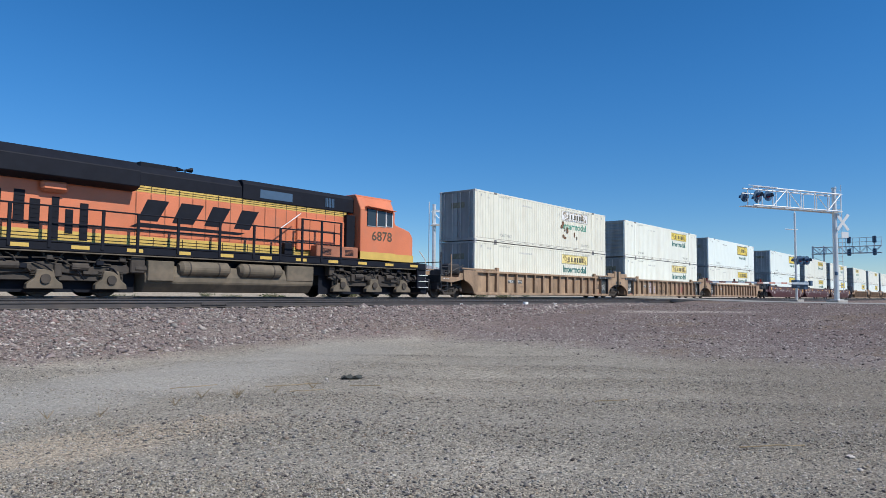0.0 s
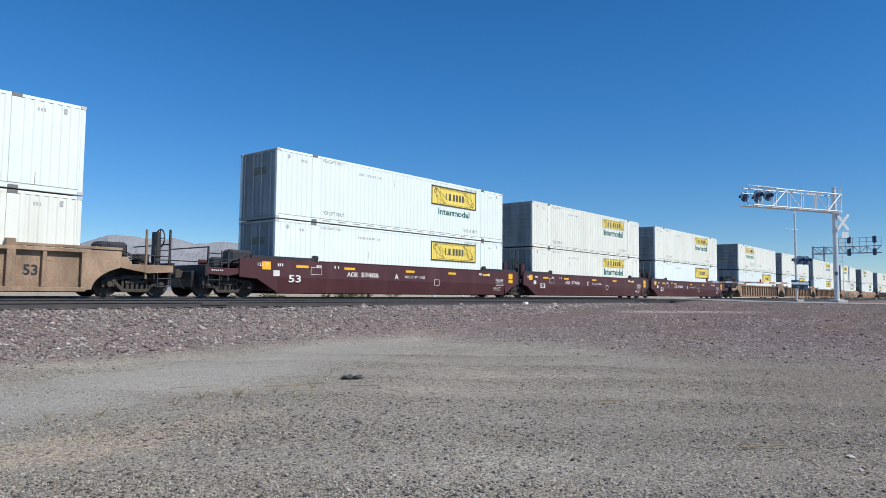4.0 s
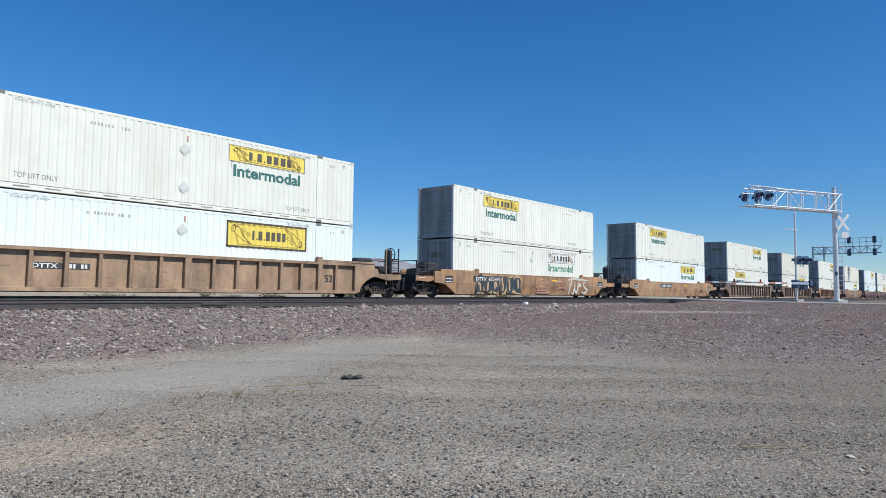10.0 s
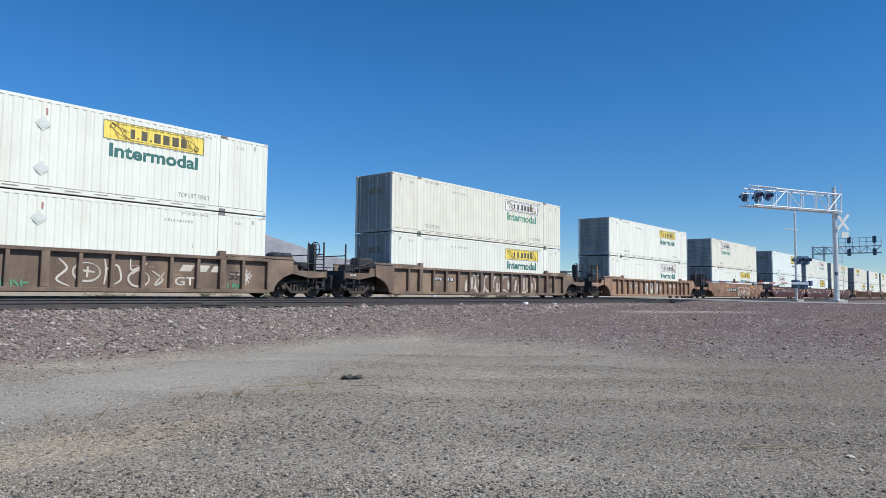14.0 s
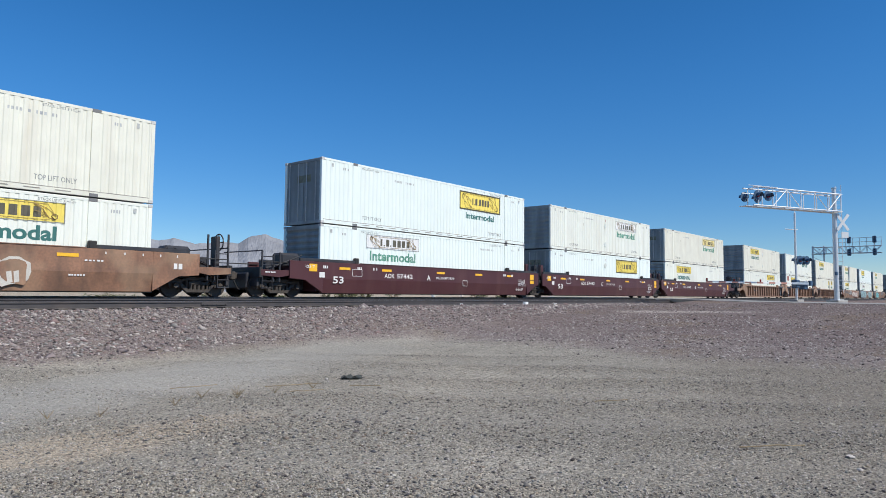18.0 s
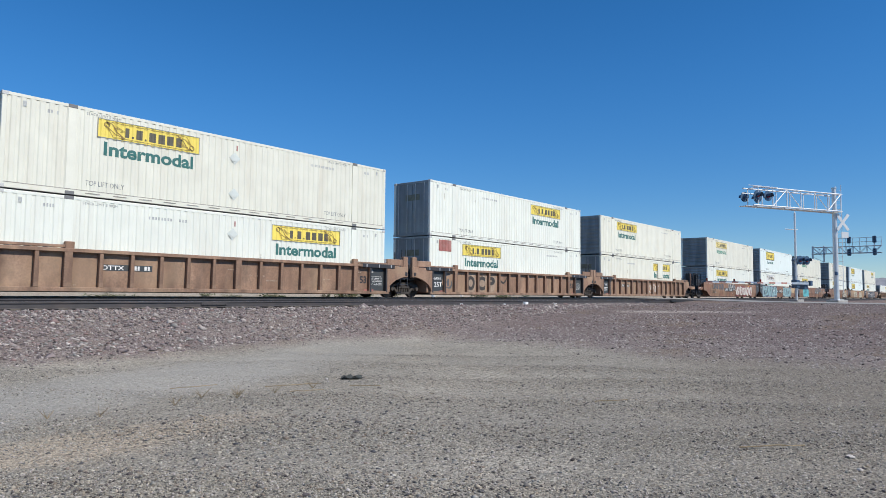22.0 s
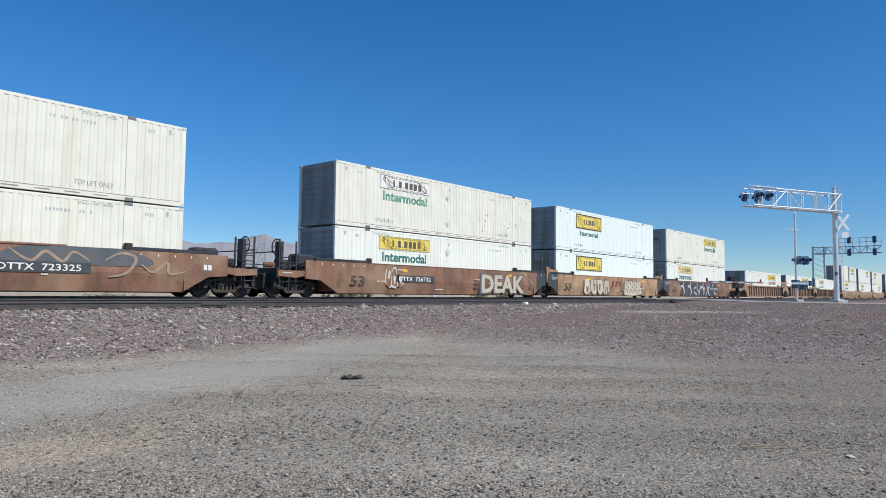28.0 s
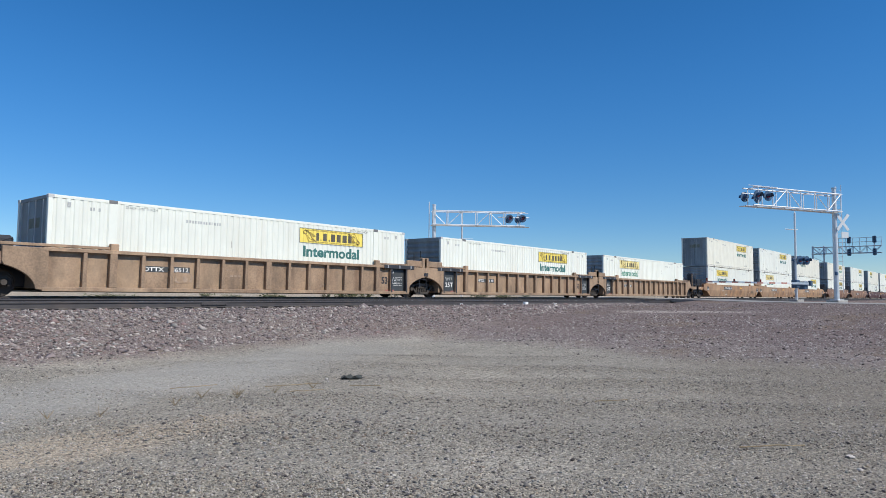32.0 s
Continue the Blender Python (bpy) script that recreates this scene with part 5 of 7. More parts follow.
        part("air_hose", hose, M["black"], car, "black rubber air hose", at=at)
        for px, top in ((-3.0, 2.38), (-2.15, 2.32)):
            if not flip and mt.name in ("sunburnt_orange_tan_steel", "maroon_car_paint"):
                top -= 0.5
            for y in (nr * 1.36,):
                part("hand_post", rod(B(), (px, y, 0.62), (px, y, top), 0.042, 6), mt if px > -2.5 and mt in (M["tan"], M["rust_tan"]) else M["brake"], car, at=at)
        # sill step below the platform corner
        bm = B()
        for px in (-3.02, -2.55):
            rod(bm, (px, nr * 1.42, 0.34), (px, nr * 1.42, 1.0), 0.02, 6)
        for z in (0.36, 0.64):
            rod(bm, (-3.02, nr * 1.42, z), (-2.55, nr * 1.42, z), 0.02, 6)
        part("sill_step", bm, M["brake"], car, at=at)
        # black block put in for the shade between the wheels
        part("underframe_core", bevelled(box(B(), -2.95, -0.2, -0.58, 0.58, 0.28, 0.97), 0.03), M["brake"], plat, "black underframe between the wheels")
        # one dark box stands for the coupling gear and its shade
        part("draft_gear", bevelled(box(B(), -3.3, -2.4, -0.75, 0.75, 0.34, 0.98), 0.04), M["brake"], car, "dark draft gear and brake rigging", at=at)
        part("equipment_case", bevelled(box(B(), -1.75, -0.75, nr * 0.55 - 0.35, nr * 0.55 + 0.35, 1.22, 1.86), 0.1), M["brake"], plat, "black brake equipment case")
        bm = B()
        for k in range(4):
            rod(bm, (-2.9 + 0.1 * k, nr * (0.5 + 0.2 * k), 1.1), (-1.5 + 0.2 * k, nr * (0.6 + 0.2 * k), 1.35 + 0.14 * k), 0.025, 6)
        part("pipe_run", bm, M["brake"], plat, "bundle of black brake pipes")["kind"] = "stuff"
        part("cross_rail", rod(B(), (-3.0, -1.36, 1.86), (-3.0, 1.36, 1.86), 0.025, 6), M["brake"], car, at=at)
        bm = rod(B(), (-2.45, nr * 1.37, 0.62), (-2.45, nr * 1.37, 1.75), 0.026, 6)
        for k in range(3):
            rod(bm, (-3.0, nr * 1.37, 0.95 + 0.34 * k), (-2.45, nr * 1.37, 0.95 + 0.34 * k), 0.02, 6)
        part("end_ladder", bm, M["brake"], car, at=at)
        bm = B()
        bars(bm, -2.9 if not flip else -1.2, nr * 1.455, 0.98, 0.5, 0.05, 6, seed)
        if not flip:
            part("stencil_marking", bm, M["letter_white"], plat)["kind"] = "stuff"
        else:
            bm.free()
        if not flip:
            # plate added in black for the shaded underside and wheel
            part("end_skirt", bevelled(box(B(), -3.13, -2.5, nr * 1.0 - 0.03, nr * 1.0 + 0.03, 0.34, 1.0), 0.02), M["brake"], car, "black skirt plate under the end platform", at=at)
        for y in (-1.0, 1.0):
            part("platform_rail", rod(B(), (-3.0, y * 1.36, 1.42), (-1.3, y * 1.36, 1.42), 0.022, 6), M["black"], car, at=at)
        if flip or mt is M["brown"]:
            # hand brake wheel on its stand
            yb = nr * 0.95
            stand = part("brake_stand", bevelled(box(B(), -2.78, -2.62, yb - 0.2, yb + 0.2, 1.08, 2.3), 0.02), M["brake"], car, "black hand brake stand", at=at)
            ring = B()
            for i in range(16):
                a, b = 6.28319 * i / 16, 6.28319 * (i + 1) / 16
                rod(ring, (-2.84, yb + 0.32 * math.cos(a), 2.08 + 0.32 * math.sin(a)), (-2.84, yb + 0.32 * math.cos(b), 2.08 + 0.32 * math.sin(b)), 0.026, 5)
            for i in range(4):
                a = 1.5708 * i
                rod(ring, (-2.84, yb, 2.08), (-2.84, yb + 0.32 * math.cos(a), 2.08 + 0.32 * math.sin(a)), 0.018, 5)
            part("brake_wheel", ring, M["brake"], stand)
        part("air_reservoir", rod(B(), (-1.9, 0.2, 1.32), (-0.9, 0.2, 1.32), 0.2, 12), M["brake"], plat, "black air reservoir")
        part("valve_box", bevelled(box(B(), -2.5, -2.1, nr * 0.65 - 0.25, nr * 0.65 + 0.25, 1.08, 1.5), 0.03), M["brake"], plat)
    if kind == "end" or flip:
        make_truck(car, x0 + sgn * (1.95 if kind == "end" else 1.63))


def smooth_unit(car, x, mt, left, right, seed, style, number="", npos=4.6):
    """One well with flat folded sides. style: 'maroon', 'brown' or 'tan'."""
    r = random.Random(seed)
    root = Matrix.Translation((x, 0, 0))
    top = 1.52 if style == "maroon" else (1.36 if style == "tan" else 1.56)
    fold = 0.80
    bm = B()
    for s in (-1, 1):
        pr = [(s * 1.50, top), (s * 1.515, fold), (s * 1.42, 0.17), (s * 1.34, 0.17), (s * 1.42, fold), (s * 1.42, top)]
        prism(bm, pr, -0.05, CL + 0.05)
    side = part("well_side", bevelled(bm, 0.012), mt, car, "flat folded steel well side", at=root)
    part("well_floor", box(B(), -0.1, CL + 0.1, -1.33, 1.33, 0.14, 0.19), M["black"], car, at=root)
    for s in (-1, 1):
        part("top_lip", bevelled(box(B(), 2.2, CL - 2.2, s * 1.47 - 0.05, s * 1.47 + 0.05, top - 0.005, top + 0.03), 0.008), mt, side)
    for flip, kind in ((0, left), (1, right)):
        ex = -1.35 if kind == "joint" else -1.75
        for s in (-1, 1):
            y0, y1 = (-1.512, -1.42) if s < 0 else (1.42, 1.512)
            up = [(0.0, 0.19), (0.0, top), (ex, top), (ex, 0.78), (-0.95, 0.72)]
            part("end_side", bevelled(slab(B(), mirrored(up, flip), y0, y1), 0.012), mt, car, at=root)
            cover = [(-1.2, top), (2.0, top), (2.0, top + 0.13), (-1.2, top + 0.13)]
            part("guide_rail", bevelled(slab(B(), mirrored(cover, flip), s * 1.43 - 0.05, s * 1.43 + 0.05), 0.01), mt if style == "tan" else M["brake"], car, at=root)
        gx = CL - 2.0 if flip else 2.0
        part("lift_guide", bevelled(box(B(), gx - 0.13, gx + 0.13, -1.50, -1.34, top - 0.02, top + 0.25), 0.03), M["black"] if style != "tan" else mt, car, "dark container guide block", at=root)
        if style == "brown":
            for k in range(5):
                a = (CL - 1.6 if flip else 1.6) + (0.62 * k if flip else -0.62 * k)
                part("clip", box(B(), a - 0.02, a + 0.02, -1.522, -1.51, top - 0.17, top - 0.09), M["letter_white"], car, "small white clip mark", at=root)
            if kind == "joint":
                shape = [(CL + 0.3, 0.36), (CL + 0.3, top), (CL + 1.36, top), (CL + 1.36, 0.79), (CL + 0.94, 0.735)] if flip else [(-1.36, top), (-0.1, top), (-0.1, 0.27), (-0.94, 0.735), (-1.36, 0.79)]
                dark = part("primer_patch", slab(B(), shape, -1.520, -1.512), M["grey_panel"], car, "dark grey painted end panel", at=root)
                if not flip:
                    part("lettering", text_mesh("125 T", 0.24, M["letter_white"], 0.003, 0.66), None, dark, "white car lettering", at=pose(-0.85, -1.526, 1.2))
        elif style == "tan":
            a = CL + 0.3 if flip else -0.9
            frame_ = part("notice_panel", box(B(), a, a + 0.62, -1.522, -1.512, 0.78, 1.16), M["grey_panel"], car, "small dark notice panel with white rim", at=root)
            for q in range(2):
                part("rim", box(B(), a + 0.04, a + 0.58, -1.526, -1.522, 0.82 + 0.16 * q, 0.86 + 0.16 * q), M["letter_white"], frame_)
        end_structure(car, x, mt if style != "maroon" else M["maroon"], flip, kind, seed)
    y = -1.519
    bm = B()
    refl = (1.25, 3.9, 7.9, 11.2, 14.3) if style == "maroon" else ((4.2, 13.4) if style == "brown" else (6.0, 10.3))
    for px in refl:
        box(bm, px - 0.32, px + 0.32, y - 0.002, y + 0.003, top - 0.30, top - 0.19)
    if style == "maroon":
        for px in (-0.75, CL + 0.35):
            box(bm, px, px + 0.42, y - 0.002, y + 0.003, 1.1, 1.42)
            box(bm, px, px + 0.42, y - 0.002, y + 0.003, 0.86, 1.06) if px > 0 else None
    part("reflector_marking", bm, M["reflector"], car, "yellow reflective strips", at=root)["kind"] = "stuff"
    bm = B()
    if style == "maroon":
        part("lettering", text_mesh("53", 0.42, M["letter_white"], 0.008, 0.62), None, car, "white car lettering", at=root @ pose(0.55, y - 0.012, 0.62))
        part("lettering", text_mesh("ACB"[(seed - 40) % 5 % 3], 0.36, M["letter_white"], 0.008), None, car, "white car lettering", at=root @ pose(6.8, y - 0.004, 0.88))
        part("lettering", text_mesh("AOK", 0.3, M["letter_white"], 0.004, 0.68), None, car, "white owner mark", at=root @ pose(3.75, y - 0.004, 0.92))
        part("lettering", text_mesh(number or "57406", 0.3, M["letter_white"], 0.004, 1.12), None, car, "white car number", at=root @ pose(4.6, y - 0.004, 0.92))
        part("lettering", text_mesh("125 T", 0.17, M["letter_white"], 0.002, 0.5), None, car, "white car lettering", at=root @ pose(-0.95, y - 0.008, 1.24))
        part("lettering", text_mesh("WELL LD LMT 118,200", 0.17, M["letter_white"], 0.002, 1.5), None, car, "white car lettering", at=root @ pose(7.5, y - 0.004, 0.95))
        for a in ((9.75, 10.15, 0.62, 0.645), (9.75, 10.15, 0.905, 0.93), (9.75, 9.775, 0.62, 0.93), (10.125, 10.15, 0.62, 0.93)):
            box(bm, a[0], a[1], y - 0.002, y + 0.003, a[2], a[3])
        bars(bm, 9.84, y - 0.001, 0.74, 0.22, 0.09, 2, 2)
        for px in (0.0, 2.0, 3.0, 13.6, 14.4):
            bars(bm, px, y - 0.001, 1.25, 0.3, 0.12, 3, int(px * 9))
        for row in range(6):
            bars(bm, 15.2, y - 0.001, 1.05 - 0.07 * row, 0.8, 0.035, 10, row)
        for row in range(3):
            bars(bm, 14.9, y - 0.001, 0.56 - 0.07 * row, 0.8, 0.035, 9, row + 20)
        box(bm, 1.7, 2.3, y - 0.002, y + 0.003, 0.95, 0.97), box(bm, 1.7, 2.3, y - 0.002, y + 0.003, 1.25, 1.27)
        box(bm, 1.7, 1.72, y - 0.002, y + 0.003, 0.95, 1.27), box(bm, 2.28, 2.3, y - 0.002, y + 0.003, 0.95, 1.27)
        box(bm, -0.2, 0.1, y - 0.002, y + 0.003, 0.85, 1.08)
    else:
        if number != "652493":
            part("lettering", text_mesh("53", 0.42 if style == "tan" else 0.62, M["ink"], 0.012, 0.6 if style == "tan" else 0.9), None, car, "dark car lettering", at=root @ pose(0.75 if style != "tan" else 14.2, y - 0.012, 0.55))
        if number != "bare":
            plate = part("number_plate_strip", box(B(), npos - 0.2, npos + 2.4, y - 0.014, y + 0.004, 0.90, 1.22) if style != "brown" else box(B(), npos, npos + 2.85, y - 0.010, y + 0.004, 0.74, 1.08), M["grey_panel"], car, "dark strip with white number bars", at=root)
            zz = 0.95 if style != "brown" else 0.81
            nx = npos if style == "brown" else npos - 0.2
            part("lettering", text_mesh("DTTX", 0.29, M["letter_white"], 0.004, 1.0), None, plate, "white owner mark", at=pose(nx + 0.2, y - 0.022, zz))
            if number:
                part("lettering", text_mesh(number, 0.29, M["letter_white"], 0.004, 1.15), None, plate, "white car number", at=pose(nx + 1.4, y - 0.022, zz))
            else:
                bars(bm, nx + 1.4, y - 0.012, zz, 1.1, 0.2, 6, 8)
        if style == "brown" and right == "end":
            bars(bm, CL + 0.75, y - 0.003, 0.98, 0.36, 0.2, 2, 5)
        for k in range(5):
            bars(bm, r.uniform(0.5, 14), y - 0.001, r.uniform(0.35, 1.2), r.uniform(0.2, 0.8), 0.05, 6, k)
    part("stencil_marking", bm, M["letter_white"], car, "white stencil bars", at=root)["kind"] = "stuff"
    return side


def graffiti(car, x, x0, x1, z0, z1, count, fill, line, ground, seed, y):
    """A row of plain lumpy painted shapes with outlines, on an optional painted field."""
    r = random.Random(seed * 31 + int(x0 * 10))
    root = Matrix.Translation((x, 0, 0))
    kw = dict(at=root)
    zc, hh = (z0 + z1) / 2, z1 - z0
    off = y - 0.002
    if ground:
        part("graffiti_field", slab(B(), [(x0 - 0.15, z0 - 0.05), (x1 + 0.1, z0 - 0.08), (x1 + 0.22, zc), (x1 + 0.05, z1 + 0.04), (x0, z1 + 0.06), (x0 - 0.25, zc)], off - 0.002, off + 0.006), M[ground], car, "sprayed graffiti background", **kw)
    w = (x1 - x0) / count
    rise = 0.0026 if fill in ("g_teal", "g_mint") else 0.0
    if fill == "g_lilac":
        off -= 0.014
    wide, fat = (1.35, 0.93) if fill in ("g_teal", "g_mint") else ((1.0, 0.94) if fill == "g_ink" else (1.04, 0.88))
    for i in range(count):
        cx = x0 + (i + 0.5) * w
        cz = zc + r.uniform(-0.04, 0.04) * hh
        o = part("graffiti_shape", slab(B(), blob(cx, cz, w * wide, hh * 1.04, r), off - 0.004 - 0.0005 * (i % 3) - rise * i, off + 0.004), M[line], car, "sprayed graffiti shape without legible writing", **kw)
        part("graffiti_fill", slab(B(), blob(cx, cz, w * wide * fat, hh * fat * 1.02, r), off - (0.007 if not rise else 0.0055) - 0.0005 * (i % 3) - rise * i, off + 0.002), M[fill], o)
        for k in range(2):
            a = r.uniform(-0.5, 0.5)
            sx, sz = cx + r.uniform(-0.18, 0.18) * w, cz + r.uniform(-0.22, 0.22) * hh
            dx, dz = 0.05 * w + 0.03, 0.22 * hh
            part("graffiti_stroke", slab(B(), [(sx - dx, sz - dz), (sx + dx, sz - dz * 0.8), (sx + dx + a * 0.2, sz + dz), (sx - dx + a * 0.2, sz + dz * 0.8)], off - 0.0105 - 0.0012 * k - rise * i, off - 0.006), M[line], o)


for nm, cname, base in (("g_teal", "teal_spray", (0.10, 0.44, 0.47)), ("g_mint", "mint_spray", (0.25, 0.39, 0.40)), ("g_cream", "cream_spray", (0.56, 0.50, 0.38)), ("g_smoke", "smoke_blue_spray", (0.055, 0.066, 0.082)), ("g_blue", "navy_spray", (0.05, 0.09, 0.13)), ("g_grey", "grey_spray", (0.09, 0.10, 0.11)), ("g_pale", "pale_spray", (0.55, 0.52, 0.46)),
                        ("g_sand", "sand_spray", (0.50, 0.36, 0.20)), ("g_olive", "olive_grey_spray", (0.17, 0.155, 0.11)), ("g_pink", "pink_spray", (0.50, 0.27, 0.21)), ("g_green", "green_spray", (0.09, 0.30, 0.17)), ("g_ink", "inky_blue_spray", (0.035, 0.048, 0.056)), ("g_violet", "pale_violet_spray", (0.46, 0.40, 0.44)), ("g_lilac", "lilac_spray", (0.33, 0.36, 0.42)), ("g_black", "black_spray", (0.05, 0.045, 0.04)), ("g_rust", "rust_red_spray", (0.22, 0.05, 0.05))):
    M[nm] = mat(cname, base, 0.6, var=0.16, scale=1.5, dirt=(0.2, 0.11, 0.07), dirt_amt=0.3, dirt_scale=1.5, per_object=0.08)

# per well: x from, to, z from, to, count of shapes, fill, outline, field
GRAFFITI = {
    9: [(1.75, 6.3, 0.27, 1.30, 6, "g_ink", "g_sand", None)],
    12: [(5.8, 12.9, 0.32, 1.32, 8, "grey_brown", "g_pale", None)],
    11: [],
    13: [(6.4, 9.6, 0.32, 1.3, 4, "g_pale", "g_grey", None), (11.0, 13.0, 0.9, 1.2, 4, "g_pale", "rust_tan", None)],
    14: [(7.6, 9.2, 0.3, 1.2, 3, "brown", "g_pale", None), (9.3, 12.3, 0.35, 1.2, 4, "brown", "g_pale", None)],
    19: [(0.95, 1.75, 0.5, 1.2, 1, "rust_tan", "g_grey", None)],
    20: [(8.6, 10.6, 0.4, 1.1, 3, "rust_tan", "g_pale", None)],
    21: [(8.6, 14.6, 0.3, 1.35, 5, "g_pale", "g_rust", None), (0.8, 4.4, 0.9, 1.5, 4, "g_grey", "brown", None), (5.9, 8.2, 0.9, 1.5, 3, "g_grey", "g_pale", None)],
    22: [(0.0, 6.4, 0.25, 1.46, 5, "g_mint", "g_blue", "g_lilac"), (7.9, 9.4, 0.75, 1.15, 3, "g_pale", "g_black", "g_black"), (9.9, 14.1, 0.25, 1.42, 4, "g_mint", "g_blue", "g_cream"), (13.75, 14.35, 0.95, 1.35, 1, "g_lilac", "g_blue", None)],
    23: [(2.3, 5.7, 0.25, 1.40, 4, "g_teal", "g_blue", "g_cream")],
    24: [(3.0, 4.2, 0.5, 1.4, 3, "brown", "g_pale", None)],
    25: [(3.4, 7.4, 0.28, 1.34, 4, "g_cream", "g_olive", None)],
    26: [],
    27: [(4.2, 4.8, 0.5, 0.9, 1, "tan", "stencil_dim", None)],
}


def spray_lines(car, x, lines, material, y, width=0.09):
    """Free sprayed strokes: each a chain of points (along the car, height), tapering."""
    for k, chain in enumerate(lines):
        pts = []
        for j in range(len(chain) - 1):
            p0, p1, p2, p3 = (Vector(chain[min(max(j + d, 0), len(chain) - 1)]) for d in (-1, 0, 1, 2))
            for s in range(5):
                f = s / 5
                q = 0.5 * (2 * p1 + (p2 - p0) * f + (2 * p0 - 5 * p1 + 4 * p2 - p3) * f * f + (3 * p1 - p0 - 3 * p2 + p3) * f ** 3)
                pts.append((q.x, q.y))
        pts.append(chain[-1])
        left, right = [], []
        for j, (a, b) in enumerate(pts):
            p, q = pts[max(j - 1, 0)], pts[min(j + 1, len(pts) - 1)]
            d = Vector((q[0] - p[0], q[1] - p[1])).normalized()
            w = width * (0.35 + 0.65 * math.sin(math.pi * (j + 0.5) / len(pts)))
            left.append((a - d.y * w, b + d.x * w)), right.append((a + d.y * w, b - d.x * w))
        bm = B()
        front = [[bm.verts.new((p[0], yy, p[1])) for p in left] + [bm.verts.new((p[0], yy, p[1])) for p in right] for yy in (y - 0.006 - 0.0008 * k, y)]
        n = len(pts)
        for j in range(n - 1):
            f, g = front
            bm.faces.new((f[j], f[j + 1], f[n + j + 1], f[n + j]))
            bm.faces.new((f[j], f[j + 1], g[j + 1], g[j]))
            bm.faces.new((f[n + j], f[n + j + 1], g[n + j + 1], g[n + j]))
        part("graffiti_stroke", bm, M[material], car, "pale sprayed stroke without legible writing", at=Matrix.Translation((x, 0, 0)))


def smoke_mural(car, x, y):
    """Smoky dark field with pale hooked strokes."""
    field = [(2.7, 0.22), (12.3, 0.22), (12.75, 0.6), (12.4, 1.0), (12.7, 1.48), (2.3, 1.48), (2.9, 0.9)]
    part("graffiti_field", slab(B(), field, y - 0.006, y + 0.006), M["g_smoke"], car, "smoky dark sprayed background", at=Matrix.Translation((x, 0, 0)))
    for k, cx in enumerate((3.3, 5.1, 8.6)):
        spray_lines(car, x, [[(cx + 0.1, 1.46), (cx - 0.02, 1.2), (cx - 0.05, 1.1), (cx + 0.16, 0.85), (cx + 0.25, 0.6), (cx + 0.1, 0.28)], [(cx - 0.65, 1.08), (cx - 0.2, 1.09), (cx + 0.1, 1.0)]], "g_pale", y - 0.006, 0.11)
    spray_lines(car, x, [[(6.0, 0.95), (6.2, 0.92), (6.45, 1.0), (6.5, 1.15)], [(6.15, 0.7), (6.3, 0.5), (6.75, 0.4), (6.5, 0.27)], [(6.9, 1.46), (7.0, 1.15), (6.85, 1.0), (7.2, 0.7), (7.45, 0.62), (7.6, 0.9)],
                         [(7.55, 0.75), (7.5, 0.5), (7.35, 0.27)], [(7.7, 1.1), (8.1, 1.12), (7.8, 0.98), (8.15, 0.86)], [(8.8, 1.1), (8.95, 1.0), (8.9, 0.82), (8.75, 0.78)], [(9.6, 1.4), (9.8, 1.1), (9.75, 0.7), (9.5, 0.3)],
                         [(9.9, 1.0), (10.2, 1.02), (10.05, 0.7), (10.4, 0.35), (10.35, 0.27)], [(10.4, 1.42), (10.35, 1.15), (10.5, 1.08)], [(11.3, 1.42), (11.45, 1.2), (11.5, 1.12)], [(11.7, 0.7), (12.1, 0.45), (12.5, 0.42)]], "g_pale", y - 0.006, 0.08)


# legible car numbers by well; the owner's mark before them is a row of bars
NUMBERS = {0: "787910", 3: "57406", 4: "57406", 5: "57406", 9: "652493", 10: "470015", 14: "646807", 15: "57442", 16: "57442", 17: "57442", 19: "bare", 20: "786927", 21: "723325", 23: "723325", 24: "726732", 25: "bare", 26: "726732", 27: "786512"}


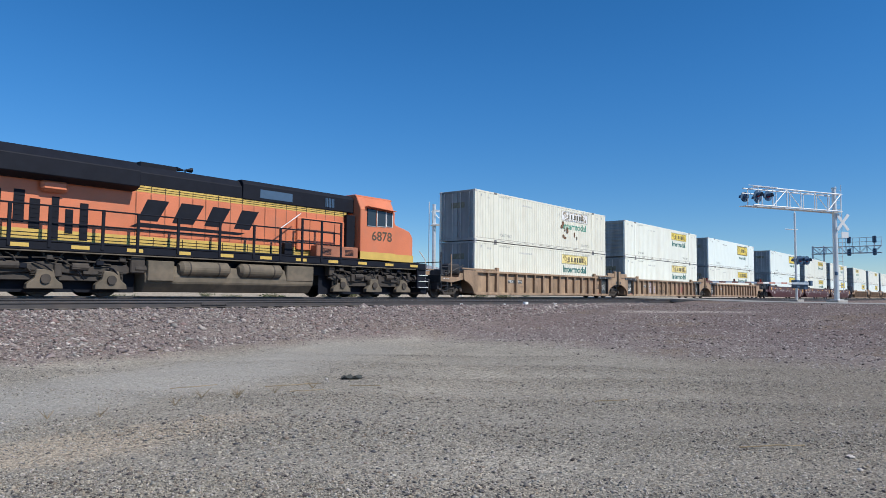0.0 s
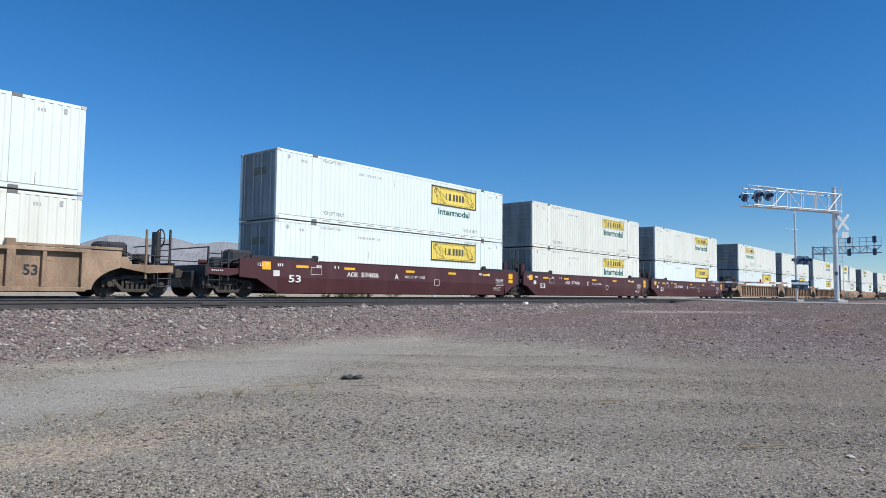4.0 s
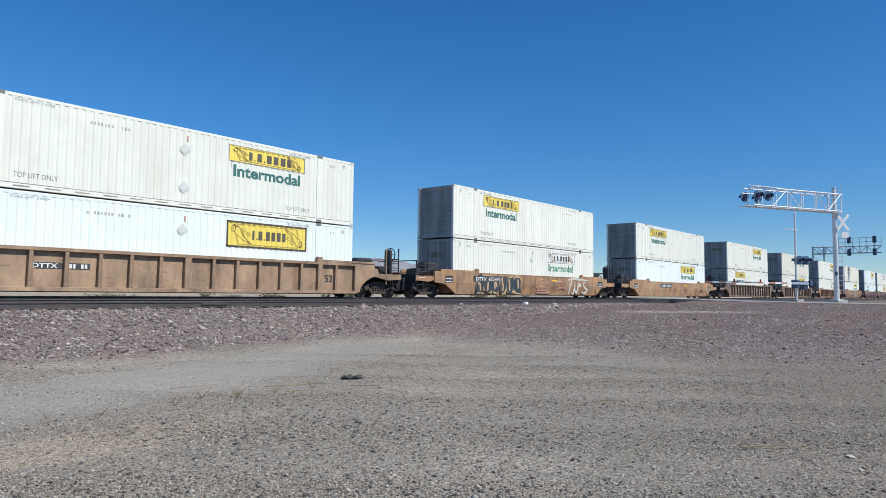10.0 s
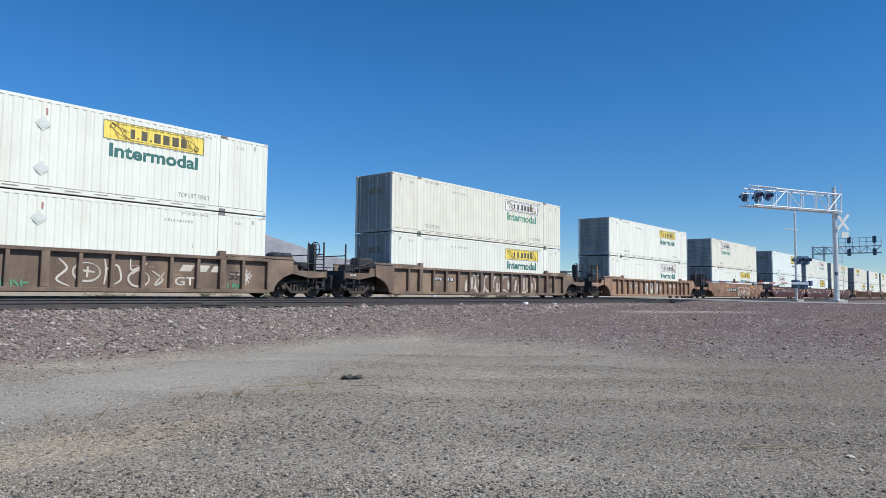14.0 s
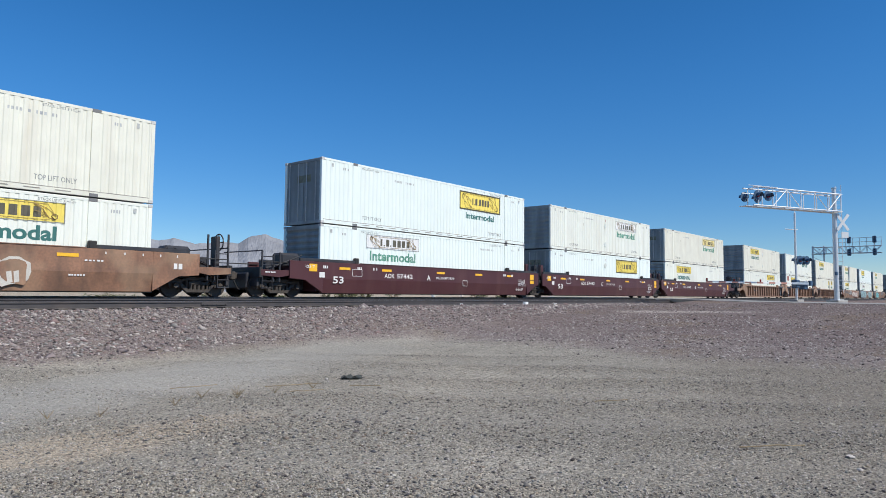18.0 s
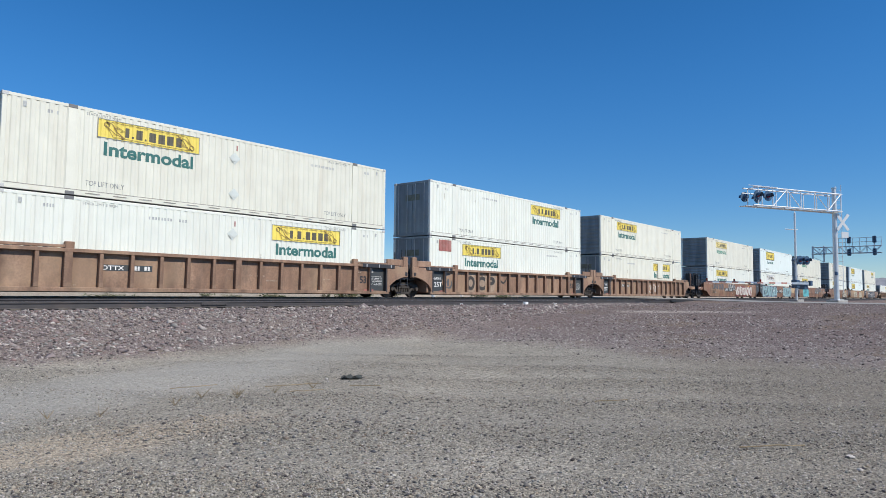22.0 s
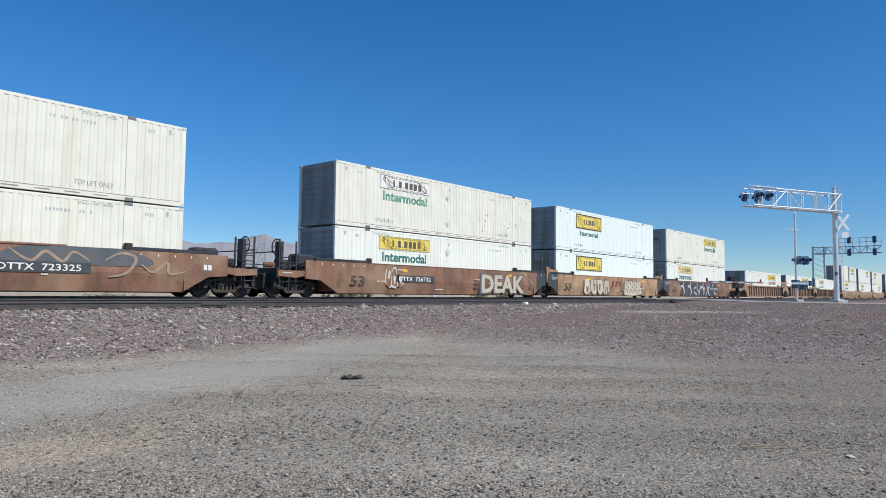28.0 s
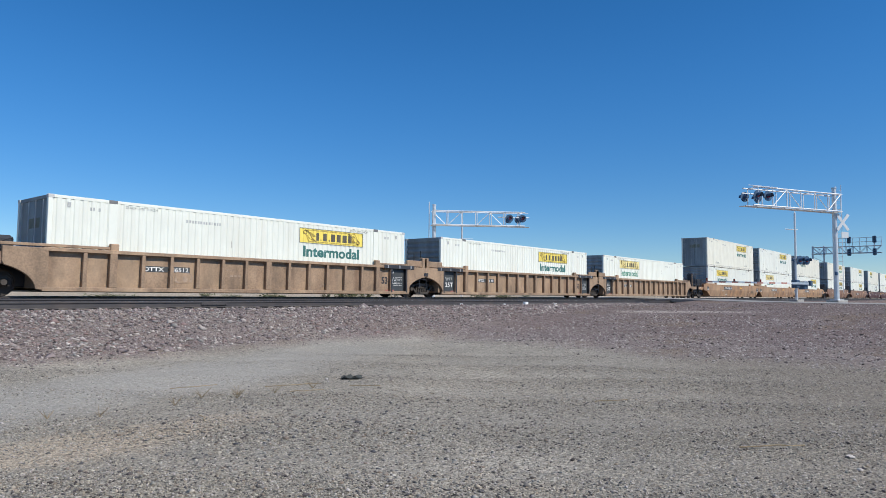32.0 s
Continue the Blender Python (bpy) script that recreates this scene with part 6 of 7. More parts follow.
def make_car(kind, units, first, seed):
    """A single well car or an articulated three-well car. Origin at the first well, rail height."""
    car = new("well_car")
    looks = {"ribbed": "rust-streaked tan steel well car with ribbed sides", "rusty": "rusty brown steel well car with ribbed sides", "grey": "greyed brown steel well car with ribbed sides",
             "maroon": "maroon steel well car with flat sides and white lettering", "brown": "weathered brown steel well car with graffiti", "tan": "sun-bleached orange-tan steel well car"}
    tagged(car, looks[kind], "well car", "well cars of the train")
    k = len(units)
    for i, off in enumerate(units):
        left = "end" if i == 0 else "joint"
        right = "end" if i == k - 1 else "joint"
        x = off - units[0]
        if kind in ("ribbed", "rusty", "grey"):
            ribbed_unit(car, x, M[{"ribbed": "tan", "rusty": "rust_tan", "grey": "grey_brown"}[kind]], left, right, seed + i, NUMBERS.get(first + i, ""))
        else:
            paint = "orange_tan" if (first, i) == (24, 1) else {"maroon": "maroon", "brown": "brown", "tan": "orange_tan"}[kind]
            smooth_unit(car, x, M[paint], left, right, seed + i, kind, NUMBERS.get(first + i, ""), {9: 1.75, 23: 10.1, 24: 3.7, 26: 10.5}.get(first + i, 4.6))
        if first + i == 9:
            spray_lines(car, x, [[(12.1, 0.3), (12.3, 0.7), (12.55, 1.15), (12.35, 1.2)], [(12.5, 0.35), (12.75, 0.3), (12.95, 0.7), (13.05, 1.1)], [(13.05, 1.1), (13.0, 0.6), (13.2, 0.35), (13.45, 0.8), (13.6, 1.15)],
                                 [(13.4, 0.8), (13.9, 0.85)], [(14.6, 1.1), (14.2, 1.0), (14.4, 0.7), (14.75, 0.55), (14.3, 0.32), (13.9, 0.4)], [(12.0, 1.2), (13.0, 1.28), (14.9, 1.2)]], "g_pale", -1.519, 0.085)
            spray_lines(car, x, [[(10.7, 0.7), (11.0, 1.0), (11.2, 0.75), (11.5, 1.05), (11.6, 0.8)], [(10.8, 0.5), (11.3, 0.6), (11.7, 0.5)]], "g_rust", -1.519, 0.03)
            ring = [(8.75 + 0.75 * math.cos(0.5 * q), 0.80 + 0.36 * math.sin(0.5 * q)) for q in range(14)]
            spray_lines(car, x, [ring, [(7.9, 0.42), (8.7, 0.46), (9.7, 0.40)], [(7.95, 0.34), (8.8, 0.32), (9.75, 0.33)], [(8.2, 0.62), (8.75, 0.74), (9.3, 0.62)], [(8.35, 0.9), (8.75, 1.0), (9.2, 0.9)],
                                 [(8.0, 1.1), (8.3, 0.95)], [(9.5, 1.1), (9.25, 0.95)], [(8.5, 0.5), (8.6, 0.66), (8.75, 0.55), (8.9, 0.66), (9.05, 0.5)]], "g_pink", -1.519, 0.035)
        if first + i == 1:
            for word, a, z, wide in (("KILL", 4.1, 0.92, 1.55), ("TIME", 4.05, 0.47, 1.75)):
                part("lettering", text_mesh(word, 0.5, M["g_violet"], 0.03, wide), None, car, "pale violet sprayed letters", at=pose(x + a, -1.3645, z))
            spray_lines(car, x, [[(6.75, 1.32), (6.95, 1.0), (7.2, 0.82), (7.45, 0.98), (7.8, 1.3)], [(6.7, 0.7), (6.95, 0.6), (7.1, 0.72), (7.3, 0.55), (7.5, 0.68), (7.8, 0.58)], [(6.8, 0.5), (7.2, 0.58), (7.7, 0.48)]], "g_black", -1.366, 0.04)
            for q in range(3):
                part("faded_mark", slab(B(), [(10.1 + 0.72 * q, 0.5), (10.5 + 0.72 * q, 0.5), (10.7 + 0.72 * q, 1.05), (10.3 + 0.72 * q, 1.05)], -1.3655, -1.3615), M["patch_red"], car, "faded dull red slanted mark", at=Matrix.Translation((x, 0, 0)))
        if first + i == 11:
            loop = lambda cx, cz, rx, rz, k=11: [(cx + rx * math.cos(0.62 * q + 1.0), cz + rz * math.sin(0.62 * q + 1.0)) for q in range(k)]
            spray_lines(car, x, [loop(9.35, 0.80, 0.42, 0.30), [(9.15, 0.85), (9.6, 0.80)], [(9.38, 0.98), (9.36, 0.62)], [(8.5, 1.2), (8.75, 0.9), (8.45, 0.55), (8.85, 0.33)], [(9.9, 1.25), (9.95, 0.8), (9.9, 0.4)],
                                 [(9.9, 0.85), (10.3, 1.05), (10.45, 0.6), (10.2, 0.4)], loop(11.05, 0.62, 0.36, 0.27), [(10.75, 1.3), (10.8, 0.9), (11.3, 1.15), (10.8, 0.75)], [(11.5, 0.9), (11.9, 0.6), (11.6, 0.4), (11.95, 0.85)]], "g_pale", -1.366, 0.035)
            part("lettering", text_mesh("GT1", 0.42, M["g_pale"], 0.006, 0.95), None, car, "pale sprayed tag", at=pose(x + 12.35, -1.3645, 0.42))
            for a, b, wide in ((3.9, 0.30, 1.3), (6.6, 0.30, 1.1), (14.2, 0.32, 0.9)):
                spray_lines(car, x, [[(a + wide * f, b + 0.22), (a + wide * (f + 0.02), b)] for f in (0.0, 0.3, 0.55, 0.8)] + [[(a, b + 0.22), (a + wide * 0.22, b + 0.2), (a + 0.05, b + 0.1), (a + wide * 0.24, b)], [(a + wide * 0.6, b + 0.2), (a + wide * 0.75, b + 0.02)], [(a + wide * 0.82, b + 0.12), (a + wide, b + 0.12)]], "g_green", -1.366, 0.03)
            star = [[(15.2 + 0.36 * math.cos(q), 0.78 + 0.34 * math.sin(q)), (15.2 - 0.30 * math.cos(q + 0.5), 0.78 - 0.36 * math.sin(q + 0.5))] for q in (0.2, 0.75, 1.3, 1.85, 2.4, 2.9)]
            spray_lines(car, x, star, "g_pale", -1.366, 0.026)
            for q in range(3):
                part("mark_shape", slab(B(), [(12.5 + 0.62 * q, 0.92), (12.95 + 0.62 * q, 0.92), (13.1 + 0.62 * q, 1.16), (12.65 + 0.62 * q, 1.16)], -1.366, -1.3615), M["g_pale"], car, "worn pale slanted mark", at=Matrix.Translation((x, 0, 0)))
        if first + i == 24:
            big = part("graffiti_shape", text_mesh("DEAK", 1.42, M["g_grey"], 0.105, 4.75), None, car, "grey sprayed outline of large letters", at=pose(x + 10.45, -1.5215, 0.29))
            part("lettering", text_mesh("DEAK", 1.36, M["g_cream"], 0.05, 4.35), None, big, "cream sprayed letters", at=pose(0.2, -0.004, 0.04))
            spray_lines(car, x, [[(9.9, 1.0), (10.1, 0.9), (10.3, 1.0)], [(9.9, 0.75), (10.25, 0.7)], [(9.9, 0.55), (10.3, 0.5)], [(15.5, 1.0), (15.8, 0.8), (15.6, 0.6), (15.9, 0.5)]], "g_black", -1.519, 0.03)
        if first + i == 25:
            for q in range(3):
                a = 7.75 + 0.62 * q
                part("mark_shape", slab(B(), [(a, 0.82), (a + 0.36, 0.82), (a + 0.52, 1.28), (a + 0.16, 1.28)], -1.5225, -1.512), M["g_rust"], car, "dull red slanted company mark", at=Matrix.Translation((x, 0, 0)))
            ribs = [[(a, 1.32), (a - 0.14, 0.9), (a + 0.06, 0.35)] for a in (10.3, 11.0, 11.75, 12.5)]
            bows = [[(a, 1.28), (a + 0.42, 1.12), (a + 0.1, 0.85), (a + 0.5, 0.6), (a + 0.05, 0.36)] for a in (10.3, 11.0, 11.75, 12.5)]
            part("graffiti_field", slab(B(), blob(11.6, 0.82, 3.9, 1.12, random.Random(12), 24), -1.5205, -1.512), M["g_olive"], car, "olive grey sprayed field", at=Matrix.Translation((x, 0, 0)))
            spray_lines(car, x, ribs + bows + [[(9.9, 0.5), (10.1, 0.34), (11.8, 0.3), (13.3, 0.42)]], "g_cream", -1.521, 0.115)
        if first + i == 22:
            part("graffiti_field", slab(B(), blob(15.2, 1.12, 2.0, 0.72, random.Random(8), 22), -1.521, -1.512), M["g_sand"], car, "sand-coloured sprayed patch", at=Matrix.Translation((x, 0, 0)))
        if first + i == 19:
            for q, letter in enumerate("OCP"):
                a = 3.0 + 0.97 * q
                halo = part("graffiti_shape", slab(B(), blob(a + 0.42, 0.80, 0.94, 0.98, random.Random(q), 20), -1.366, -1.361), M["stencil_dim"], car, "pale sprayed halo", at=Matrix.Translation((x, 0, 0)))
                part("lettering", text_mesh(letter, 1.0, M["g_black"], 0.05, 0.74), None, halo, "dark sprayed letter", at=pose(a + 0.05, -1.37, 0.46))
            spray_lines(car, x, [[(6.05, 1.28), (6.25, 1.05), (6.5, 0.88), (6.62, 0.86), (6.8, 0.98), (7.0, 1.26)]], "g_black", -1.366, 0.05)
        if first + i == 26:
            smoke_mural(car, x, -1.519)
        if first + i == 23:
            part("graffiti_field", slab(B(), blob(12.6, 1.28, 4.2, 0.62, random.Random(3), 26), -1.524, -1.512), M["g_grey"], car, "dark sprayed graffiti field", at=Matrix.Translation((x, 0, 0)))
            spray_lines(car, x, [[(10.6, 1.45), (11.2, 1.1), (11.6, 1.4), (12.1, 1.1), (12.4, 1.42), (12.9, 1.15)], [(13.4, 1.2), (13.9, 1.45), (14.4, 1.3), (14.1, 0.8), (13.5, 0.65)], [(14.6, 1.1), (15.0, 0.85), (15.5, 1.2), (15.6, 0.8), (16.2, 0.9)]], "stencil_dim", -1.524, 0.05)
            for a in (4.0, 7.14, 10.2):
                part("top_plate", bevelled(box(B(), a, a + 2.0, -1.53, -1.40, 1.55, 1.63), 0.02), M["brown"], car, "welded top plate", at=Matrix.Translation((x, 0, 0)))
        if first + i in GRAFFITI:
            for spec in GRAFFITI[first + i]:
                graffiti(car, x, *spec, seed=first * 7 + i, y=-1.364 if kind in ("ribbed", "rusty", "grey") else -1.519)
    return car


MOVING = []        # (thing, x at the start, y, z)
# wells: starts of their containers along the track at the first moment
CARS = [
    ("ribbed", (29.8, 49.0, 68.4)), ("maroon", (91.8, 111.1, 130.45)), ("ribbed", (153.9, 173.3, 192.8)), ("tan", (216.2,)), ("tan", (239.8,)),
    ("grey", (263.3,)), ("grey", (286.75,)), ("rusty", (310.35,)), ("brown", (333.9,)), ("maroon", (357.6, 377.2, 396.85)), ("rusty", (420.5, 440.2, 459.9)),
    ("brown", (483.4, 503.2, 523.0)), ("brown", (546.7, 566.4, 585.8)), ("ribbed", (610.1, 629.4, 648.7)), ("tan", (672.3, 691.8, 711.2)),
    ("brown", (734.8,)), ("brown", (758.2,)), ("maroon", (781.2, 800.6)),
]


def gone(t):
    """Metres run by the train, which slows a little while it passes."""
    return 19.1 * t - 0.0115 * t * t


def drift(u):
    t = max(0.0, (u - 20) / SPEED)
    return gone(t) - SPEED * t


CARS = [(kind, tuple(u + drift(u) for u in units)) for kind, units in CARS]
# small slack between the wells
SLACK = {1: 0.08, 14: -0.14, 16: -0.11, 17: -0.13, 20: -0.17, 22: -0.12, 23: -0.17, 24: -0.08, 25: -0.16, 27: -0.14}
well_no = itertools.count()
CARS = [(kind, tuple(u + SLACK.get(next(well_no), 0.0) for u in units)) for kind, units in CARS]
L, R = 2.75, 9.70
# per well: upper container, lower container: paint, panel kind, panel place, door end, word
LOADS = [
    (("cream", "C", R, 1), ("cream", "F", R, 1)), (("white", "A", R, 0), ("white", "F", R, 1)), (("bright", "B", R, 1), ("white", "A", R, 1)),
    (("bright", "B", R, 1), ("bright", "B", R, 1, "none")), (("white", "A", R, 0), ("white", "A", R, 1)), (("white", "A", R, 0), ("bright", "B", R, 1, "none")),
    (("white", "F", L, 0), ("bright", "B", R, 1, "none")), (("white", "A", R, 0, "none"), ("bright", "B", R, 0, "none")), (("white", "A", R, 1), ("bright", "B", R, 0, "none")),
    (("white", "A", L, 0), ("white", "C", R, 1)), (("white", "A", L, 0), ("bright", "A", R, 1)), (("white", "A", R, 1), ("white", "A", L, 0)),
    (("cream", "C", R, 1), ("white", "A", R, 1)), (("white", "A", R, 0), ("white", "C", R, 1)), (("cream", "C", L, 0), ("white", "A", R, 1)),
    (("bright", "B", R, 1), ("bright", "C", L, 0)), (("white", "C", R, 0), ("bright", "B", R, 1, "none")), (("cream", "F", R, 1), ("white", "A", L, 0)),
    (("cream", "A", L, 0), ("white", "A", R, 0)), (("white", "A", R, 1), ("white", "A", L, 1)), (("cream", "A", L, 0), ("cream", "A", R, 1, "broken")),
    (("cream", "F", L, 0), ("white", "A", L, 0)), (("bright", "B", L, 0), ("white", "C", L, 1)), (("cream", "F", L, 0), ("cream", "A", L, 0)),
    (("cream", "C", L, 0), ("white", "A", L, 0)), (("bright", "B", L, 0), ("bright", "B", L, 1, "none")), (("cream", "A", R, 1), ("white", "F", L, 0)),
    (("white", "A", R, 1), None), (("white", "A", R, 0), None), (("white", "F", L, 0), None),
    (("cream", "A", R, 1), ("white", "A", L, 0)), (("white", "A", R, 0), ("white", "F", L, 1)), (("cream", "A", L, 1), ("white", "A", R, 0)),
    (("cream", "F", R, 1), ("white", "A", R, 0)), (("white", "A", R, 0), ("white", "A", R, 1)), (("cream", "A", L, 1), ("white", "C", R, 0)), (("white", "A", R, 0), ("white", "A", R, 1)),
]
BOTTOM = 0.296
i = 0
for ci, (kind, units) in enumerate(CARS):
    car = make_car(kind, units, i, 40 + ci * 5)
    MOVING.append((car, units[0], RAIL_Z))
    for u in units:
        upper, lower = LOADS[i]
        if lower is None:
            stack = [(upper, 0)]
        else:
            stack = [(lower, 0), (upper, 1)]
        for spec, level in stack:
            paint, pk, px, door = spec[:4]
            word = spec[4] if len(spec) > 4 else "full"
            c = make_container(paint, pk, px, bool(door), level == 1, word, (0.75, 1.8, CH - 0.75, CH - 0.15) if (i == 19 and level == 0) else None, i == 0 and level == 1, seed=i * 2 + level)
            MOVING.append((c, u, RAIL_Z + BOTTOM + level * (CH + 0.038)))
        i += 1


# ---- locomotive: its cab end trails, towards +x ----
M["dusty_orange"] = mat("dust_browned_orange", (0.33, 0.13, 0.075), 0.7, var=0.15, dirt=(0.22, 0.12, 0.08), dirt_amt=0.4)


def build_loco():
    OX = 14.0
    lo = new("locomotive")
    tagged(lo, "orange, black and yellow diesel freight locomotive, dusty", "locomotive")

    def P(name, bm, material, parent=lo, label="", at=None):
        ob = part(name, bm, M[material] if isinstance(material, str) else material, parent, label, at)
        return ob

    X = lambda x: x - OX
    # frame and walkway
    P("frame", bevelled(box(B(), X(4.6), X(25.5), -1.5, 1.5, 1.42, 1.68), 0.02), "loco_black", label="black underframe sill")
    for i in range(11):
        x = X(6.9 + i * 1.75)
        P("sill_reflector", box(B(), x, x + 0.55, -1.508, -1.50, 1.50, 1.62), "loco_yellow")
    P("underframe_core", bevelled(box(B(), X(4.7), X(25.2), -0.95, 0.95, 0.95, 1.44), 0.03), "loco_black", label="dark underframe machinery")
    P("walkway", bevelled(box(B(), X(4.6), X(21.1), -1.52, 1.52, 1.68, 1.74), 0.01), "loco_black")
    # engine hood in livery bands
    hw = 0.98
    hood = P("engine_hood", box(B(), X(4.9), X(21.3), -hw, hw, 2.1, 3.66), "orange", label="orange engine hood with door panels")
    P("hood_band", box(B(), X(4.9), X(21.3), -hw - 0.004, hw + 0.004, 1.74, 2.1), "loco_yellow", label="yellow lower band")
    P("hood_band", box(B(), X(10.7), X(20.6), -hw - 0.004, hw + 0.004, 3.66, 3.88), "loco_yellow", label="yellow upper band")
    P("hood_top", bevelled(prism(B(), [(-hw, 3.88), (hw, 3.88), (hw, 4.35), (hw - 0.25, 4.62), (-hw + 0.25, 4.62), (-hw, 4.35)], X(10.7), X(15.1)), 0.02), "loco_black", label="black hood roof")
    P("equipment_cab", bevelled(prism(B(), [(-1.03, 3.88), (1.03, 3.88), (1.03, 4.5), (0.9, 4.66), (-0.9, 4.66), (-1.03, 4.5)], X(15.1), X(21.0)), 0.02), "loco_black", label="black equipment housing")
    P("hood_top", bevelled(prism(B(), [(-1.2, 3.62), (1.2, 3.62), (1.56, 3.74), (1.56, 4.28), (1.2, 4.62), (-1.2, 4.62), (-1.56, 4.28), (-1.56, 3.74)], X(4.7), X(10.75)), 0.02), "loco_black", label="overhanging black radiator housing")
    # hood doors as shallow panels
    for i in range(19):
        x = X(10.9 + i * 0.53)
        P("hood_door", bevelled(box(B(), x, x + 0.49, -hw - 0.014, -hw, 2.14, 3.6), 0.005), "orange", hood)
    for i in range(20):
        x = X(10.88 + i * 0.53)
        P("panel_gap", box(B(), x - 0.012, x + 0.012, -hw - 0.016, -hw - 0.013, 2.12, 3.64), "dusty_orange", hood)
        P("panel_gap", box(B(), x - 0.010, x + 0.010, -hw - 0.010, -hw - 0.003, 3.67, 3.87), "loco_black", hood)
    for i in range(18):
        x = X(11.0 + i * 0.55)
        P("door_seam", box(B(), x - 0.012, x + 0.012, -hw - 0.012, -hw - 0.004, 1.76, 2.08), "loco_black", hood)
    for x0, w, z0, z1 in ((7.54, 0.3, 2.28, 3.28), (7.98, 0.3, 2.1, 3.04), (8.61, 0.22, 1.8, 3.16), (9.02, 0.24, 2.02, 2.8), (9.46, 0.26, 1.82, 3.04), (6.9, 0.3, 2.2, 3.25)):
        g = P("grille", bevelled(box(B(), X(x0 - 0.4), X(x0 - 0.4 + w), -hw - 0.02, -hw, z0, z1), 0.006), "loco_black", hood, "black louvred grille")
        for k in range(6):
            z = z0 + 0.06 + k * (z1 - z0 - 0.1) / 6
            P("slat", box(B(), X(x0 - 0.37), X(x0 - 0.43 + w), -hw - 0.032, -hw - 0.02, z, z + 0.03), "loco_black", g)
    P("blower_housing", bevelled(box(B(), X(7.8), X(8.62), -1.25, -hw, 3.28, 3.66), 0.1), "orange", label="orange blower housing")
    for k in range(6):
        x = X(19.3 + k * 0.09)
        P("vent_slat", box(B(), x, x + 0.05, -1.05, -1.03, 4.0, 4.4), "hood")
    P("vent_frame", box(B(), X(15.9), X(17.5), -1.042, -1.03, 4.0, 4.35), "hood")
    # roof gear
    P("exhaust_silencer", bevelled(box(B(), X(11.2), X(12.6), -0.5, 0.5, 4.6, 4.82), 0.03), "loco_black")
    horn = P("air_horn", rod(B(), (X(13.2), 0, 4.62), (X(13.2), 0, 4.85), 0.03, 6), "loco_black", label="black air horn cluster")
    for k, (a, b) in enumerate(((-0.28, 0.12), (0.28, 0.05), (0.22, -0.12))):
        P("horn_bell", rod(B(), (X(13.2), b, 4.85), (X(13.2) + a, b, 4.87), 0.03, 8, 0.085), "loco_black", horn)
    # cab
    cab = P("cab", bevelled(prism(B(), [(-1.52, 1.75), (1.52, 1.75), (1.52, 4.05), (1.2, 4.68), (-1.2, 4.68), (-1.52, 4.05)], X(21.0), X(23.25)), 0.03), "orange", label="orange cab with side windows")
    P("cab_roof", bevelled(prism(B(), [(-1.22, 4.66), (1.22, 4.66), (1.1, 4.76), (-1.1, 4.76)], X(21.0), X(23.35)), 0.02), "orange", cab)
    P("cab_base_band", box(B(), X(21.0), X(23.3), -1.526, 1.526, 1.75, 2.1), "loco_yellow", cab)
    bm = slab(B(), [(X(23.2), 1.75), (X(25.0), 1.75), (X(25.0), 3.0), (X(24.75), 3.3), (X(23.75), 3.55), (X(23.2), 4.55)], -1.12, 1.12)
    nose = P("nose", bevelled(bm, 0.05), "orange", label="orange short nose")
    P("nose_band", box(B(), X(23.25), X(25.012), -1.13, 1.13, 1.75, 2.1), "loco_yellow", nose)
    for x0, x1, z0, z1 in ((21.42, 21.95, 3.32, 4.08), (22.05, 22.6, 3.35, 4.05), (22.68, 23.05, 3.38, 4.02)):
        w = P("side_window", box(B(), X(x0), X(x1), -1.532, -1.50, z0, z1), "glass", cab, "dark cab side window")
        for a in ((x0 - 0.03, x0), (x1, x1 + 0.03)):
            P("window_frame", box(B(), X(a[0]), X(a[1]), -1.54, -1.50, z0 - 0.03, z1 + 0.03), "gate_white" if x0 > 22 else "loco_black", w)
        P("window_frame", box(B(), X(x0), X(x1), -1.54, -1.50, z1, z1 + 0.03), "loco_black", w)
        P("window_frame", box(B(), X(x0), X(x1), -1.54, -1.50, z0 - 0.03, z0), "frame_grey", w)
    P("sun_visor", bevelled(slab(B(), [(X(21.3), 4.18), (X(23.15), 4.10), (X(23.15), 4.14), (X(21.3), 4.22)], -1.72, -1.48), 0.01), "orange", cab)
    P("cab_number", text_mesh("6878", 0.62, M["ink"], 0.006, 1.32), "ink", cab, "dark painted road number", at=pose(X(21.72), -1.532, 2.66))
    P("cab_door", bevelled(box(B(), X(20.45), X(20.95), -1.2, -0.99, 1.76, 3.75), 0.02), "loco_black", label="dark cab rear door")
    P("step_panel", bevelled(box(B(), X(17.75), X(20.4), -1.1, -hw, 2.0, 3.4), 0.03), "orange", label="orange cabinet door panel")
    for a in (18.4, 19.1, 19.8):
        P("panel_seam", box(B(), X(a), X(a) + 0.025, -1.106, -1.1, 2.05, 3.35), "loco_black")
    P("tool_box", bevelled(box(B(), X(17.05), X(17.45), -1.2, -hw, 1.76, 2.25), 0.02), "loco_black")
    # company mark: plain slanted shapes
    y = -hw - 0.02
    mark = P("company_mark", slab(B(), [(X(10.7), 2.42), (X(15.0), 2.42), (X(15.25), 2.52), (X(11.0), 2.58)], y, y + 0.006), "loco_black", hood, "black company mark of plain slanted shapes")
    for k, w in enumerate((1.14, 1.24, 1.1, 1.12)):
        x = X(10.95 + k * 1.27)
        P("mark_shape", slab(B(), [(x, 2.66), (x + w - 0.42, 2.66), (x + w, 3.42), (x + 0.34, 3.42)], y, y + 0.006), "loco_black", mark)
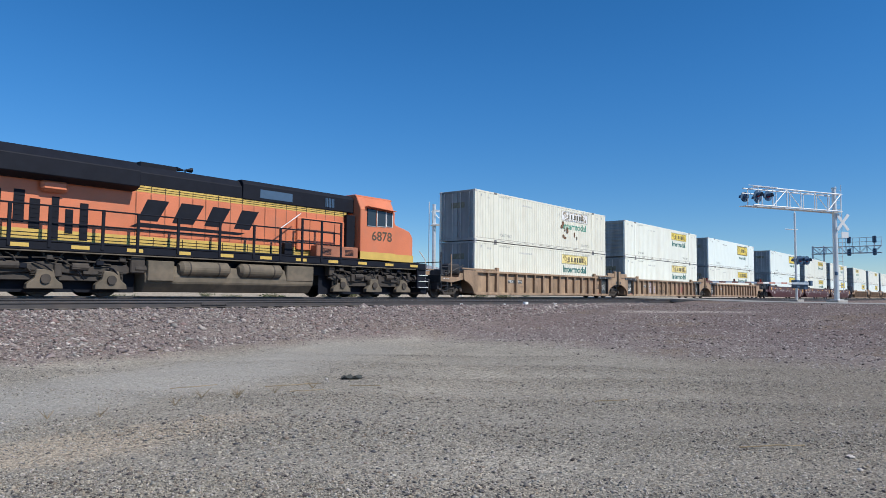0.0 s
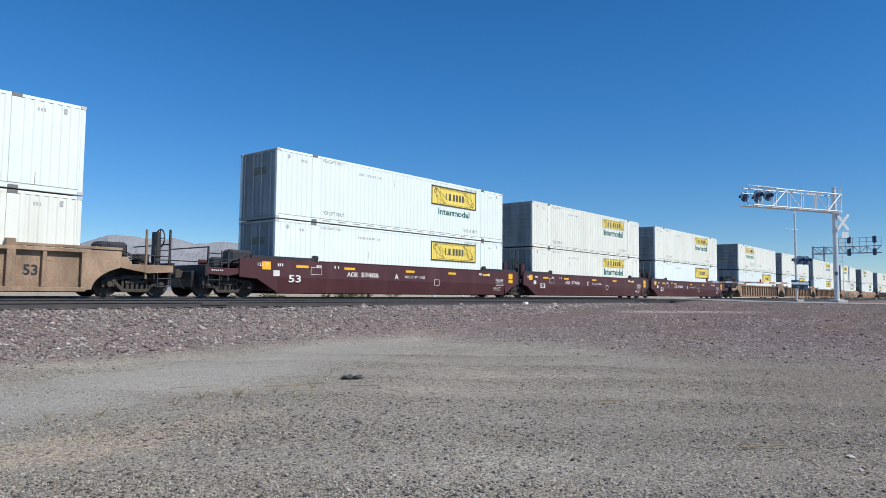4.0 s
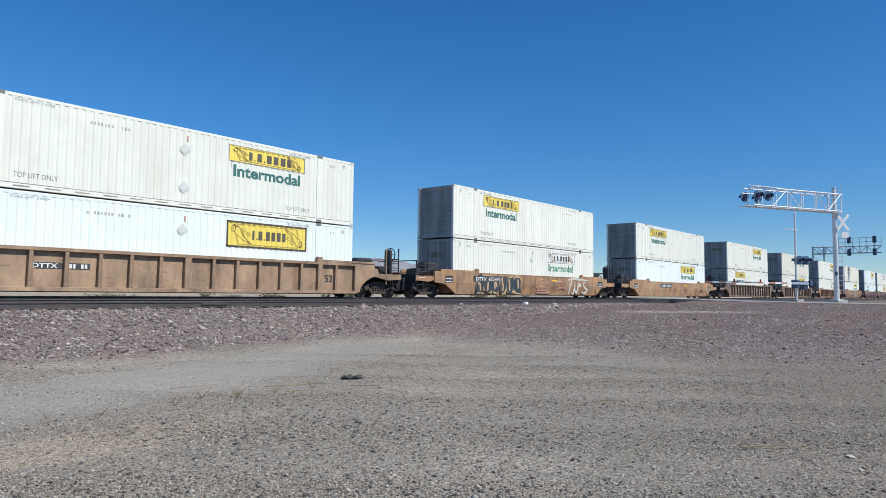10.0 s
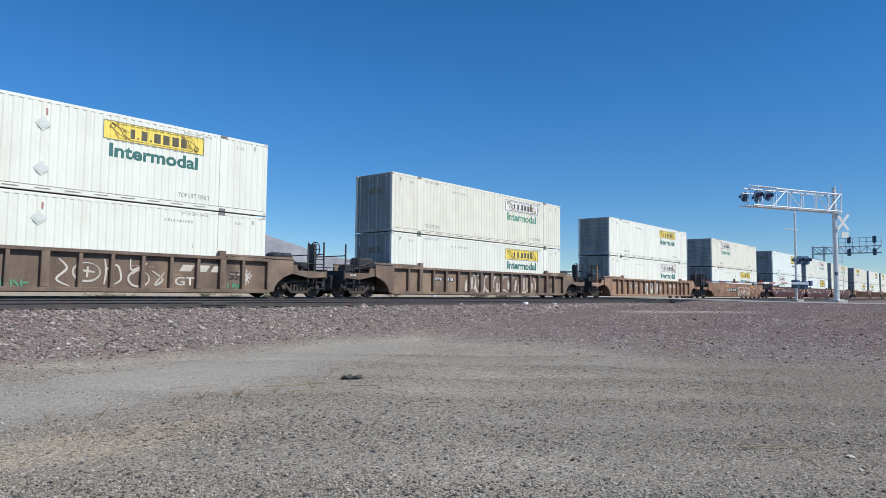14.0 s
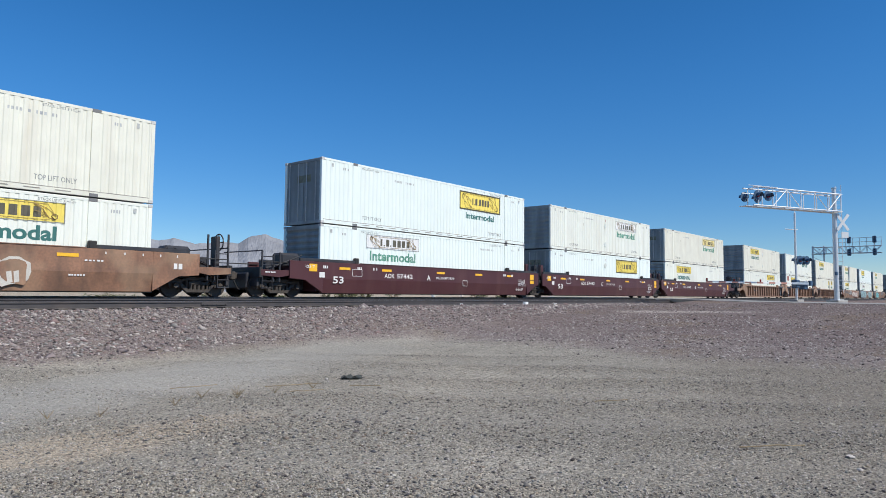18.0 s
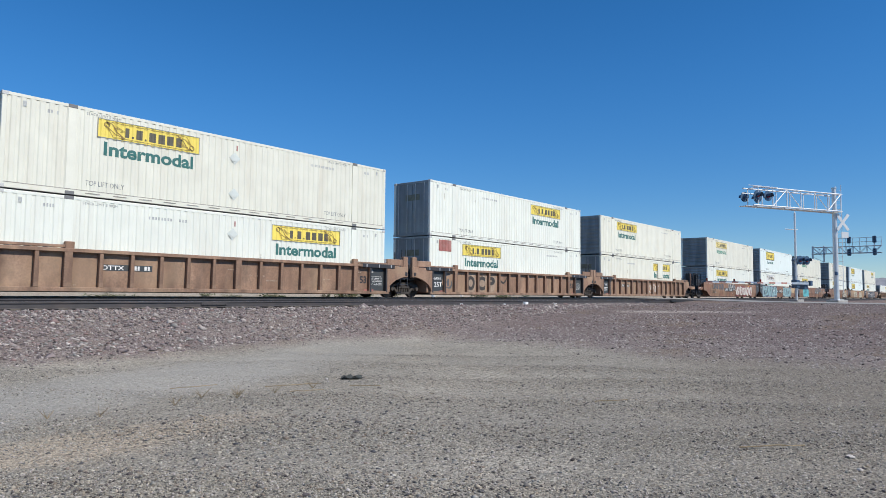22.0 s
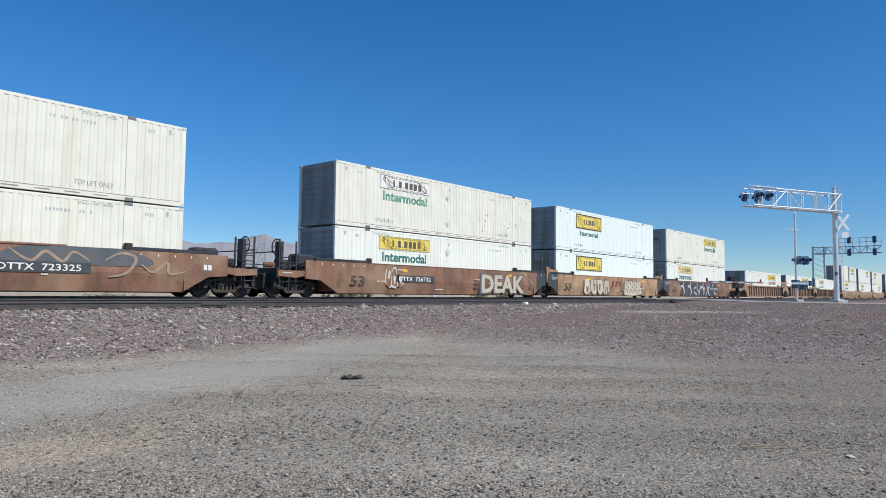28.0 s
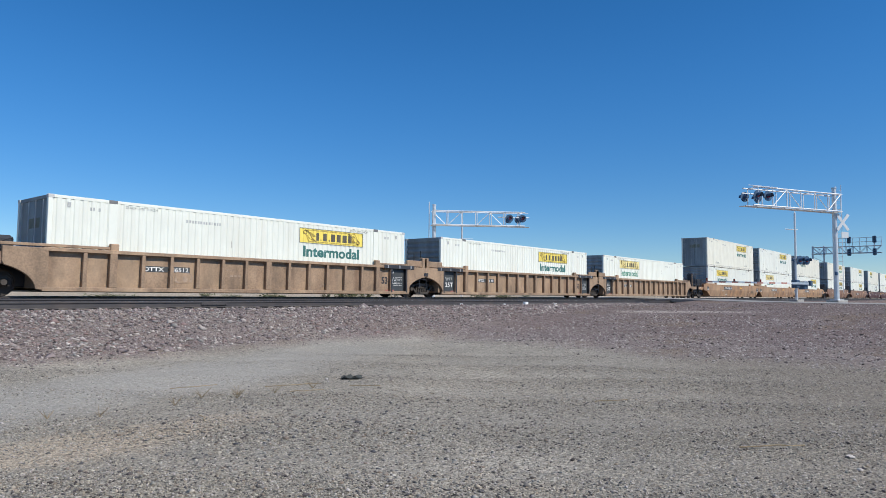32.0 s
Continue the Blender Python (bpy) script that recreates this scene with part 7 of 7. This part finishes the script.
    for z in (1.86, 1.97):
        P("band_line", box(B(), X(4.9), X(20.9), -hw - 0.012, -hw - 0.005, z, z + 0.022), "loco_black", hood)
    for z in (3.72, 3.80):
        P("band_line", box(B(), X(10.7), X(20.6), -hw - 0.012, -hw - 0.005, z, z + 0.016), "loco_black", hood)
    P("battery_box", bevelled(box(B(), X(18.5), X(20.9), -1.5, -hw, 1.75, 2.25), 0.03), "dusty_orange", label="dust-browned battery box")
    for a in (18.8, 20.1):
        for q in range(5):
            P("louvre", box(B(), X(a), X(a + 0.5), -1.51, -1.5, 1.86 + 0.055 * q, 1.89 + 0.055 * q), "loco_black")
    # hand rails
    posts = [6.9, 8.0, 9.6, 10.75, 12.2, 13.85, 15.35, 16.6, 17.7, 18.75, 19.85]
    for x in posts:
        P("rail_post", bevelled(box(B(), X(x) - 0.05, X(x) + 0.05, -1.53, -1.47, 1.5, 2.82 if x < 17.5 else 3.3), 0.008), "loco_black")
        P("rail_post", rod(B(), (X(x), 1.48, 1.5), (X(x), 1.48, 2.82), 0.03, 6), "loco_black")
    for z in (2.80, 2.28):
        P("hand_rail", rod(B(), (X(6.0), -1.495, z), (X(19.85), -1.495, z), 0.028, 6), "loco_black")
    P("hand_rail", rod(B(), (X(6.0), 1.495, 2.8), (X(19.85), 1.495, 2.8), 0.022, 6), "loco_black")
    P("hand_rail", rod(B(), (X(17.7), -1.495, 3.28), (X(19.85), -1.495, 3.28), 0.028, 6), "loco_black")
    P("grab_rail", rod(B(), (X(16.6), -1.5, 2.8), (X(17.6), -1.5, 3.5), 0.022, 6), "gate_white", label="pale slanted grab rail")
    # front steps, plow, coupler
    for s in (-1, 1):
        st = P("step_well", bevelled(box(B(), X(24.95), X(25.6), s * 1.42 - 0.07, s * 1.42 + 0.07, 0.45, 1.7), 0.02), "loco_black")
        for k in range(4):
            P("step", box(B(), X(25.0), X(25.7), s * 1.3 - 0.25, s * 1.3 + 0.25, 0.5 + k * 0.3, 0.53 + k * 0.3), "gate_white" if k < 3 else "loco_black", st)
        P("corner_rail", rod(rod(B(), (X(25.1), s * 1.45, 2.35), (X(25.6), s * 1.45, 1.9), 0.025, 6), (X(25.6), s * 1.45, 1.9), (X(25.6), s * 1.45, 0.7), 0.025, 6), "gate_white", label="white corner hand rail")
    P("pilot", bevelled(slab(B(), [(X(25.3), 0.25), (X(25.75), 0.15), (X(25.75), 0.6), (X(25.5), 1.4), (X(25.3), 1.4)], -1.4, 1.4), 0.02), "loco_black", label="black pilot plate")
    P("front_platform", bevelled(box(B(), X(24.9), X(25.7), -1.45, 1.45, 1.5, 1.72), 0.02), "loco_black")
    P("coupler", bevelled(box(B(), X(25.6), X(26.15), -0.12, 0.12, 0.72, 1.0), 0.03), "truck")
    # tanks
    P("fuel_tank", bevelled(prism(B(), [(-1.3, 1.1), (1.3, 1.1), (1.42, 0.72), (1.42, 0.50), (1.12, 0.16), (-1.12, 0.16), (-1.42, 0.50), (-1.42, 0.72)], X(11.1), X(18.4)), 0.04), "tank", label="dust-coated fuel tank")
    for a, b in ((12.3, 14.35), (14.75, 16.75)):
        t = P("air_tank", rod(B(), (X(a) + 0.12, -1.36, 1.02), (X(b) - 0.12, -1.36, 1.02), 0.27, 20), "tank", label="dusty cylindrical air tank")
        P("tank_end", rod(B(), (X(a), -1.36, 1.02), (X(a) + 0.12, -1.36, 1.02), 0.16, 20, 0.27), "tank", t)
        P("tank_end", rod(B(), (X(b) - 0.12, -1.36, 1.02), (X(b), -1.36, 1.02), 0.27, 20, 0.16), "tank", t)
        for k in (0.35, 1.5):
            P("tank_strap", rod(B(), (X(a) + k, -1.36, 1.02), (X(a) + k + 0.05, -1.36, 1.02), 0.28, 20), "truck", t)
    P("tank_shield", bevelled(box(B(), X(11.15), X(12.1), -1.5, -1.3, 0.55, 1.25), 0.02), "tank")
    P("equipment_box", bevelled(box(B(), X(17.0), X(18.4), -1.45, -1.2, 0.65, 1.3), 0.03), "tank")
    P("valve_rack", bevelled(box(B(), X(10.6), X(11.1), -1.4, -1.1, 0.8, 1.4), 0.03), "truck")
    P("conduit", rod(B(), (X(6.5), -1.5, 1.39), (X(24.8), -1.5, 1.39), 0.022, 6), "tank")
    # six-wheel trucks
    for cx in (8.0, 22.1):
        t = P("loco_truck", bevelled(slab(B(), [(X(cx - 2.75), 0.85), (X(cx - 2.5), 1.08), (X(cx - 1.2), 0.95), (X(cx), 1.1), (X(cx + 1.2), 0.95), (X(cx + 2.5), 1.08), (X(cx + 2.75), 0.85),
                                              (X(cx + 2.5), 0.75), (X(cx + 1.2), 0.68), (X(cx), 0.78), (X(cx - 1.2), 0.68), (X(cx - 2.5), 0.75)], -1.28, -1.10), 0.03), M["truck"], label="dusty six-wheel locomotive truck")
        P("truck_frame", bevelled(box(B(), X(cx - 2.6), X(cx + 2.6), 1.1, 1.28, 0.7, 1.0), 0.03), M["truck"], t)
        P("bogie_core", bevelled(box(B(), X(cx - 2.5), X(cx + 2.5), -0.62, 0.62, 0.5, 1.3), 0.03), "loco_black", t)
        # black sheet added for the shade inside the truck
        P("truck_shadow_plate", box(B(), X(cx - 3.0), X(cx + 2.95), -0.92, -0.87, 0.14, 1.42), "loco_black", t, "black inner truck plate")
        P("equaliser", bevelled(box(B(), X(cx - 2.45), X(cx + 2.45), -1.2, -1.12, 0.5, 0.72), 0.02), M["truck"], t)
        P("sand_box", bevelled(box(B(), X(cx - 2.75), X(cx - 2.45), -1.35, -1.0, 0.95, 1.4), 0.03), M["truck"], t)
        for k in range(9):
            a = X(cx - 2.5 + k * 0.6)
            P("traction_hose", rod(B(), (a, -1.3, 1.38), (a + 0.25 * (-1) ** k, -1.22, 0.98), 0.035, 6), M["truck"], t)
        for k in range(6):
            a = X(cx - 2.3 + k * 0.85)
            P("brake_lever", bevelled(box(B(), a, a + 0.22, -1.36, -1.26, 0.62 + 0.09 * (k % 3), 0.98 + 0.06 * (k % 2)), 0.02), "truck", t)
        P("transom", box(B(), X(cx - 0.3), X(cx + 0.3), -1.1, 1.1, 0.7, 1.0), M["truck"], t)
        for k, ax in enumerate((-2.0, 0.0, 2.0)):
            x = X(cx + ax)
            P("journal_box", bevelled(slab(B(), [(x - 0.52, 0.24), (x + 0.52, 0.24), (x + 0.5, 0.4), (x + 0.3, 0.56), (x + 0.24, 0.84), (x - 0.24, 0.84), (x - 0.3, 0.56), (x - 0.5, 0.4)], -1.36, -1.12), 0.02), "tank", t)
            P("bearing_cap", rod(B(), (x, -1.36, 0.55), (x, -1.42, 0.55), 0.15, 14), M["truck"], t)
            for s in (-0.33, 0.33):
                for q in range(4):
                    P("coil", rod(B(), (x + s, -1.24, 0.66 + q * 0.05), (x + s, -1.24, 0.685 + q * 0.05), 0.085, 10), M["truck"], t)
            P("brake_cylinder", rod(B(), (x + 0.75, -1.3, 0.95), (x + 1.25, -1.3, 0.95), 0.13, 10), "truck", t)
            w = P("wheelset", LOCO_WHEEL, "wheel", t, at=pose(x, 0, 0.53))
            WHEELS.append((10 + int(round(x * 10)), w))
        rp = random.Random(int(cx * 10))
        for k in range(14):
            a, z = X(cx - 2.6 + 0.37 * k), rp.uniform(0.95, 1.34)
            mid_ = (a + rp.uniform(0.15, 0.4), -1.40, z + rp.uniform(-0.2, 0.14))
            far_ = (mid_[0] + rp.uniform(0.1, 0.4), -1.34, mid_[2] + rp.uniform(-0.3, 0.05))
            P("air_pipe", rod(rod(B(), (a, -1.34, z), mid_, 0.022, 6), mid_, far_, 0.022, 6), "truck" if k % 3 else "loco_black", t)
            if k % 2:
                P("valve", bevelled(box(B(), a, a + rp.uniform(0.12, 0.28), -1.42, -1.28, z - 0.1, z + 0.06), 0.02), ("truck", "truck", "loco_black")[k % 3], t)
        for k in range(5):
            P("brake_pipe", rod(B(), (X(cx - 2.4 + k), -1.34, 1.2 - 0.05 * (k % 2)), (X(cx - 1.5 + k), -1.34, 1.12 + 0.06 * (k % 3)), 0.03, 6), M["truck"], t)
    return lo, OX


LOCO_WHEEL = mesh_of("wheelset", lathe_y(B(), 0, 0, [(-0.82, 0.10), (-0.82, 0.45), (-0.83, 0.47), (-0.83, 0.525), (-0.71, 0.53), (-0.71, 0.555), (-0.685, 0.555), (-0.685, 0.45), (-0.71, 0.2), (-0.66, 0.1),
                                                     (0.66, 0.1), (0.71, 0.2), (0.685, 0.45), (0.685, 0.555), (0.71, 0.555), (0.71, 0.53), (0.83, 0.525), (0.83, 0.47), (0.82, 0.45), (0.82, 0.10)], 28), M["wheel"])
loco, loco_x = build_loco()
MOVING.append((loco, loco_x, RAIL_Z))


# ---- loose stones ----
M["chips"] = stone_mix("broken_yard_stone", ((0.30, 0.27, 0.22), (0.38, 0.345, 0.285), (0.075, 0.075, 0.08), (0.23, 0.18, 0.14), (0.26, 0.25, 0.225), (0.12, 0.108, 0.10), (0.19, 0.165, 0.14)))
M["coarse"] = stone_mix("mixed_yard_stone", ((0.325, 0.295, 0.238), (0.45, 0.41, 0.335), (0.08, 0.078, 0.08), (0.28, 0.225, 0.168), (0.315, 0.295, 0.25), (0.165, 0.146, 0.125), (0.36, 0.315, 0.248)))
def sector(k, r0, r1, seed, power=1.0):
    r = np.random.RandomState(seed)
    a = np.radians(r.uniform(13, 88, k))
    d = r0 + (r1 - r0) * r.rand(k) ** power
    return d * np.sin(a), d * np.cos(a), r


x, y, r = sector(215000, 4.0, 24, 11, 1.2)
calm = np.abs(y - (0.36 * x + 8.9)) < 1.5 + 0.5 * r.normal(0, 1, len(x))
patchy = np.sin(x * 0.8 + 1.1 * np.sin(y * 0.6)) + np.sin(y * 1.1 + 0.7 * x) + r.normal(0, 1.2, len(x)) > -1.3
keep = ~in_pink(x, y, r) & ~(calm & (r.rand(len(x)) < 0.6)) & patchy
stones("gravel_stones", M["gravel"], x[keep], y[keep], 0.0165, "loose grey and tan gravel on the yard", lift=0.0, seed=21, flat=0.6)
x, y, r = sector(80000, 4.0, 14, 31, 1.0)
keep = ~in_pink(x, y, r) & (np.abs(y - (0.36 * x + 8.9)) > 1.7) & (np.sin(x * 0.7 + 0.5) + np.sin(y * 0.9 + x * 0.3) + r.normal(0, 1.2, len(x)) > -0.2)
stones("coarse_gravel_stones", M["coarse"], x[keep], y[keep], 0.0225, "coarse loose stones on the yard", lift=0.05, seed=32, flat=0.6)
x, y, r = sector(9000, 4.2, 10.5, 33, 0.9)
keep = np.hypot(x - 4.7, (y - 5.1) * 0.8) + r.normal(0, 0.6, len(x)) < 1.6
stones("stone_chips", M["chips"], x[keep], y[keep], 0.036, "flat broken stone chips on the yard", lift=0.1, seed=34, flat=0.5)
x, y, r = sector(26000, 4.2, 22, 12, 1.1)
keep = ~in_pink(x, y, r) & (np.abs(y - (0.36 * x + 8.9)) > 1.6) & (np.sin(x * 1.3 + y) + np.sin(y * 1.9 - x) + r.normal(0, 1.5, len(x)) > 0.9)
stones("dark_gravel_stones", M["dark_stone"], x[keep], y[keep], 0.021, "scattered dark stones on the yard", seed=22)
x, y, r = sector(13000, 4.2, 24, 13, 1.1)
stones("pale_gravel_stones", M["pale_stone"], x, y, 0.0205, "scattered pale stones on the yard", seed=23)
x, y = scatter(130000, 1.5, 42, 0.5, 18.85, 14, in_pink, 0.35)
keep = in_view(x, y) & ((y - 0.04 * x > 13.6) | (np.random.RandomState(5).rand(len(x)) < 0.35))
stones("ballast_stones", M["ballast"], x[keep], y[keep], np.where(y[keep] - 0.04 * x[keep] > 14.4, 0.066, 0.036), "crushed mauve ballast stones along the track", lift=0.06, seed=24, flat=0.6, spread=0.42)
x, y = scatter(8000, 1.5, 40, 1, 18.8, 15, in_pink, 0.35)
x2, y2 = scatter(7000, 15.5, 30, 0.5, 14.5, 18, in_pink, 0.4)
x, y = np.concatenate([x, x2]), np.concatenate([y, y2])
keep = in_view(x, y)
stones("pale_ballast_stones", M["pale_stone"], x[keep], y[keep], np.where(y[keep] - 0.04 * x[keep] > 14.4, 0.072, 0.042), "pale pinkish ballast stones along the track", lift=0.1, seed=25, spread=0.4)
x, y = scatter(5000, 1.5, 40, 1, 18.8, 16, in_pink, 0.35)
keep = in_view(x, y)
stones("dark_ballast_stones", M["dark_stone"], x[keep], y[keep], 0.05, "dark ballast stones along the track", seed=26)
x, y = scatter(26000, 3, 40, 18.9, 22.9, 17, None, 0.3)
stones("bed_stones", M["ballast"], x, y, 0.055, "ballast stones between the tracks", seed=27)


def slag(x, y, s, seed, material, label, name="rock"):
    """One larger irregular rock."""
    rr = random.Random(seed)
    bm = B()
    bmesh.ops.create_icosphere(bm, subdivisions=2, radius=s)
    for v in bm.verts:
        v.co *= 0.75 + 0.5 * noise.noise(v.co * (2.2 / s) * 0.5 + Vector((seed, 0, 0)))
        v.co.z *= 0.55
    me = mesh_of(name, bm, material)
    ob = new(name, me)
    ob.matrix_basis = pose(x, y, float(ground_z(x, y)) + s * 0.2, 0, 0, rr.uniform(0, 360))
    tagged(ob, label, "rock", "loose rocks on the yard")


for k, (px, py, ps) in enumerate(((6.06, 5.66, 0.06), (4.89, 5.24, 0.06), (9.17, 3.11, 0.07), (3.2, 3.95, 0.06), (4.5, 5.6, 0.045), (5.3, 5.0, 0.05), (7.4, 3.2, 0.05), (10.6, 4.4, 0.06), (11.5, 2.4, 0.06), (8.2, 2.2, 0.05))):
    slag(px, py, ps * 0.62, k, M["dark_stone"], "dark lump of rock lying on gravel")
for k, (px, py, ps) in enumerate(((7.26, 1.12, 0.045), (10.08, 15.32, 0.09), (7.6, 8.9, 0.04), (8.6, 5.5, 0.035), (6.9, 1.0, 0.03))):
    slag(px, py, ps, 30 + k, M["pale_stone"], "pale stone lying on the ground")


def rag():
    bm = B()
    n, m = 14, 9
    rows = [[bm.verts.new((0.36 * (i / (n - 1) - 0.5) * (1 - 0.25 * abs(j / (m - 1) - 0.5)), 0.24 * (j / (m - 1) - 0.5),
                           0.008 + 0.055 * max(0, noise.noise(Vector((i * 0.4, j * 0.5, 1.7))) + 0.3) + 0.014 * math.sin(i * 0.9) ** 2)) for i in range(n)] for j in range(m)]
    for a, b in zip(rows, rows[1:]):
        for i in range(n - 1):
            bm.faces.new((a[i], a[i + 1], b[i + 1], b[i]))
    me = mesh_of("rag", bm, mat("dark_cloth", (0.055, 0.06, 0.055), 0.9, var=0.2, scale=20), True)
    ob = new("rag", me)
    so = ob.modifiers.new("thickness", "SOLIDIFY")
    so.thickness = 0.008
    ob.matrix_basis = pose(7.95, 8.65, float(ground_z(7.95, 8.65)), 0, 0, -48)
    tagged(ob, "crumpled dark cloth scrap lying on gravel", "litter")


rag()


def stick(x, y, turn, length, seed):
    r = random.Random(seed)
    bm = B()
    p = Vector((0, 0, 0.01))
    for i in range(5):
        q = p + Vector((length / 5, r.uniform(-0.03, 0.03), r.uniform(-0.004, 0.012)))
        rod(bm, p, q, 0.007, 5, 0.006)
        p = q
    ob = new("stick", mesh_of("stick", bm, M["twig"]))
    ob.matrix_basis = pose(x, y, float(ground_z(x, y)) + 0.004, 0, 0, turn)
    tagged(ob, "thin dry stick lying on the gravel", "stick", "dry sticks on the yard")


for k, (px, py, a, l) in enumerate(((5.34, 9.91, -20, 0.7), (6.5, 9.1, -28, 0.9), (6.3, 8.2, -40, 0.5), (7.4, 8.1, -50, 0.5), (4.2, 7.0, 70, 0.4), (6.9, 2.0, -60, 0.6), (8.6, 4.4, -50, 0.45))):
    stick(px, py, a, l, k)


def dry_weed(x, y, seed):
    r = random.Random(seed)
    bm = B()
    for i in range(9):
        a, h = r.uniform(0, 6.28), r.uniform(0.04, 0.14)
        rod(bm, (0, 0, 0), (math.cos(a) * h * 0.9, math.sin(a) * h * 0.9, h), 0.004, 4, 0.002)
    ob = new("dry_weed", mesh_of("dry_weed", bm, M["twig"]))
    ob.matrix_basis = pose(x, y, float(ground_z(x, y)))
    tagged(ob, "small dry weed tuft in gravel", "weed", "dry weeds on the yard")


for k, (px, py) in enumerate(((5.1, 8.6), (5.6, 8.5), (6.1, 8.3), (4.6, 8.4), (3.6, 8.3), (5.4, 8.2), (6.9, 8.4), (3.1, 8.5))):
    dry_weed(px, py, k)

for k, (px, py, s, z) in enumerate(((28.8, 18.55, 0.14, 1.06), (23.5, 18.5, 0.09, 1.03), (27.0, 18.6, 0.07, 1.04), (31.5, 18.4, 0.07, 1.03))):
    bm = bevelled(box(B(), -s, s, -s * 0.6, s * 0.6, 0, s * 1.1), s * 0.15)
    ob = new("litter", mesh_of("litter", bm, M["paper"]))
    ob.matrix_basis = pose(px, py, float(ground_z(px, py)), 4 * k, 3, 25 * k)
    tagged(ob, "crumpled white litter beside the rail", "litter", "white litter by the rail")


# ---- motion ----
def motions():
    for thing, x, z in MOVING:
        walk(thing, [(t, pose(x - gone(t), TRACK_Y, z)) for t in range(0, 33, 2)])
    # wheels roll without slip; all wheelsets of one axle place share one action
    first = {}
    for k, w in WHEELS:
        if k not in first:
            first[k] = w
            x, y, z = w.location
            turn = -math.degrees(SPEED / (0.425 if abs(z - 0.425) < 0.01 else 0.53) / FPS)
            walk(w, [(f / FPS, pose(x, y, z, 0, turn * f, 0)) for f in range(0, 32 * FPS + 1)])
        else:
            w.rotation_mode = "QUATERNION"
            w.animation_data_create().action = first[k].animation_data.action
            w.animation_data.action_slot = first[k].animation_data.action_slot


motions()
